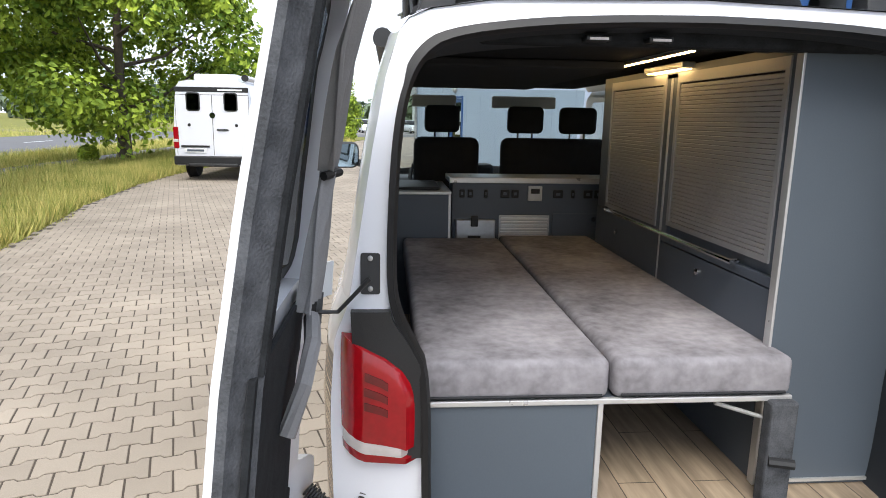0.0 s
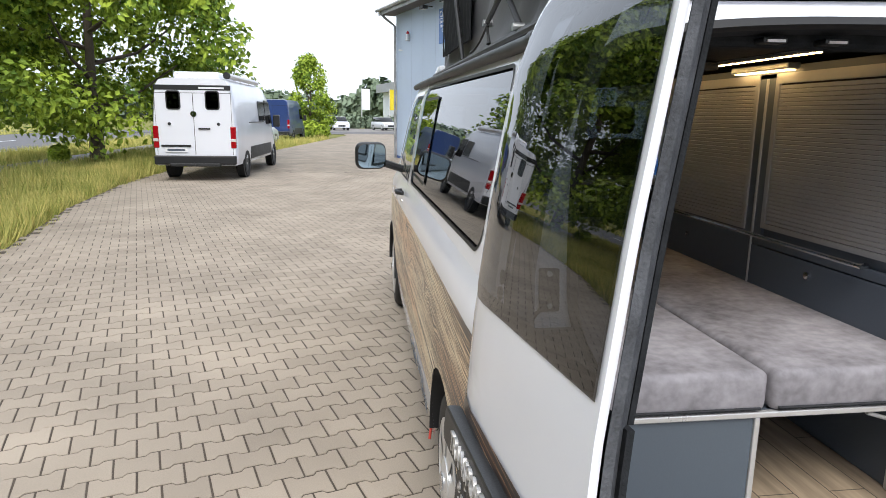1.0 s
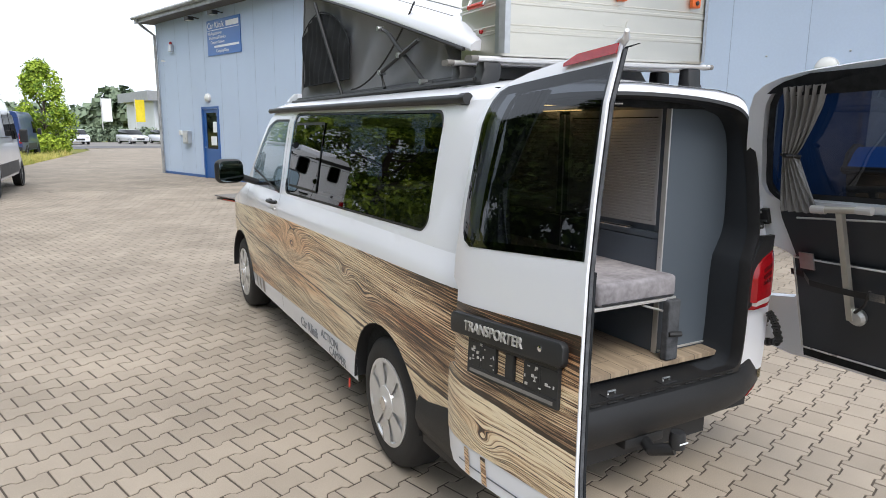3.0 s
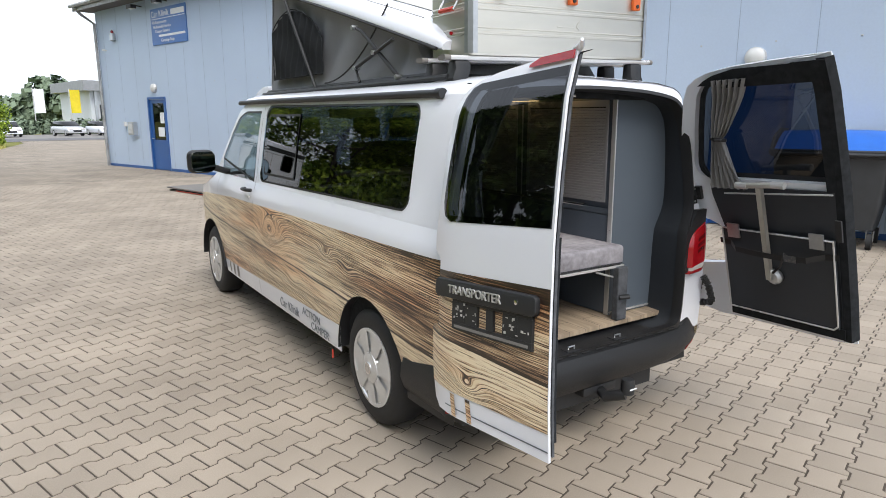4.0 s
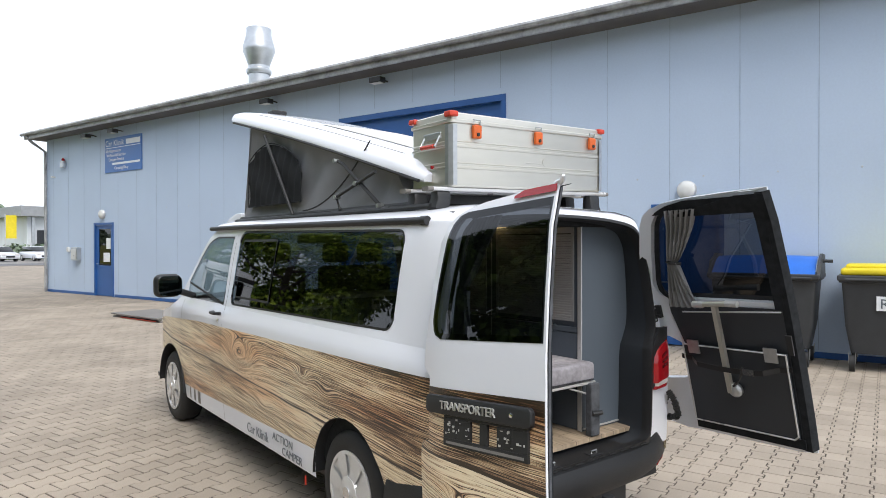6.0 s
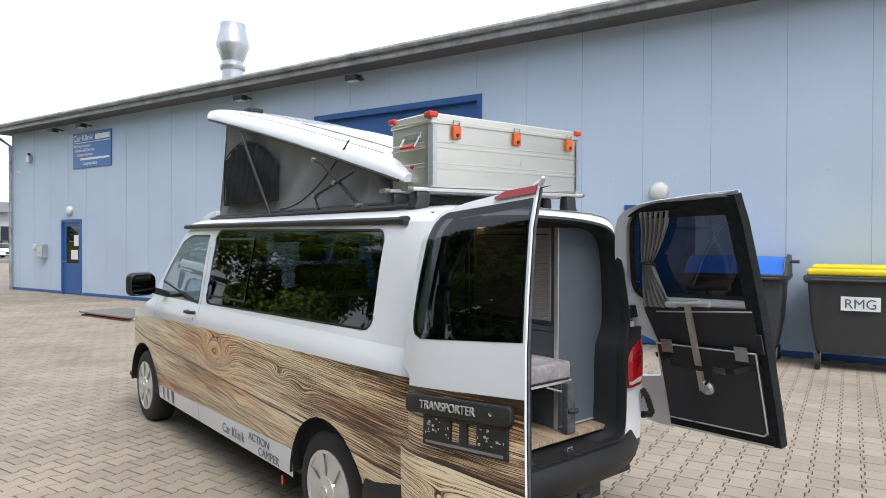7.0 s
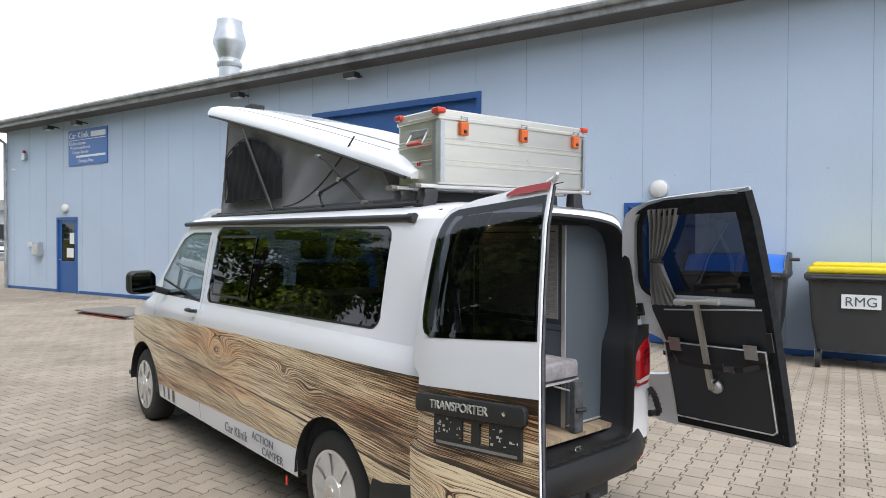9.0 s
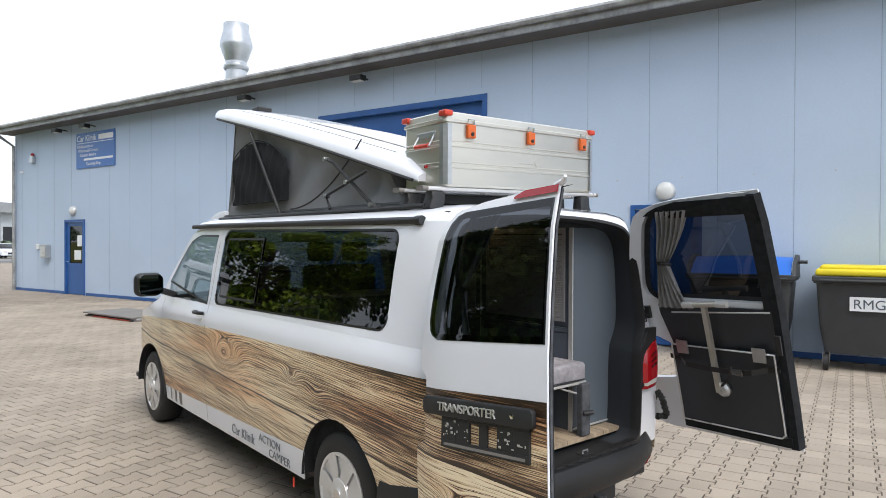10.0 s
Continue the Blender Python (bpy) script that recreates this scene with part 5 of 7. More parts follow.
bedpart("base_board", rbox(-0.665, -0.695, 0.894, 0.30, 1.10, 0.908), ANTHRACITE)
bedpart("front_edging", rbox(-0.665, -0.712, 0.893, 0.305, -0.696, 0.909, 0.003), EDGING, "aluminium edging")
bedpart("end_panel", rbox(-0.665, -0.702, 0.60, -0.222, -0.684, 0.893), SLATE, "slate grey end panel")
bedpart("edge_strip", rbox(-0.221, -0.708, 0.60, -0.206, -0.684, 0.893, 0.003), EDGING)
bedpart("side_panel", rbox(-0.222, -0.683, 0.60, -0.208, 1.10, 0.893), ANTHRACITE)
bedpart("bracket", rod([(0.10, -0.695, 0.885), (0.255, -0.695, 0.835)], 0.006, 6, bm=rod([(0.258, -0.695, 0.89), (0.258, -0.695, 0.825)], 0.008, 6)), EDGING, "folding bed bracket")
legp = bedpart("folding_leg", rbox(0.235, -0.74, 0.60, 0.31, -0.695, 0.90, 0.008), FELT, "black felt-covered folding leg")
part("leg_knob", local(rod([(0.24, -0.74, 0.735), (0.30, -0.76, 0.735)], 0.014, 8), bed_inv), BLACK, legp)


def mattress(x0, x1, y1, label):
    t = thing("mattress", label, "mattress", Matrix.Translation(((x0 + x1) / 2, 0.2, 0.909)), "two grey bed cushions")
    bm = bmesh.new()
    w, y0 = (x1 - x0) / 2, -0.715
    bmesh.ops.create_cube(bm, size=1, matrix=Matrix.Diagonal((x1 - x0, y1 - y0, 0.108, 1)) @ Matrix.Translation((0, 0, 0.5)))
    bmesh.ops.bevel(bm, geom=bm.edges[:], offset=0.022, segments=4, profile=0.5, affect="EDGES")
    bmesh.ops.translate(bm, vec=(0, (y0 + y1) / 2 - 0.2, 0), verts=bm.verts)
    part("cushion", bm, VELVET, t, smooth=True)
    for zz in (0.012,):
        part("piping", rod([(-w + 0.02, y0 - 0.2 - 0.0005, zz), (w - 0.02, y0 - 0.2 - 0.0005, zz)], 0.0035, 6), SEATCLOTH, t)


mattress(-0.69, -0.196, 1.02, "grey velour cushion on the bed, crumpled nap")
mattress(-0.186, 0.30, 1.10, "wider grey velour cushion beside the shutters")

kit = thing("kitchen_cabinet", "anthracite cabinet wall with two grey roller shutters", "cabinet", Matrix.Translation((0.5, 0.15, 0.598)))
kinv = kit.matrix_world.inverted()


def kp(name, bm, material, label="", parent=None):
    return part(name, local(bm, kinv), material, parent or kit, label)


KX = 0.285
kp("carcass", rbox(KX + 0.012, -0.60, 0.60, 0.70, 0.93, 1.815), ANTHRACITE)
kp("face_frame", rbox(KX, -0.60, 1.79, KX + 0.012, 0.92, 1.815, bm=rbox(KX, -0.60, 1.205, KX + 0.012, -0.57, 1.79, bm=rbox(KX, 0.10, 1.205, KX + 0.012, 0.20, 1.79, bm=rbox(KX, 0.80, 1.205, KX + 0.012, 0.92, 1.79, bm=rbox(KX, -0.57, 1.775, KX + 0.012, 0.80, 1.79))))), ANTHRACITE)
for y0, y1, z0, z1 in ((-0.57, 0.10, 1.235, 1.79), (0.20, 0.80, 1.215, 1.79)):
    sh = kp("roller_shutter", rbox(KX + 0.004, y0, z0, KX + 0.009, y1, z1), BLACK, "grey slatted roller shutter")
    n = 34
    for k in range(n):
        za = z0 + 0.02 + (z1 - z0 - 0.06) * k / n
        kp("slat", rbox(KX - 0.003, y0 + 0.022, za, KX + 0.006, y1 - 0.022, za + (z1 - z0 - 0.06) / n * 0.91, 0.002, 1), SHUTTER, "", sh)
    kp("shutter_frame", rbox(KX - 0.006, y0, z0, KX + 0.004, y0 + 0.02, z1, bm=rbox(KX - 0.006, y1 - 0.02, z0, KX + 0.004, y1, z1, bm=rbox(KX - 0.006, y0 + 0.02, z1 - 0.035, KX + 0.004, y1 - 0.02, z1, bm=rbox(KX - 0.006, y0 + 0.02, z0, KX + 0.004, y1 - 0.02, z0 + 0.018)))), SHUTTER, "", sh)
kp("drawer_front", rbox(KX - 0.004, -0.60, 1.17, KX + 0.012, 0.145, 1.20, 0.002), ANTHRACITE)
kp("drawer_front", rbox(KX - 0.004, 0.155, 0.92, KX + 0.012, 0.92, 1.20, 0.002), ANTHRACITE)
kp("drawer_front", rbox(KX - 0.004, -0.60, 0.92, KX + 0.012, 0.145, 1.165, 0.002), ANTHRACITE)
kp("base_panel", rbox(KX - 0.004, -0.60, 0.60, KX + 0.012, 0.92, 0.905, 0.002), ANTHRACITE)
kp("vertical_strip", rbox(KX - 0.006, 0.146, 0.93, KX + 0.0, 0.154, 1.775), EDGING)
kp("handle_rail", rod([(KX - 0.035, -0.44, 1.21), (KX - 0.035, 0.70, 1.21)], 0.008, 8, bm=rod([(KX - 0.035, -0.42, 1.21), (KX, -0.42, 1.21)], 0.007, 8, bm=rod([(KX - 0.035, 0.68, 1.21), (KX, 0.68, 1.21)], 0.007, 8))), CHROME, "chrome handle rail")
for y in (-0.18, 0.62):
    kp("lock_knob", lathe([(0.012, 0), (0.012, 0.008), (0.004, 0.01)], 14, m=Matrix.Translation((KX - 0.004, y, 1.12)) @ pose(0, 0, 0, 0, -90, 0)), CHROME)
kp("side_board", rbox(KX - 0.006, -0.632, 0.60, 0.71, -0.605, 1.815), SLATE, "slate grey wardrobe side")
kp("board_edging", rbox(KX - 0.014, -0.635, 0.60, KX - 0.006, -0.605, 1.82, 0.002), EDGING, "aluminium edging")
kp("foot_strip", rbox(KX, -0.64, 0.618, 0.70, -0.632, 0.610), EDGING)

strip = thing("led_strip", "warm glowing LED strip under the headliner", "lamp", Matrix.Translation((0.145, 0.42, 1.828)))
part("channel", rbox(-0.012, -0.70, -0.002, 0.012, 1.10, 0.010), EDGING, strip)
for k in range(59):
    part("led", rbox(-0.006, -0.69 + 0.03 * k, -0.0055, 0.006, -0.712 + 0.03 * k, -0.002), LEDWARM, strip)
spot = thing("cabinet_lamp", "small warm lamp bar over the shutters", "lamp", Matrix.Translation((0.27, 0.16, 1.80)))
part("housing", rbox(-0.03, -0.17, 0.0, 0.02, 0.17, 0.022, 0.004), STEEL, spot)
part("tube", rbox(-0.022, -0.155, -0.004, 0.012, 0.155, 0.0), TUBEWARM, spot)

# cab partition cupboard
front = thing("front_cupboard", "anthracite cupboard with switches, vent and drawers", "cupboard", Matrix.Translation((0.0, 1.3, 0.598)))
finv = front.matrix_world.inverted()


def fp(name, bm, material, label="", parent=None):
    return part(name, local(bm, finv), material, parent or front, label)


FY = 1.22
fp("carcass", rbox(-0.42, FY, 0.60, 0.58, 1.45, 1.28), ANTHRACITE)
fp("worktop", rbox(-0.44, FY - 0.02, 1.28, 0.58, 1.47, 1.31, 0.003), EDGING, "worktop with pale edge")
vent = fp("vent", rbox(-0.165, FY - 0.006, 0.955, 0.115, FY, 1.105, 0.002), STEEL, "silver slatted vent")
for k in range(7):
    fp("slat", rbox(-0.155, FY - 0.014, 0.965 + 0.019 * k, 0.105, FY - 0.004, 0.978 + 0.019 * k, 0.002), EDGING, "", vent)
cool = fp("cool_box_front", rbox(-0.405, FY - 0.05, 0.95, -0.19, FY - 0.0, 1.085, 0.006), STEEL, "steel cool box front")
fp("clasp", rbox(-0.325, FY - 0.06, 1.05, -0.285, FY - 0.05, 1.11, 0.004), BLACK, "", cool)
fp("name_plate", rbox(-0.34, FY - 0.054, 0.975, -0.27, FY - 0.05, 1.0), BLACK, "", cool)
disp = fp("display", rbox(-0.01, FY - 0.012, 1.185, 0.068, FY, 1.265, 0.004), LAMPWHITE, "white control display")
fp("screen", rbox(0.005, FY - 0.014, 1.225, 0.053, FY - 0.012, 1.252), BLACK, "", disp)
for sx, w in ((-0.16, 0.05), (-0.10, 0.04), (0.13, 0.055), (0.23, 0.02), (0.30, 0.05), (0.36, 0.05), (0.43, 0.05), (-0.385, 0.03), (-0.34, 0.03), (-0.25, 0.02)):
    so = fp("socket", rbox(sx, FY - 0.008, 1.20, sx + w, FY, 1.245, 0.005), BLACK, "black socket")
    fp("socket_face", rbox(sx + w * 0.3, FY - 0.010, 1.215, sx + w * 0.7, FY - 0.008, 1.23), ANTHRACITE, "", so)
for z0, z1 in ((0.98, 1.115), (0.84, 0.965)):
    d = fp("drawer", rbox(0.13, FY - 0.012, z0, 0.57, FY, z1, 0.002), ANTHRACITE)
    fp("knob", lathe([(0.013, 0), (0.013, 0.01), (0.005, 0.012)], 14, m=Matrix.Translation((0.36, FY - 0.012, z1 - 0.028)) @ pose(0, 0, 0, 90, 0, 0)), CHROME, "", d)
side_unit = thing("sink_unit", "anthracite sink unit with aluminium edging", "cupboard", Matrix.Translation((-0.58, 1.2, 0.598)))
sinv = side_unit.matrix_world.inverted()
part("carcass", local(rbox(-0.74, 1.05, 0.60, -0.455, 1.6, 1.235), sinv), ANTHRACITE, side_unit)
part("worktop", local(rbox(-0.745, 1.035, 1.235, -0.445, 1.6, 1.252, 0.003), sinv), EDGING, side_unit)
part("edge_strip", local(rbox(-0.458, 1.043, 0.60, -0.446, 1.05, 1.235), sinv), EDGING, side_unit)
part("hob_cover", local(rbox(-0.72, 1.10, 1.253, -0.50, 1.5, 1.268, 0.005), sinv), BLACK, side_unit, "black glass hob cover")


def cab_seat(x0, x1, heads, label):
    s = thing("cab_seat", label, "seat", Matrix.Translation(((x0 + x1) / 2, 2.05, 0.56)), "seats in the cab")
    inv = s.matrix_world.inverted()
    part("backrest", local(rbox(x0, 2.0, 0.95, x1, 2.14, 1.50, 0.05, 3), inv), SEATCLOTH, s, smooth=True)
    part("seat_base", local(rbox(x0, 2.05, 0.57, x1, 2.6, 0.95, 0.05, 3), inv), SEATCLOTH, s, smooth=True)
    for h0, h1 in heads:
        hd = part("headrest", local(rbox(h0, 2.03, 1.53, h1, 2.12, 1.705, 0.035, 3), inv), SEATCLOTH, s, smooth=True)
        for q in (0.3, 0.7):
            part("headrest_post", local(rod([(h0 + (h1 - h0) * q, 2.075, 1.48), (h0 + (h1 - h0) * q, 2.075, 1.55)], 0.007, 8), inv), CHROME, hd)


cab_seat(-0.60, -0.17, [(-0.53, -0.30)], "black cloth driver seat with headrest")
cab_seat(-0.02, 0.70, [(0.02, 0.26), (0.37, 0.62)], "black cloth double bench with two headrests")
part("dashboard", rbox(XC - 0.76, 2.85, 0.80, XC + 0.64, 3.25, 1.16, 0.06, 3), BLACK, van, smooth=True)
part("centre_console", rbox(-0.20, 2.75, 0.6, 0.05, 2.9, 1.28, 0.03), BLACK, van)
part("steering_wheel", rod([(-0.42 + 0.18 * math.cos(a), 2.72 + 0.06 * math.sin(a), 1.18 + 0.17 * math.sin(a)) for a in span(0, math.tau, 24)], 0.016, 8), BLACK, van)
for vx0, vx1 in ((-0.60, -0.28), (-0.02, 0.45)):
    part("sun_visor", rbox(vx0, 2.50, 1.70, vx1, 2.53, 1.785, 0.012), CREAM, van, "pale grey sun visor")

# ---- on the roof: lifting roof, rack, aluminium case ----
pop = thing("lifting_roof", "raised white lifting roof with grey tent canvas", "roof tent", Matrix.Translation((XC, 0.9, 1.89)))
pinv = pop.matrix_world.inverted()
PW = 0.61


def pp(name, bm, material, label="", parent=None, smooth=False):
    for v in bm.verts:
        v.co.y, v.co.z = 0.06 + 1.05 * v.co.y, 1.90 + 1.04 * (v.co.z - 1.885)
    return part(name, local(bm, pinv), material, parent or pop, label, smooth)


def lid_z(y):
    return 2.095 + (y + 0.15) * 0.262 + 0.02 * math.sin(max(0, min(1, (y + 0.4) / 2.8)) * math.pi)


LIDW = [(-1.0, 0.01), (-0.995, 0.045), (-0.96, 0.078), (-0.86, 0.100), (-0.82, 0.098), (-0.80, 0.104), (-0.5, 0.118), (0, 0.124), (0.5, 0.118), (0.80, 0.104), (0.82, 0.098), (0.86, 0.100), (0.96, 0.078), (0.995, 0.045), (1.0, 0.01)]


def lid_point(u, y, top=True):
    k = max(0.0, (y - 2.05) / 0.33)
    e = max(0.0, (-0.2 - y) / 0.2)
    w = (PW + 0.035) * (1 - 0.10 * k ** 3 - 0.04 * e ** 2)
    h = curve_at(u, LIDW) * (1 - 0.45 * k ** 3 - 0.5 * e ** 3)
    return (XC + u * w, y + 0.05 * (1 - u * u) * max(0, k), lid_z(y) - 0.03 + (h if top else 0))


ly = span(-0.4, 2.05, 18) + span(2.05, 2.38, 6)[1:]
t = sheet([u for u, _ in LIDW], ly, lid_point)
shell = pp("roof_shell", thicken(t, lambda c: Vector((XC + (c.x - XC) * 0.985, c.y * 0.995 + 0.004, min(c.z - 0.008, lid_z(c.y) - 0.028)))), WHITE, "glossy white roof shell", smooth=True)
for sx in (-1, 1):
    pp("lid_trim", rod([(XC + sx * (PW + 0.03), y, lid_z(y) - 0.03) for y in span(-0.38, 2.2, 14)], 0.009, 6), SEAL, "", shell)
    pp("rail_groove", rod([Vector(lid_point(sx * 0.82, y)) + Vector((0, 0, 0.001)) for y in span(-0.1, 1.95, 14)], 0.003, 6), PATH_GREY, "", shell)
pp("roof_panel", sheet(span(-0.55, 0.55, 8), span(0.0, 1.2, 8), lambda u, y: Vector(lid_point(u, y)) + Vector((0, 0, 0.004))), CREAM, "pale panel on the roof shell", shell)
pp("spoiler_tip", rbox(XC - 0.35, 2.05, lid_z(2.05) + 0.09, XC - 0.22, 2.17, lid_z(2.1) + 0.115, 0.01), BLACK, "", shell)
pp("top_brake_lamp", rbox(XC - 0.58, -0.412, 2.066, XC - 0.50, -0.40, 2.082, 0.003), RED, "", shell)


def canvas_y(s, k):
    return (-0.27 + 2.36 * s) * (1 - k) + (-0.12 + 2.06 * s) * k


def canvas(sx):
    def f(s, k):
        y = canvas_y(s, k)
        z0, z1 = 1.885, lid_z(y) - 0.03
        z = z0 + (z1 - z0) * k
        fold = 0.016 * math.sin(s * 46 + 7 * k + 3 * math.sin(s * 9)) * math.sin(k * math.pi) + 0.012 * noise.noise(Vector((y * 4, z * 5, sx)))
        return (XC + sx * (PW - 0.015 + fold + 0.03 * math.sin(k * math.pi) * -1), y, z)
    return sheet(span(0, 1, 90), span(0, 1, 20), f)


tent = pp("tent_side", canvas(-1), CANVAS, "grey tent canvas", smooth=True)
pp("tent_side", canvas(1), CANVAS, "grey tent canvas", smooth=True)
pp("tent_front", sheet(span(-1, 1, 40), span(0, 1, 14), lambda u, k: (XC + u * (PW - 0.015), canvas_y(1, k) + 0.012 * math.sin(u * 40) * math.sin(k * 3.14), 1.885 + (lid_z(canvas_y(1, k)) - 0.03 - 1.885) * k)), CANVAS, smooth=True)
pp("tent_rear", sheet(span(-1, 1, 10), span(0, 1, 3), lambda u, k: (XC + u * (PW - 0.015), canvas_y(0, k), 1.885 + (lid_z(canvas_y(0, k)) - 0.03 - 1.885) * k)), CANVAS)
pp("tent_base", rbox(XC - PW - 0.02, -0.30, 1.872, XC + PW + 0.02, 2.12, 1.905, 0.012), BLACK, "black base frame")
# arched fly-net window with a canvas rim
arc = [(0.98, 1.975)] + [(0.98, 1.975 + 0.15 * k / 4) for k in range(1, 5)] + [(1.45 - 0.47 * math.cos(radians(a)), 2.12 + 0.285 * math.sin(radians(a))) for a in span(8, 160, 14)] + [(1.91, 2.06), (1.915, 1.975)]
net = bands(span(0.985, 1.91, 40), lambda y: 1.975, lambda y: 2.13 + 0.29 * math.sqrt(max(0.0, 1 - ((y - 1.50) / 0.52) ** 2)) * (1.0 if y > 1.5 else 0.8 + 0.2 * (y - 0.98) / 0.52), lambda y, z: (XC - PW - 0.012 - 0.008 * math.sin(y * 55 + z * 18) - 0.006 * math.sin(z * 20 - y * 9), y, z), 12)
win = pp("net_window", net, MESHNET, "dark arched fly-net window", tent, smooth=True)
pp("net_rim", rod([(XC - PW - 0.016, y, z) for y, z in [(0.985, 1.975)] + [(y, 2.135 + 0.295 * math.sqrt(max(0.0, 1 - ((y - 1.50) / 0.52) ** 2)) * (1.0 if y > 1.5 else 0.8 + 0.2 * (y - 0.98) / 0.52)) for y in span(0.985, 1.91, 24)] + [(1.91, 1.975), (0.985, 1.975)]], 0.004, 6), MESHNET, "", win)
pp("seam_piping", rod([(XC - PW - 0.018, 0.10 + 0.85 * s, 1.91 + 0.30 * (1 - s) ** 2 * 1.2) for s in span(0, 1, 12)], 0.005, 6), SEAL, "", tent)
SX = XC - PW - 0.035


def strut(a, b, r=0.010):
    return rod([(SX, *a), (SX, *b)], r, 8)


pp("gas_strut", strut((1.55, 2.49), (1.07, 1.885), 0.012), BLACK, "black lifting strut", smooth=True)
lever = pp("scissor_lever", rod([(SX, 0.45, 2.19), (SX, 0.38, 2.165), (SX, -0.04, 1.89)], 0.011, 8), BLACK, "black scissor lever")
pp("cross_lever", rod([(SX - 0.012, 0.0, 2.085), (SX - 0.012, 0.44, 1.97), (SX - 0.012, 0.395, 1.89)], 0.010, 8), BLACK, "", lever)
for y, z in ((0.45, 2.19), (0.21, 2.035), (0.44, 1.97), (-0.04, 1.895)):
    pp("pivot", rod([(SX - 0.028, y, z), (SX + 0.01, y, z)], 0.013, 10), STEEL, "", lever)
pp("lever_rail", rod([(SX, -0.12, 1.885), (SX, 0.48, 1.885)], 0.008, 6), BLACK, "", lever)
pp("side_rail", rod([(XC - PW - 0.045, y, 1.872) for y in (-0.5, 2.1)], 0.014, 8), BLACK)

rack = thing("roof_rack", "grey roof rack with two aero crossbars", "roof rack", Matrix.Translation((XC, -0.38, 1.86)))
rinv = rack.matrix_world.inverted()
for y in (-0.27, -0.47):
    bar = part("crossbar", local(slab(rounded(-0.035, -0.011, 0.035, 0.011, 0.0105), 1.365, lambda a, b, c: (XC - 0.665 + c, y + a, 1.972 + 0.025 * c + b)), rinv), EDGING, rack, "aluminium aero crossbar", smooth=True)
    for sx in (-1, 1):
        part("end_cap", local(slab(rounded(-0.036, -0.012, 0.036, 0.012, 0.0115), 0.03, lambda a, b, c: (XC + sx * ((0.70 if sx > 0 else 0.665) + c), y + a * (1 - c * 6), (1.972 if sx < 0 else 2.006) + b)), rinv), PATH_GREY, bar)
        part("foot", local(slab([(-0.045, 0), (0.045, 0), (0.035, 0.06), (0.03, 0.095 + 0.03 * (sx > 0)), (-0.03, 0.095 + 0.03 * (sx > 0)), (-0.035, 0.06)], 0.09, lambda a, b, c: (XC + sx * (0.55 + c + 0.02 * (b < 0.02)), y + a, 1.868 + b), bevel=0.012), rinv), BLACK, bar, "black rack foot", smooth=True)

case = thing("aluminium_case", "ribbed aluminium transport case with orange latches", "box", Matrix.Translation((-0.065, -0.365, 1.977)))
cinv = case.matrix_world.inverted()
CX0, CX1, CY0, CY1, CZ0, CZ1 = -0.60, 0.612, -0.515, -0.165, 1.986, 2.372


def cp(name, bm, material, label="", parent=None, smooth=False):
    for v in bm.verts:
        v.co.z += 0.025 * (v.co.x - CX0)
    return part(name, local(bm, cinv), material, parent or case, label, smooth)


prof = [(CZ0, 0.008), (CZ0 + 0.01, 0.0)]
for zr in (0.105, 0.215):
    prof += [(CZ0 + zr - 0.012, 0.0), (CZ0 + zr - 0.008, -0.005), (CZ0 + zr + 0.0, -0.005), (CZ0 + zr + 0.004, 0.0), (CZ0 + zr + 0.016, 0.0), (CZ0 + zr + 0.020, -0.004), (CZ0 + zr + 0.024, 0.0)]
prof += [(CZ0 + 0.33, 0.0)]


def ring_at(z, d):
    return [(x, y, z) for x, y in rounded(CX0 + d, CY0 + d, CX1 - d, CY1 - d, 0.03, 5)]


body = bridge([ring_at(z, d) for z, d in prof])
body.faces.new([v for v in body.verts if abs(v.co.z - CZ0) < 1e-5])
cp("case_body", body, ALU, "", smooth=True)
for x in (CX0, CX1):
    q = 1 if x == CX0 else -1
    strip_pts = [(x + q * 0.045, CY0), (x + q * 0.02, CY0 + 0.002), (x + q * 0.002, CY0 + 0.02), (x, CY0 + 0.045)]
    cp("corner_strip", sheet(range(4), (CZ0 + 0.01, CZ0 + 0.32), lambda k, z: (strip_pts[k][0] - q * 0.007, strip_pts[k][1] - 0.007, z)), STEEL, "bright pressed corner strip", smooth=True)
lid = cp("case_lid", bridge([ring_at(CZ0 + 0.328, -0.004), ring_at(CZ0 + 0.332, -0.008), ring_at(CZ0 + 0.345, -0.008), ring_at(CZ0 + 0.35, 0.0), ring_at(CZ0 + 0.378, 0.002), ring_at(CZ1, 0.012), ring_at(CZ1 + 0.002, 0.18)]), ALU, "aluminium lid", smooth=True)
for x in (CX0 + 0.167, 0.029, CX1 - 0.114):
    la = cp("latch", rbox(x - 0.028, CY0 - 0.022, CZ0 + 0.255, x + 0.028, CY0, CZ0 + 0.325, 0.006), ORANGE, "orange latch")
    cp("latch_loop", rod([(x - 0.022, CY0 - 0.012, CZ0 + 0.31), (x - 0.022, CY0 - 0.014, CZ0 + 0.352), (x + 0.022, CY0 - 0.014, CZ0 + 0.352), (x + 0.022, CY0 - 0.012, CZ0 + 0.31)], 0.004, 6), STEEL, "", la)
    cp("latch_lock", lathe([(0.010, 0), (0.010, 0.006), (0.003, 0.007)], 12, m=Matrix.Translation((x, CY0 - 0.022, CZ0 + 0.275)) @ pose(0, 0, 0, 90, 0, 0)), BLACK, "", la)
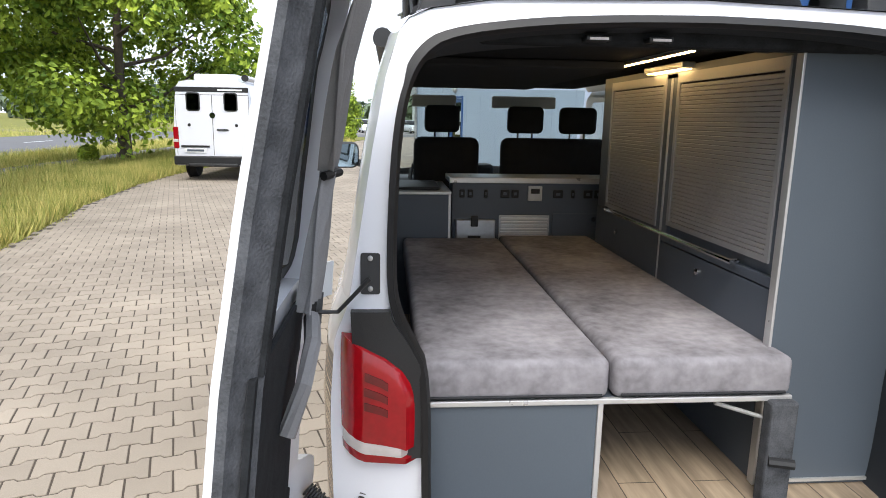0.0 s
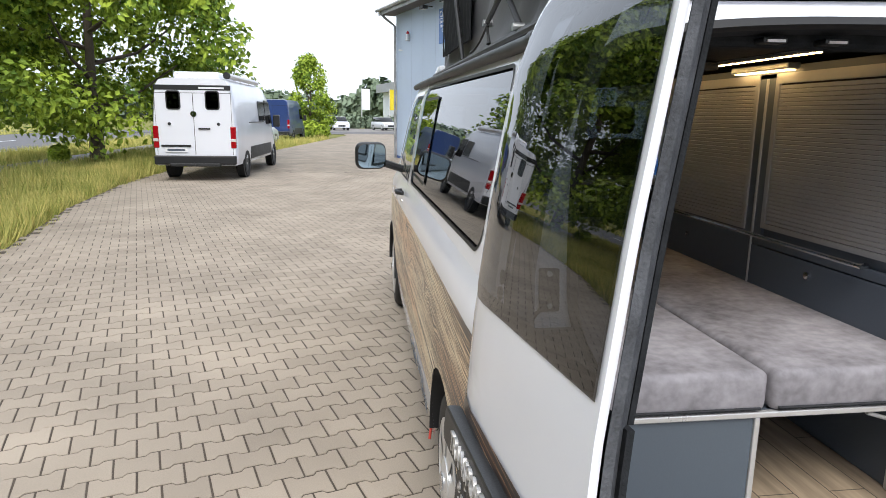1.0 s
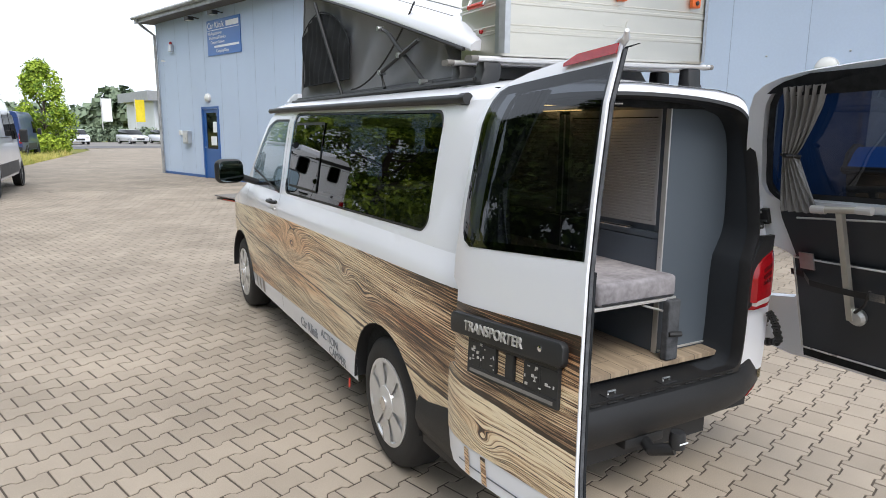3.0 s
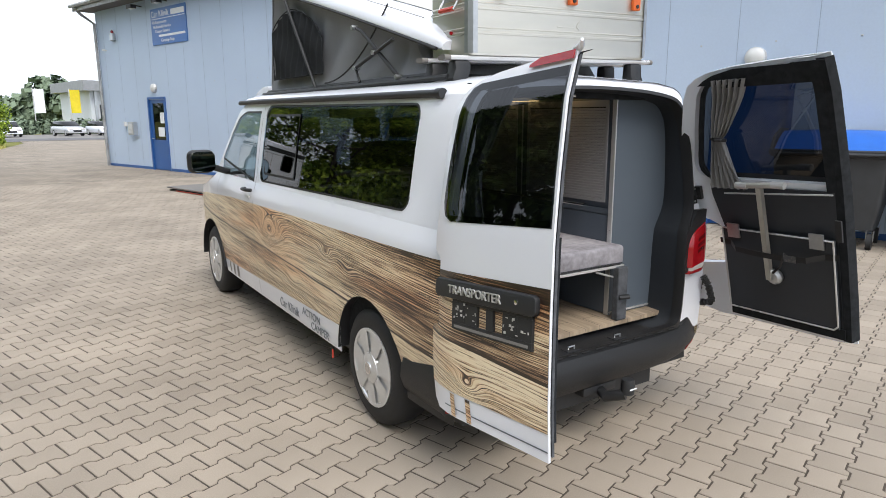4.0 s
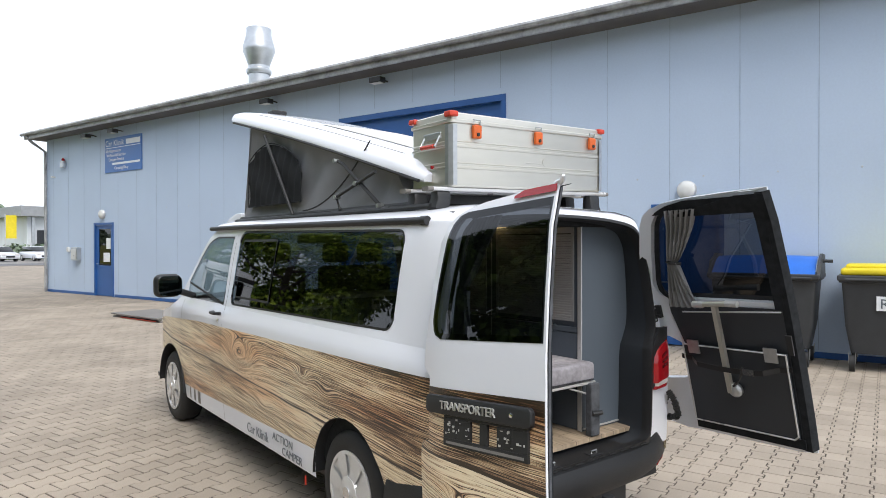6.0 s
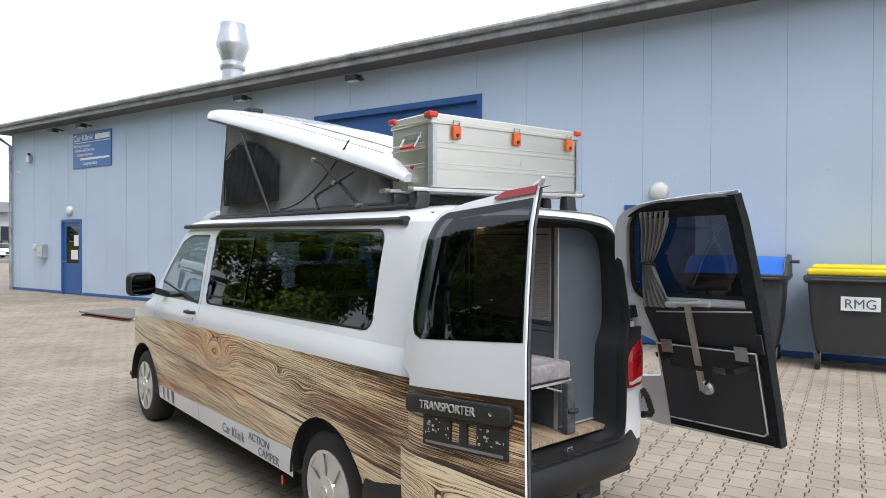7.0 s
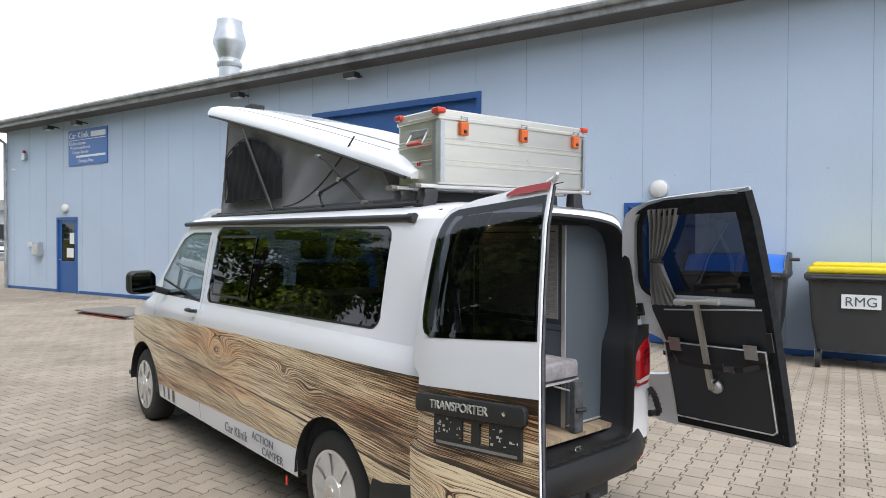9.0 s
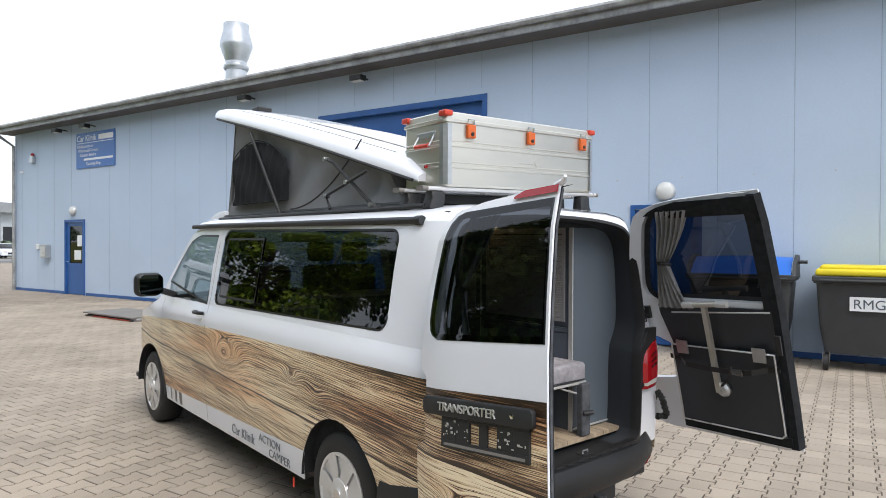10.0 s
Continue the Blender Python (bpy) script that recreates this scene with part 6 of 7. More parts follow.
for x, y in ((CX0, CY0), (CX1, CY0), (CX0, CY1), (CX1, CY1)):
    sx, sy = (1 if x == CX0 else -1), (1 if y == CY0 else -1)
    cp("corner_cap", rbox(x - 0.012 * sx, y - 0.012 * sy, CZ0 + 0.36, x + 0.045 * sx, y + 0.045 * sy, CZ1 + 0.004, 0.008), REDPLASTIC, "red stacking corner", lid)
hd = cp("case_handle", rod([(CX0 - 0.005, -0.43, CZ0 + 0.27), (CX0 - 0.035, -0.43, CZ0 + 0.215), (CX0 - 0.035, -0.30, CZ0 + 0.215), (CX0 - 0.005, -0.30, CZ0 + 0.27)], 0.006, 8), STEEL, "steel carry handle")
cp("grip", rod([(CX0 - 0.035, -0.42, CZ0 + 0.215), (CX0 - 0.035, -0.31, CZ0 + 0.215)], 0.011, 8), REDPLASTIC, "red grip", hd)
cp("handle_plate", rbox(CX0 - 0.008, -0.44, CZ0 + 0.255, CX0, -0.29, CZ0 + 0.29, 0.003), STEEL, "", hd)
cp("embossed_mark", rbox(-0.06, CY0 - 0.003, CZ0 + 0.145, 0.055, CY0, CZ0 + 0.150, 0.001), ALU)
cp("embossed_mark", slab([(0.07, CZ0 + 0.15), (0.09, CZ0 + 0.135), (0.11, CZ0 + 0.15), (0.105, CZ0 + 0.17), (0.09, CZ0 + 0.182), (0.075, CZ0 + 0.17)], 0.003, lambda a, b, c: (a, CY0 - c, b)), ALU)

# ---- trees along the road ----
def tree(name, label, m, height, spread, trunk_h, trunk_r, leaves, seed, leaf=0.16, cone=0.0, low=0.0, foliage=LEAF):
    rnd = random.Random(seed)
    t = thing(name, label, "tree", m)
    bm = rod([(0, 0, -0.1), (0.03, 0.02, trunk_h * 0.6), (0, 0.05, trunk_h), (0.1, 0, trunk_h + (height - trunk_h) * 0.5), (0.05, 0.1, height * 0.9)], trunk_r, 10, r1=trunk_r * 0.25)
    tips = []
    for k in range(14):
        a = math.tau * k * 0.381
        h = trunk_h + (height - trunk_h) * (k + 0.5) / 15
        reach = spread * (1 - cone * (h - trunk_h) / (height - trunk_h)) * rnd.uniform(0.55, 0.85) * math.sqrt(max(0.05, 1 - ((h - trunk_h) / (height - trunk_h) * 2 - 0.75) ** 2 / 1.9))
        tip = (reach * math.cos(a), reach * math.sin(a), h + reach * 0.35)
        rod([(0, 0.03, h - 0.5), (tip[0] * 0.5, tip[1] * 0.5, h), tip], trunk_r * 0.34, 6, bm=bm, r1=0.02)
    part("trunk", bm, BARK, t, smooth=True)
    clumps = []
    for k in range(90):
        u = rnd.random()
        h = low + (height - low) * u
        r = spread * (1 - cone * u) * math.sqrt(max(0.03, 1 - (2 * u - 0.85) ** 2 / 1.35))
        a, q = rnd.uniform(0, math.tau), math.sqrt(rnd.uniform(0.12, 1.0))
        clumps.append((Vector((r * q * math.cos(a), r * q * math.sin(a), h)), spread * rnd.uniform(0.13, 0.27)))
    vs, fs = [], []
    for k in range(leaves):
        c, s = clumps[rnd.randrange(len(clumps))]
        d = Vector((rnd.gauss(0, 1), rnd.gauss(0, 1), rnd.gauss(0, 0.75))).normalized() * s * rnd.uniform(0.55, 1.12)
        p = c + d
        up = (d.normalized() + Vector((rnd.gauss(0, 0.6), rnd.gauss(0, 0.6), 0.55 + rnd.gauss(0, 0.5)))).normalized()
        a = up.orthogonal().normalized()
        a.rotate(Matrix.Rotation(rnd.uniform(0, math.tau), 3, up))
        b = up.cross(a)
        w = leaf * rnd.uniform(0.6, 1.2)
        i = len(vs)
        vs += [p - a * w * 0.5, p - b * w * 0.36 + up * w * 0.08, p + a * w * 0.55 - up * w * 0.12, p + b * w * 0.36 + up * w * 0.08]
        fs.append((i, i + 1, i + 2, i + 3))
    me = bpy.data.meshes.new("crown")
    me.from_pydata([tuple(v) for v in vs], [], fs)
    me.materials.append(foliage)
    crown = new("crown", me)
    crown.parent = t
    return t


tree("roadside_tree", "broad green lime tree on the grass verge", Matrix.Translation((-9.9, 21.2, 0)), 9.2, 5.2, 2.0, 0.26, 46000, 3, 0.23, 0.2, 1.45)
# Out of view, mirrored in the van glass; shade is painted into their leaves.
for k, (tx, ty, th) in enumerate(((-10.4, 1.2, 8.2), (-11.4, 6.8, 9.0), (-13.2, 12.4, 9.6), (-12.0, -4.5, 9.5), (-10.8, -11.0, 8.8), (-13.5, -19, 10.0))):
    tree("roadside_tree", "tall roadside tree for window reflections, shade put into its leaf colour", Matrix.Translation((tx, ty, 0)), th + 1.2, 4.0, 1.8, 0.26, 20000, 20 + k, 0.27, 0.35, 1.0, SHADELEAF)
tree("yard_tree", "green conical tree at the end of the parking row", Matrix.Translation((-4.6, 47, 0)), 5.6, 2.1, 1.0, 0.14, 9000, 8, 0.2, 0.6, 0.5)

# ---- wheeled bins at the wall ----
def wheeled_bin(y0, y1, lid_mat, label, dome, board):
    b = thing("wheeled_bin", label, "bin", B @ Matrix.Translation((-0.95, (y0 + y1) / 2, 0)) @ Matrix.Diagonal((1, 1, 1.06, 1)), "large wheeled bins at the wall")
    w = (y1 - y0) / 2
    tub = bridge([[(0.40 + k * x, s * 1.0, z) for x, s in ((-1, -ww), (1, -ww), (1, ww), (-1, ww))] for k, ww, z in ((0.30, w - 0.10, 0.22), (0.36, w - 0.04, 0.55), (0.42, w, 1.10), (0.45, w + 0.03, 1.11), (0.45, w + 0.03, 1.19), (0.42, w, 1.20))])
    tub.faces.new([v for v in tub.verts if abs(v.co.z - 0.22) < 1e-4])
    bmesh.ops.bevel(tub, geom=[e for e in tub.edges if abs(e.verts[0].co.z - e.verts[1].co.z) > 0.2], offset=0.05, segments=3, profile=0.5, affect="EDGES")
    part("tub", tub, BINGREY, b, smooth=True)
    part("rim", rbox(-0.07, -w - 0.05, 1.13, 0.86, w + 0.05, 1.20, 0.015), BINGREY, b)
    if dome:
        part("lid", sheet(span(-1, 1, 8), span(0, 1, 10), lambda u, k: (-0.02 + 0.84 * k, u * w * 0.98, 1.20 + 0.24 * math.sin(min(1, k * 1.25) * math.pi * 0.62) * (1 - 0.08 * u * u))), lid_mat, b, "blue domed lid", smooth=True)
        for s in (-1, 1):
            part("lid_side", slab([(-0.02, 1.19), (0.85, 1.19), (0.80, 1.44), (0.45, 1.46), (0.1, 1.36)], 0.04, lambda a, c, d: (a, s * (w + 0.005) + s * d, c)), BINGREY, b)
        part("trunnion", rod([(0.5, -w - 0.16, 1.36), (0.5, -w, 1.36)], 0.022, 8), BINGREY, b)
    else:
        lid = part("lid", rbox(-0.05, -w - 0.01, 1.20, 0.82, w + 0.01, 1.29, 0.035, 3), lid_mat, b, "yellow lid slightly raised", smooth=True)
        part("lid_ridge", rbox(0.06, -w + 0.04, 1.27, 0.76, w - 0.04, 1.335, 0.03, 3), lid_mat, lid, smooth=True)
    part("grip", rod([(-0.10, -w + 0.05, 1.15), (-0.10, w - 0.05, 1.15)], 0.018, 8), BINGREY, b)
    for x, y in ((0.05, -w + 0.12), (0.05, w - 0.12), (0.68, -w + 0.12), (0.68, w - 0.12)):
        c = part("castor", rod([(x, y - 0.03, 0.10), (x, y + 0.03, 0.10)], 0.10, 18), RUBBER, b, "castor wheel", smooth=True)
        part("castor_fork", slab([(-0.03, 0.10), (0.03, 0.10), (0.07, 0.23), (-0.05, 0.23)], 0.006, lambda a, h, d: (x + a, y + 0.036 + d, h), bm=slab([(-0.03, 0.10), (0.03, 0.10), (0.07, 0.23), (-0.05, 0.23)], 0.006, lambda a, h, d: (x + a, y - 0.042 + d, h))), STEEL, c)
    if board:
        pl = part("name_board", rbox(-0.030, -0.15, 0.775, -0.024, 0.29, 0.95), SIGNWHITE, b, "white board with dark letters")
        lettering("board_text", "RMG", 0.165, ANTHRACITE, pl, Matrix(((0, 0, -1, -0.033), (-1, 0, 0, 0.255), (0, 1, 0, 0.805), (0, 0, 0, 1))), 0.002, squeeze=1.05)
    return b


wheeled_bin(-1.47, -0.12, LIDYELLOW, "dark wheeled bin with a yellow lid by the wall", False, True)
wheeled_bin(0.17, 1.51, LIDBLUE, "dark wheeled bin with a blue domed lid", True, False)
board = thing("timber_board", "upright yellowish timber board against the wall", "board", Matrix.Translation((4.5, 2.3, 0)) @ pose(0, 0, 0, 0, 0, 17))
part("upright", rbox(0, 0, 0, 0.10, 0.06, 2.02, 0.004), mat("raw_spruce", (0.45, 0.30, 0.14), 0.7, vary=0.15, scale=4, stretch=(6, 6, 1)), board)

pad = thing("folded_awning", "flat grey folded panels lying on the paving", "panels", pose(1.3, 12.75, 0, 0, 0, 15))
for k, (z, dx) in enumerate(((0.0, 0.0), (0.035, 0.06), (0.07, -0.05))):
    part("panel", rbox(-0.55 + dx, -1.05, z, 0.5 + dx, 1.0, z + 0.03, 0.006), (PATH_GREY, EDGING, PATH_GREY)[k], pad)
part("red_edge", rbox(-0.57, -0.9, 0.01, -0.555, 0.6, 0.03), REDPLASTIC, pad)


# ---- parked vehicles ----
def car_wheel(parent, x, y, r, w, side):
    m = Matrix.Translation((x, y, r)) @ pose(0, 0, 0, 0, 90 * side, 0)
    t = part("wheel", lathe([(r * 0.62, -w / 2), (r * 0.93, -w / 2), (r, -w / 3), (r, w / 3), (r * 0.93, w / 2), (r * 0.62, w / 2), (r * 0.6, w / 4)], 28, m=m), RUBBER, parent, smooth=True)
    part("rim", lathe([(r * 0.61, w * 0.2), (r * 0.6, w * 0.38), (r * 0.25, w * 0.3), (r * 0.1, w * 0.42), (0.01, w * 0.42)], 20, m=m), SILVER, t, smooth=True)


def panel_van(m, label, paint, length, width, height, extras):
    v = thing("parked_van", label, "van", m)
    hw = width / 2
    prof = [(0.38, 0.96), (0.55, 0.99), (1.0, 1.0), (1.35, 0.99), (height - 0.45, 0.93), (height - 0.15, 0.88), (height - 0.04, 0.80), (height, 0.60)]

    def k_of(y):
        return 1 - 0.035 * max(0, (0.12 - y) / 0.12) ** 2 - 0.12 * max(0, (y - length + 1.4) / 1.4) ** 2

    def top_of(y):
        return curve_at(y, [(0, height - 0.02), (0.2, height), (length - 2.0, height), (length - 1.35, height - 0.25), (length - 0.85, 1.45), (length - 0.1, 1.05), (length, 0.85)])
    loop = [(-w * hw, z) for z, w in prof] + [(w * hw, z) for z, w in reversed(prof)]
    ys = [0, 0.03, 0.08, 0.2] + span(0.6, length - 2.0, 5) + span(length - 1.9, length, 9)
    body = bmesh.new()
    rings = [[body.verts.new((x * k_of(y), y, 0.38 + (z - 0.38) * (top_of(y) - 0.38) / (height - 0.38))) for x, z in loop] for y in ys]
    n = len(loop)
    for a, b in zip(rings, rings[1:]):
        for i in range(n):
            body.faces.new((a[i], a[(i + 1) % n], b[(i + 1) % n], b[i]))
    body.faces.new(rings[0])
    body.faces.new(rings[-1])
    bmesh.ops.recalc_face_normals(body, faces=body.faces)
    part("body", body, paint, v, smooth=True)
    for y in (1.15, length - 1.0):
        for s in (-1, 1):
            car_wheel(v, s * (hw - 0.12), y, 0.36, 0.24, s)
            part("wheel_arch", lathe([(0.44, -0.01), (0.44, 0.012), (0.30, 0.014)], 28, m=Matrix.Translation((s * (hw * 0.985 - 0.02), y, 0.40)) @ pose(0, 0, 0, 0, 90 * s, 0)), BLACK, v)
    part("rear_bumper", rbox(-hw * 0.97, -0.10, 0.40, hw * 0.97, 0.06, 0.62, 0.03), BUMPER, v)
    part("bumper_step", rbox(-hw * 0.6, -0.13, 0.36, hw * 0.6, 0.0, 0.44, 0.02), BLACK, v)
    for s in (-1, 1):
        t = part("tail_lamp", rbox(s * hw * 0.98, -0.02, 0.80, s * (hw * 0.98 - 0.13), 0.10, 1.33, 0.02), RED, v)
        part("lens", rbox(s * hw * 0.985, -0.025, 0.96, s * (hw * 0.98 - 0.12), 0.05, 1.03, 0.005), LAMPCLEAR, t)
        part("side_band", rbox(s * hw * 0.985, 1.65, 0.45, s * (hw * 0.985 + 0.015), length - 1.5, 0.78, 0.006), BUMPER, v)
        part("cab_window", slab([(length - 2.3, 1.35), (length - 1.25, 1.35), (length - 1.55, 2.0), (length - 2.3, 2.05)], 0.012, lambda a, b, c: (s * (hw * (0.995 - 0.055 * (b - 1.35) / 0.7) * k_of(a) + c), a, b)), TINT, v)
        mr = part("mirror", rbox(s * (hw + 0.05), length - 1.35, 1.25, s * (hw + 0.25), length - 1.2, 1.62, 0.03), BLACK, v)
    part("centre_gap", rbox(-0.006, -0.003, 0.64, 0.006, 0.004, height - 0.36), SEAL, v)
    part("door_line", rbox(-hw * 0.9, -0.003, height - 0.37, hw * 0.9, 0.004, height - 0.36), SEAL, v)
    for s in (-1, 1):
        part("door_line", rbox(s * hw * 0.90, -0.002, 0.64, s * (hw * 0.90 - 0.008), 0.004, height - 0.36), SEAL, v)
    if extras:
        for s in (-1, 1):
            wdw = part("rear_window", slab(rounded(s * 0.46 - 0.17, 1.72, s * 0.46 + 0.17, 2.17, 0.07), 0.02, lambda a, b, c: (a, -0.012 + c, b)), BLACK, v, "dark rear window")
            part("pane", slab(rounded(s * 0.46 - 0.14, 1.75, s * 0.46 + 0.14, 2.14, 0.05), 0.004, lambda a, b, c: (a, -0.018 + c, b)), TINT, wdw)
            part("round_lock", lathe([(0.04, 0), (0.035, 0.012), (0.01, 0.014)], 16, m=Matrix.Translation((s * 0.58, -0.002, 1.38)) @ pose(0, 0, 0, 90, 0, 0)), BLACK, v)
        part("stripe", rbox(-hw * 0.90, -0.005, height - 0.30, hw * 0.90, 0.02, height - 0.18, 0.004), BLACK, v, "black stripe across the rear")
        part("stripe_bar", rbox(0.15, -0.007, height - 0.265, 0.75, -0.004, height - 0.225), SIGNWHITE, v)
        part("badge", lathe([(0.075, 0), (0.07, 0.015), (0.02, 0.016)], 20, m=Matrix.Translation((0.0, -0.002, 1.62)) @ pose(0, 0, 0, 90, 0, 0)), CHROME, v)
        part("handle", rbox(0.10, -0.03, 1.25, 0.38, 0.0, 1.29, 0.008), BLACK, v)
        pl = part("number_plate", rbox(-0.72, -0.025, 0.70, -0.18, -0.004, 0.81, 0.004), SIGNWHITE, v)
        part("plate_bar", rbox(-0.66, -0.028, 0.73, -0.24, -0.025, 0.78), ANTHRACITE, pl)
        part("plate_lamp_strip", rbox(-0.80, -0.03, 0.83, -0.10, 0.0, 0.88, 0.006), BLACK, v)
        part("roof_hood", rbox(-hw * 0.55, 0.4, height - 0.02, hw * 0.55, 2.4, height + 0.16, 0.06, 3), paint, v, "white roof hood")
        part("awning", rod([(hw * 0.82, 0.1, height + 0.05), (hw * 0.82, length - 2.6, height + 0.05)], 0.07, 10), EDGING, v, "rolled awning on the roof edge")
        part("awning_cap", rod([(hw * 0.82, 0.03, height + 0.05), (hw * 0.82, 0.10, height + 0.05)], 0.085, 10), BLACK, v)
        part("roof_rail", rod([(-hw * 0.4, 0.15, height + 0.1), (hw * 0.4, 0.15, height + 0.1)], 0.015, 6), EDGING, v)
        part("side_window", slab(rounded(3.0, 1.45, 3.9, 2.0, 0.06), 0.012, lambda a, b, c: (hw * (0.99 - 0.06 * (b - 1.35) / 0.8) + c, a, b)), TINT, v)
        part("door_rail", rod([(hw * 1.0, 1.6, 1.42), (hw * 1.0, 3.6, 1.42)], 0.012, 6), SEAL, v)
        part("tow_ball", rod([(0.0, -0.05, 0.38), (0.0, -0.2, 0.42)], 0.03, 8), BLACK, v)
    return v


panel_van(pose(-5.12, 14.5, 0, 0, 0, -2.5), "white high-roof camper van parked along the verge", WHITE, 6.3, 2.0, 2.48, True)
panel_van(pose(-6.3, 39.5, 0, 0, 0, -6), "dark blue van parked further along the verge", VANBLUE, 5.6, 2.0, 2.55, False)


def hatchback(m, label, paint, length=4.2, width=1.75, height=1.48):
    c = thing("parked_car", label, "car", m, "cars parked across the road")
    hw = width / 2
    low = [(-length / 2, 0.55), (-length / 2 + 0.1, 0.85), (-length / 2 + 0.25, 0.95), (length / 2 - 1.1, 0.98), (length / 2 - 0.15, 0.78), (length / 2, 0.55)]
    part("body", slab([(-length / 2, 0.28)] + low + [(length / 2, 0.28)], width, lambda a, b, d: (a, d - hw, b), bevel=0.05), paint, c, smooth=True)
    part("cabin", slab([(-length / 2 + 0.25, 0.95), (-length / 2 + 0.55, height - 0.04), (-0.9, height), (0.25, height - 0.04), (length / 2 - 1.0, 0.97)], width - 0.22, lambda a, b, d: (a, d - hw + 0.11, b), bevel=0.04), TINT, c, smooth=True)
    part("roof", rbox(-length / 2 + 0.6, -hw + 0.16, height - 0.03, 0.2, hw - 0.16, height + 0.015, 0.02), paint, c)
    for x in (-length / 2 + 0.75, length / 2 - 0.75):
        for s in (-1, 1):
            t = part("wheel", rod([(x, s * (hw - 0.2), 0.31), (x, s * hw, 0.31)], 0.31, 20), RUBBER, c, smooth=True)
            part("rim", rod([(x, s * (hw - 0.05), 0.31), (x, s * (hw + 0.008), 0.31)], 0.2, 16), SILVER, t)
    for s in (-1, 1):
        part("headlight", rbox(length / 2 - 0.12, s * (hw - 0.45), 0.62, length / 2 + 0.01, s * (hw - 0.1), 0.76, 0.02), LAMPCLEAR, c)
    part("grille", rbox(length / 2 - 0.05, -0.4, 0.4, length / 2 + 0.012, 0.4, 0.6, 0.01), BLACK, c)
    return c


hatchback(pose(-6.6, 33.5, 0, 0, 0, 84), "small white car parked between the vans", WHITE, 4.0)
hatchback(pose(-3.2, 74, 0, 0, 0, -80), "white hatchback parked facing the yard", WHITE)
hatchback(pose(2.0, 75, 0, 0, 0, -70), "silver hatchback parked beside a white panel", SILVER)
hatchback(pose(5.2, 76, 0, 0, 0, -75), "white estate car parked by the fence", WHITE, 4.5)

# ---- across the road: showroom, flags, woods ----
tagged(part("far_road", rbox(-60, 57.5, -0.05, 70, 66, -0.02), ASPHALT), "grey access road across the yard's end", "road", kind="structure")
tagged(part("far_kerb", rbox(-2.4, 57.3, -0.05, 40, 57.5, 0.05, 0.01), PATH_GREY), "pale concrete kerb", "kerb", kind="structure")
tagged(part("car_park", rbox(-20, 66, -0.05, 60, 84, -0.018), PATH_GREY), "pale grey car park", "car park", kind="structure")
show = thing("showroom", "low white showroom with grey fascia across the road", "building", pose(11.2, 88, 0, 0, 0, 12), kind="structure")
part("wall", rbox(-6, 0, 0, 26, 12, 5.0), mat("pale_cladding", (0.62, 0.65, 0.68), 0.6, vary=0.05, scale=0.5), show)
part("roof", slab([(-7, 5.0), (27, 5.0), (27, 5.6), (-7, 6.2)], 13.5, lambda a, b, c: (a, c - 1.2, b)), ROOFMETAL, show)
for k in range(7):
    part("window", rbox(-5 + 4.3 * k, -0.06, 0.7, -1.6 + 4.3 * k, 0.02, 3.4), TINT, show)
    part("pillar", rbox(-5.6 + 4.3 * k, -0.35, 0, -5.3 + 4.3 * k, -0.05, 5.0), STEEL, show)
for k, (fx, mt) in enumerate(((-0.5, SIGNWHITE), (3.2, LIDYELLOW), (6.0, SIGNWHITE))):
    fl = thing("flag", ("white", "yellow", "white")[k] + " banner flag on a tall pole", "flag", pose(fx, 86 + k, 0), "banner flags")
    part("pole", rod([(0, 0, 0), (0, 0, 5.2)], 0.06, 8), EDGING, fl)
    part("banner", sheet(span(0.06, 1.1, 8), span(2.4, 5.1, 8), lambda x, z: (x, 0.10 * math.sin(x * 5 + z), z)), mt, fl, smooth=True)
gate_f = thing("mesh_fence", "grey mesh fence along the car park", "fence", pose(8, 58.5, 0))
for k in range(12):
    part("post", rod([(0.0 + 1.2 * k, 0, 0), (1.2 * k, 0, 1.9)], 0.03, 6), STEEL, gate_f)
for k in range(9):
    part("rail", rod([(0, 0, 0.2 + 0.2 * k), (13.2, 0, 0.2 + 0.2 * k)], 0.012, 5), STEEL, gate_f)


def clump_mass(name, label, boxes, count, size, material, seed, category="trees"):
    rnd = random.Random(seed)
    vs, fs = [], []
    for k in range(count):
        cx, cy, cz, rx, ry, rz = boxes[rnd.randrange(len(boxes))]
        d = Vector((rnd.gauss(0, 1), rnd.gauss(0, 1), rnd.gauss(0, 1))).normalized() * rnd.uniform(0.6, 1.05)
        p = Vector((cx + d.x * rx, cy + d.y * ry, max(0.02, cz + d.z * rz)))
        up = (d + Vector((rnd.gauss(0, 0.5), rnd.gauss(0, 0.5), rnd.gauss(0, 0.5) + 0.4))).normalized()
        a = up.orthogonal().normalized()
        b = up.cross(a)
        w = size * rnd.uniform(0.5, 1.2)
        i = len(vs)
        vs += [tuple(p - a * w), tuple(p - b * w * 0.8), tuple(p + a * w), tuple(p + b * w * 0.8)]
        fs.append((i, i + 1, i + 2, i + 3))
    me = bpy.data.meshes.new(name)
    me.from_pydata(vs, [], fs)
    me.materials.append(material)
    return tagged(new(name, me), label, category, kind="stuff")


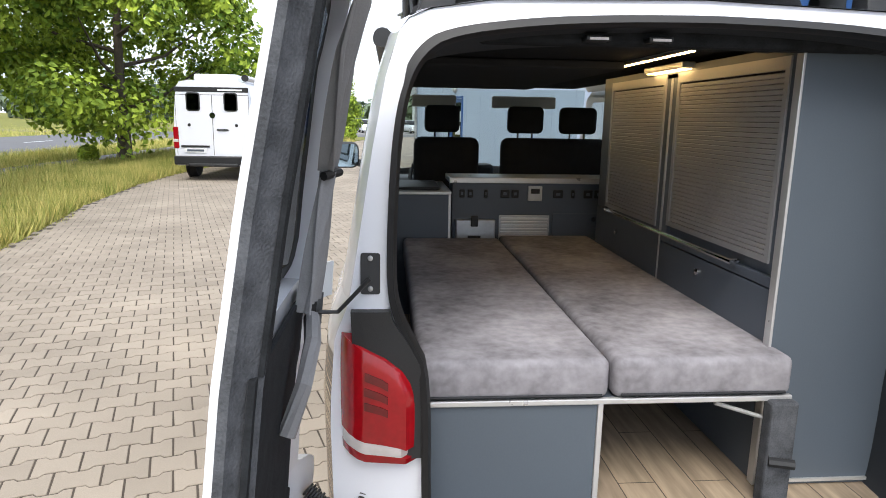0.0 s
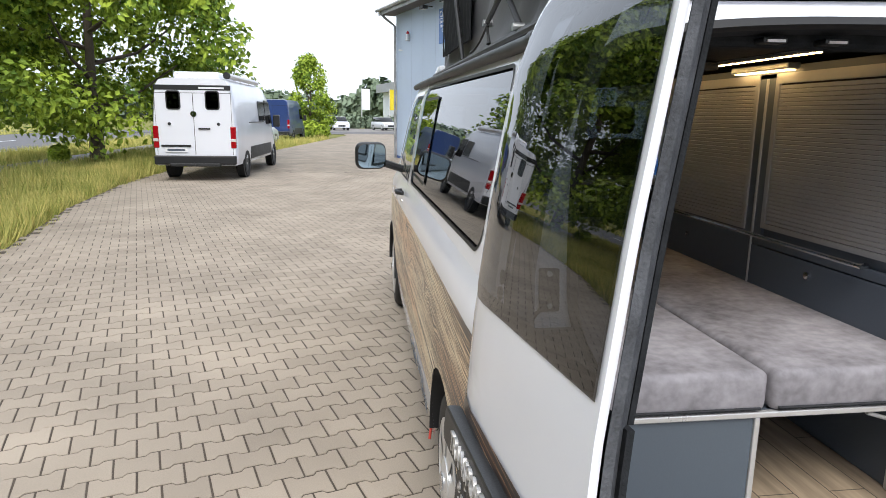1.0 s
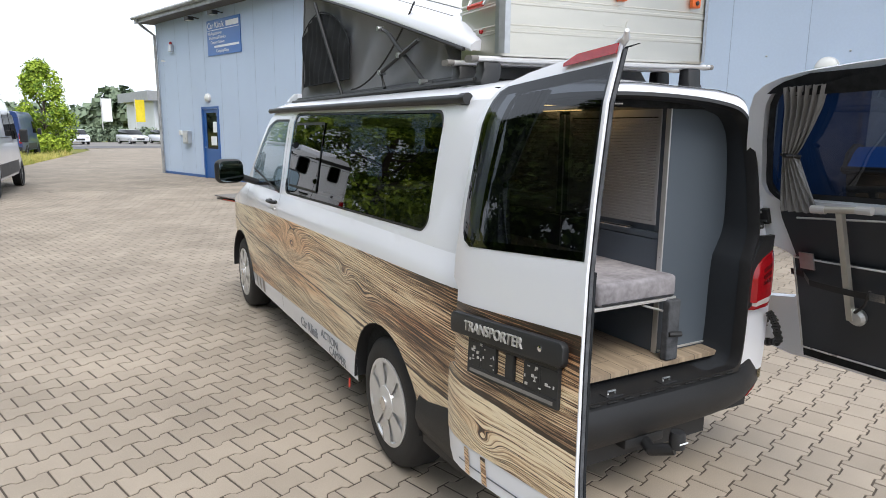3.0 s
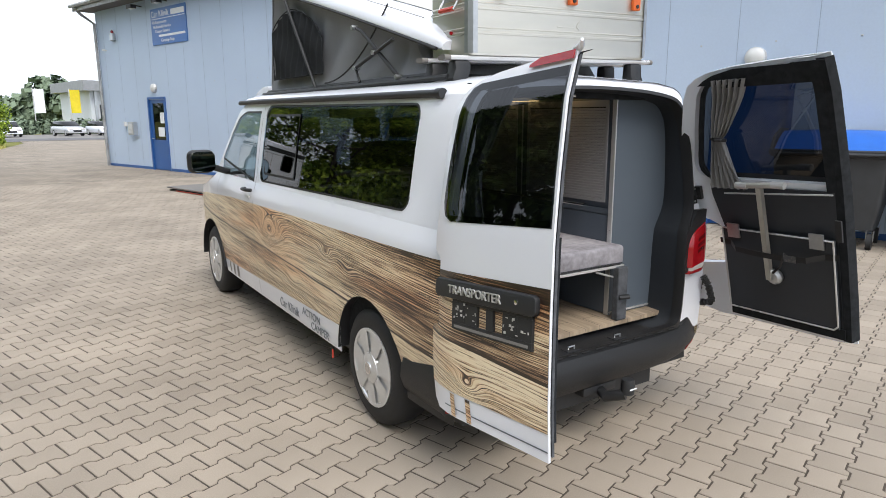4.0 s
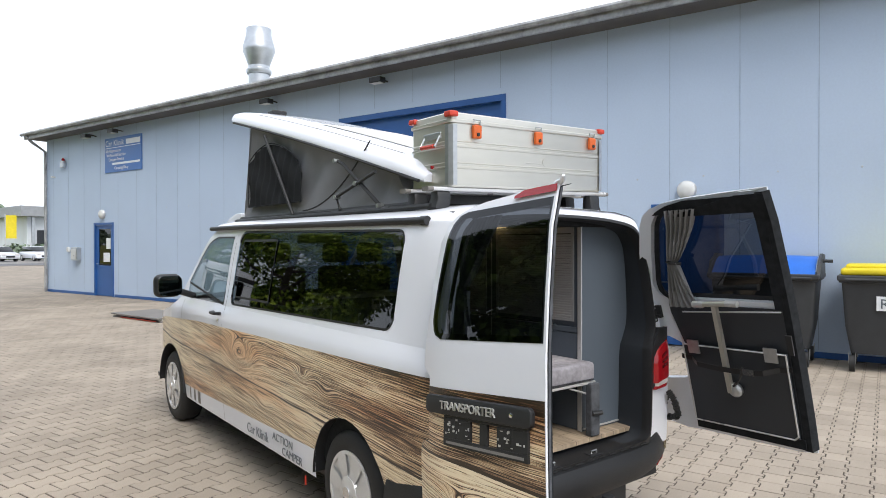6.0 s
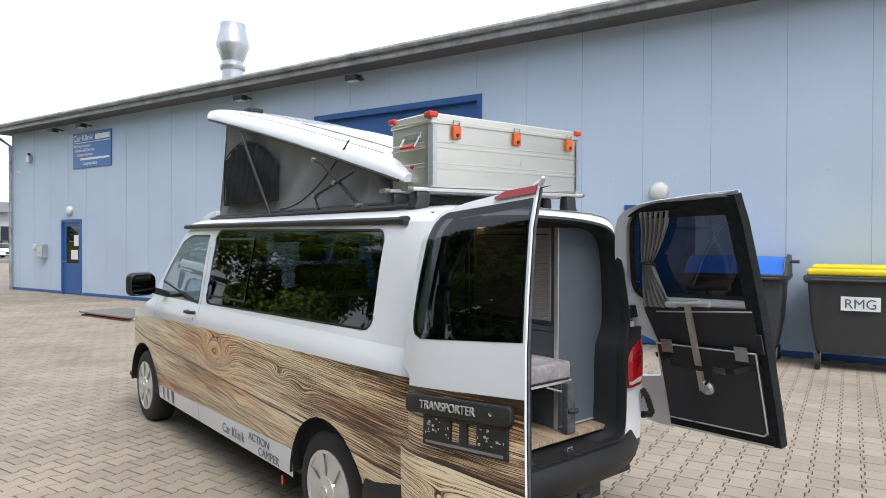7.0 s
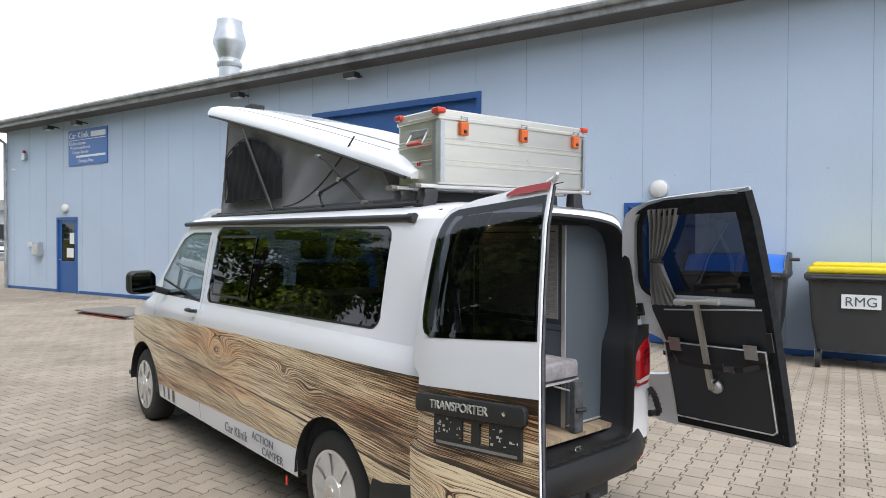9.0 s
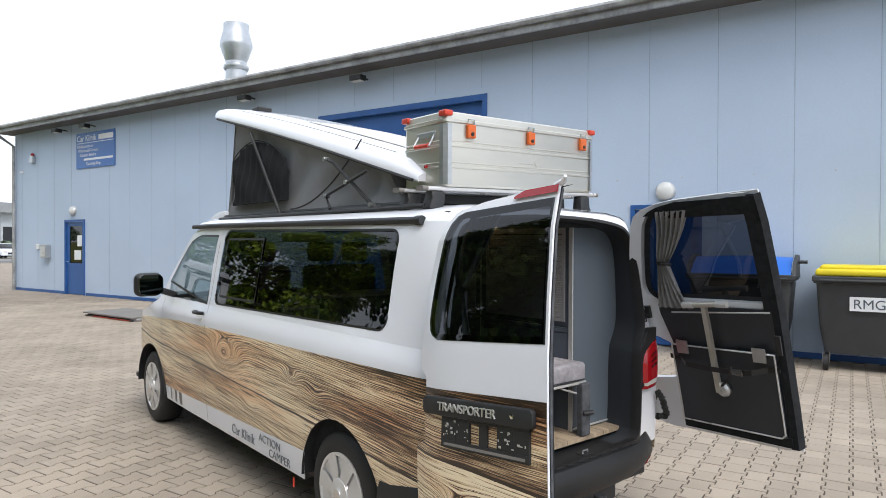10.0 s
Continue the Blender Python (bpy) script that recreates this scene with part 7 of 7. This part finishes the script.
rnd = random.Random(4)
woods = [(-150 + 9 * k + rnd.uniform(-3, 3), 190 + rnd.uniform(-10, 25), 4.2 + rnd.uniform(-1.5, 1.5), 9, 6, 4.5 + rnd.uniform(-1.2, 1.6)) for k in range(42)]
woods += [(-2 + 5 * k + rnd.uniform(-2, 2), 130 + rnd.uniform(-4, 4), 3.6 + rnd.uniform(-1, 1.2), 5, 4, 3.8 + rnd.uniform(-1, 1.2)) for k in range(7)]
clump_mass("far_woods", "band of distant woods with haze mixed into its leaf colour", woods, 26000, 1.0, FARLEAF, 6)
clump_mass("hedge", "low green hedge at the showroom", [(-14 + 3 * k, 84.5, 0.8, 2.0, 0.8, 1.0) for k in range(12)], 5000, 0.25, FARLEAF, 7, "hedge")
clump_mass("shrub", "green shrub under the yard tree", [(-4.7, 46.4, 0.6, 1.0, 0.9, 0.7), (-3.9, 46.6, 0.5, 0.8, 0.7, 0.6)], 2500, 0.12, LEAF, 9, "shrub")
clump_mass("shrub", "small green bush beside the verge", [(-9.0, 27.0, 0.7, 0.8, 0.8, 0.8), (-11.2, 21.4, 0.2, 0.3, 0.3, 0.3)], 2600, 0.12, LEAF, 10, "shrub")

# ---- road, footpath and grass along the verge ----
tagged(part("road", rbox(-26.5, -60, -0.055, -15.6, 57, -0.03), ASPHALT), "grey asphalt road beyond the verge", "road", kind="structure")
tagged(part("footpath", rbox(-12.2, -60, -0.055, -10.6, 57, -0.025), PATH_GREY), "narrow grey footpath between strips of grass", "footpath", kind="structure")
for k in range(14):
    tagged(part("road_dash", rbox(-21.1, -30 + 6 * k, -0.031, -20.95, -27 + 6 * k, -0.026), SIGNWHITE), "white dash painted on the road", "road marking", "dashes on the road", "structure")
tagged(part("road_edge_line", rbox(-15.95, -60, -0.031, -15.8, 57, -0.026), SIGNWHITE), "white edge line of the road", "road marking", kind="structure")


def grass(name, label, count, place, tall, seed):
    rnd = random.Random(seed)
    vs, fs = [], []
    for k in range(count):
        x, y = place(rnd)
        h = tall * rnd.uniform(0.35, 1.1) * (0.6 + 0.8 * (noise.noise(Vector((x * 0.6, y * 0.6, 1.0))) + 0.4))
        if h < 0.02:
            continue
        a = rnd.uniform(0, math.tau)
        w = 0.006 + 0.010 * rnd.random()
        lean = Vector((rnd.gauss(0, 0.35), rnd.gauss(0, 0.35), 1)).normalized() * h
        dx, dy = w * math.cos(a), w * math.sin(a)
        i = len(vs)
        vs += [(x - dx, y - dy, -0.06), (x + dx, y + dy, -0.06), (x + lean.x, y + lean.y, -0.06 + lean.z)]
        fs.append((i, i + 1, i + 2))
    me = bpy.data.meshes.new(name)
    me.from_pydata(vs, [], fs)
    me.materials.append(BLADE)
    return tagged(new(name, me), label, "grass", kind="stuff")


def near_strip(rnd):
    y = 3 + 42 * rnd.random() ** 1.6
    e = yard_edge(y)
    return e - 0.03 - (e + 10.5) * rnd.random() ** 1.15, y


grass("verge_grass", "long dry yellow-green grass on the verge", 90000, near_strip, 0.42, 11)
grass("verge_grass", "dry grass strip between footpath and road", 26000, lambda r: (r.uniform(-15.5, -12.2), r.uniform(8, 50)), 0.36, 12)
grass("verge_grass", "dry grass across the road", 9000, lambda r: (r.uniform(-36, -26.6), r.uniform(20, 70)), 0.6, 13)
grass("edge_weeds", "straw weeds creeping over the paving edge", 9000, lambda r: (lambda y: (yard_edge(y) + abs(r.gauss(0, 0.10)) - 0.05, y))(3 + 30 * r.random()), 0.09, 14)

# ---- paving stones: interlocking, laid in courses square to the workshop wall ----
L_ST, W_ST, NOTCH, GAP = 0.200, 0.165, 0.024, 0.0048


def stone_outline():
    """Double-T outline round its middle: wide at both ends, narrow in its waist."""
    a, b, w = L_ST / 2 - GAP, W_ST / 2 - GAP, NOTCH
    q1, q2 = L_ST * 0.205, L_ST * 0.295
    return [(-a, -b - w / 2), (-q2, -b - w / 2), (-q1, -b + w / 2), (q1, -b + w / 2), (q2, -b - w / 2), (a, -b - w / 2), (a, b + w / 2), (q2, b + w / 2), (q1, b - w / 2), (-q1, b - w / 2), (-q2, b + w / 2), (-a, b + w / 2)]


OUT = stone_outline()


def stone_geometry(h=0.0):
    n = len(OUT)
    k = 0.975
    top = [(x * k, y * k, h) for x, y in OUT]
    mid = [(x, y, h - 0.002) for x, y in OUT]
    low = [(x, y, -0.03) for x, y in OUT]
    faces = [tuple(range(n))] + [(n + i, n + (i + 1) % n, (i + 1) % n, i) for i in range(n)] + [(2 * n + i, 2 * n + (i + 1) % n, n + (i + 1) % n, n + i) for i in range(n)]
    return top + mid + low, faces


sv, sf = stone_geometry()
stone_mesh = bpy.data.meshes.new("paving_stone")
stone_mesh.from_pydata(sv, [], sf)
stone_mesh.materials.append(STONE)
paving = thing("paving", "buff concrete interlocking paving of the yard", "paving", pose(0, 0, 0, 0, 0, 17.5), kind="structure")
rnd = random.Random(21)
pm = Matrix.Rotation(radians(17.5), 3, "Z")
vs, fs, near = [], [], 0
for j in range(-75, 130):
    for i in range(-75, 75):
        x, y = (i + 0.5 * (j % 2)) * L_ST, j * W_ST
        wv = pm @ Vector((x, y, 0))
        if wv.x < yard_edge(wv.y) + 0.05 or wv.x > 9 or wv.y > 17 or wv.y < -3.2:
            continue
        lx = (wv.x - 7.62) * math.cos(radians(17.3)) + (wv.y - 0.80) * math.sin(radians(17.3))
        if lx > -0.08:
            continue
        dz = rnd.uniform(-0.0008, 0.0012)
        if -1.6 < wv.x < 1.3 and -2.6 < wv.y < -0.1 and near < 300:
            near += 1
            ob = new("paving_stone", stone_mesh)
            ob.parent = paving
            ob.matrix_local = Matrix.Translation((x, y, dz)) @ Matrix.Rotation(rnd.gauss(0, 0.006), 4, "Z")
            continue
        o = len(vs)
        ca = rnd.gauss(0, 0.008)
        tx, ty = rnd.gauss(0, 0.004), rnd.gauss(0, 0.004)
        vs += [(x + px - py * ca, y + py + px * ca, pz + dz + px * tx + py * ty) for px, py, pz in sv]
        fs += [tuple(o + q for q in f) for f in sf]
me = bpy.data.meshes.new("paving_stones")
me.from_pydata(vs, [], fs)
me.materials.append(STONE)
rest = new("paving_stones", me)
rest.parent = paving
tagged(rest, kind="stuff")


def far_paving():
    """The same courses farther off, where single stones can no longer be told apart."""
    m = STONE.copy()
    m.name = "far_concrete_paving"
    n, l = m.node_tree.nodes, m.node_tree.links
    b = n["Principled BSDF"]
    src = b.inputs["Base Color"].links[0].from_socket
    br, mp, co = n.new("ShaderNodeTexBrick"), n.new("ShaderNodeMapping"), n.new("ShaderNodeTexCoord")
    mp.inputs["Rotation"].default_value = (0, 0, radians(-17.5))
    l.new(co.outputs["Object"], mp.inputs[0])
    l.new(mp.outputs[0], br.inputs[0])
    br.inputs["Scale"].default_value = 1.0
    br.inputs["Brick Width"].default_value, br.inputs["Row Height"].default_value, br.inputs["Mortar Size"].default_value = L_ST, W_ST, 0.006
    br.inputs["Color1"].default_value, br.inputs["Color2"].default_value, br.inputs["Mortar"].default_value = (1, 1, 1, 1), (0.8, 0.8, 0.8, 1), (0.4, 0.37, 0.33, 1)
    mx = n.new("ShaderNodeMix")
    mx.data_type, mx.blend_type = "RGBA", "MULTIPLY"
    mx.inputs[0].default_value = 1.0
    l.new(src, mx.inputs[6])
    l.new(br.outputs[0], mx.inputs[7])
    l.new(mx.outputs[2], b.inputs["Base Color"])
    return m


FAR = far_paving()
bm = bmesh.new()
bm.faces.new([bm.verts.new((x, y, -0.002)) for x, y in [(yard_edge(17.0), 17.0)] + [p for p in YARD if p[1] > 17.1] + [(40, 57.5), (40, 17.0)]])
bm.faces.new([bm.verts.new((x, y, -0.002)) for x, y in [(yard_edge(-30), -30), (yard_edge(-3.0), -3.0), (40, -3.0), (40, -30)]])
bmesh.ops.recalc_face_normals(bm, faces=bm.faces)
for f in bm.faces:
    if f.normal.z < 0:
        f.normal_flip()
tagged(part("far_paving", bm, FAR), "distant concrete paving of the yard", "paving", kind="structure")
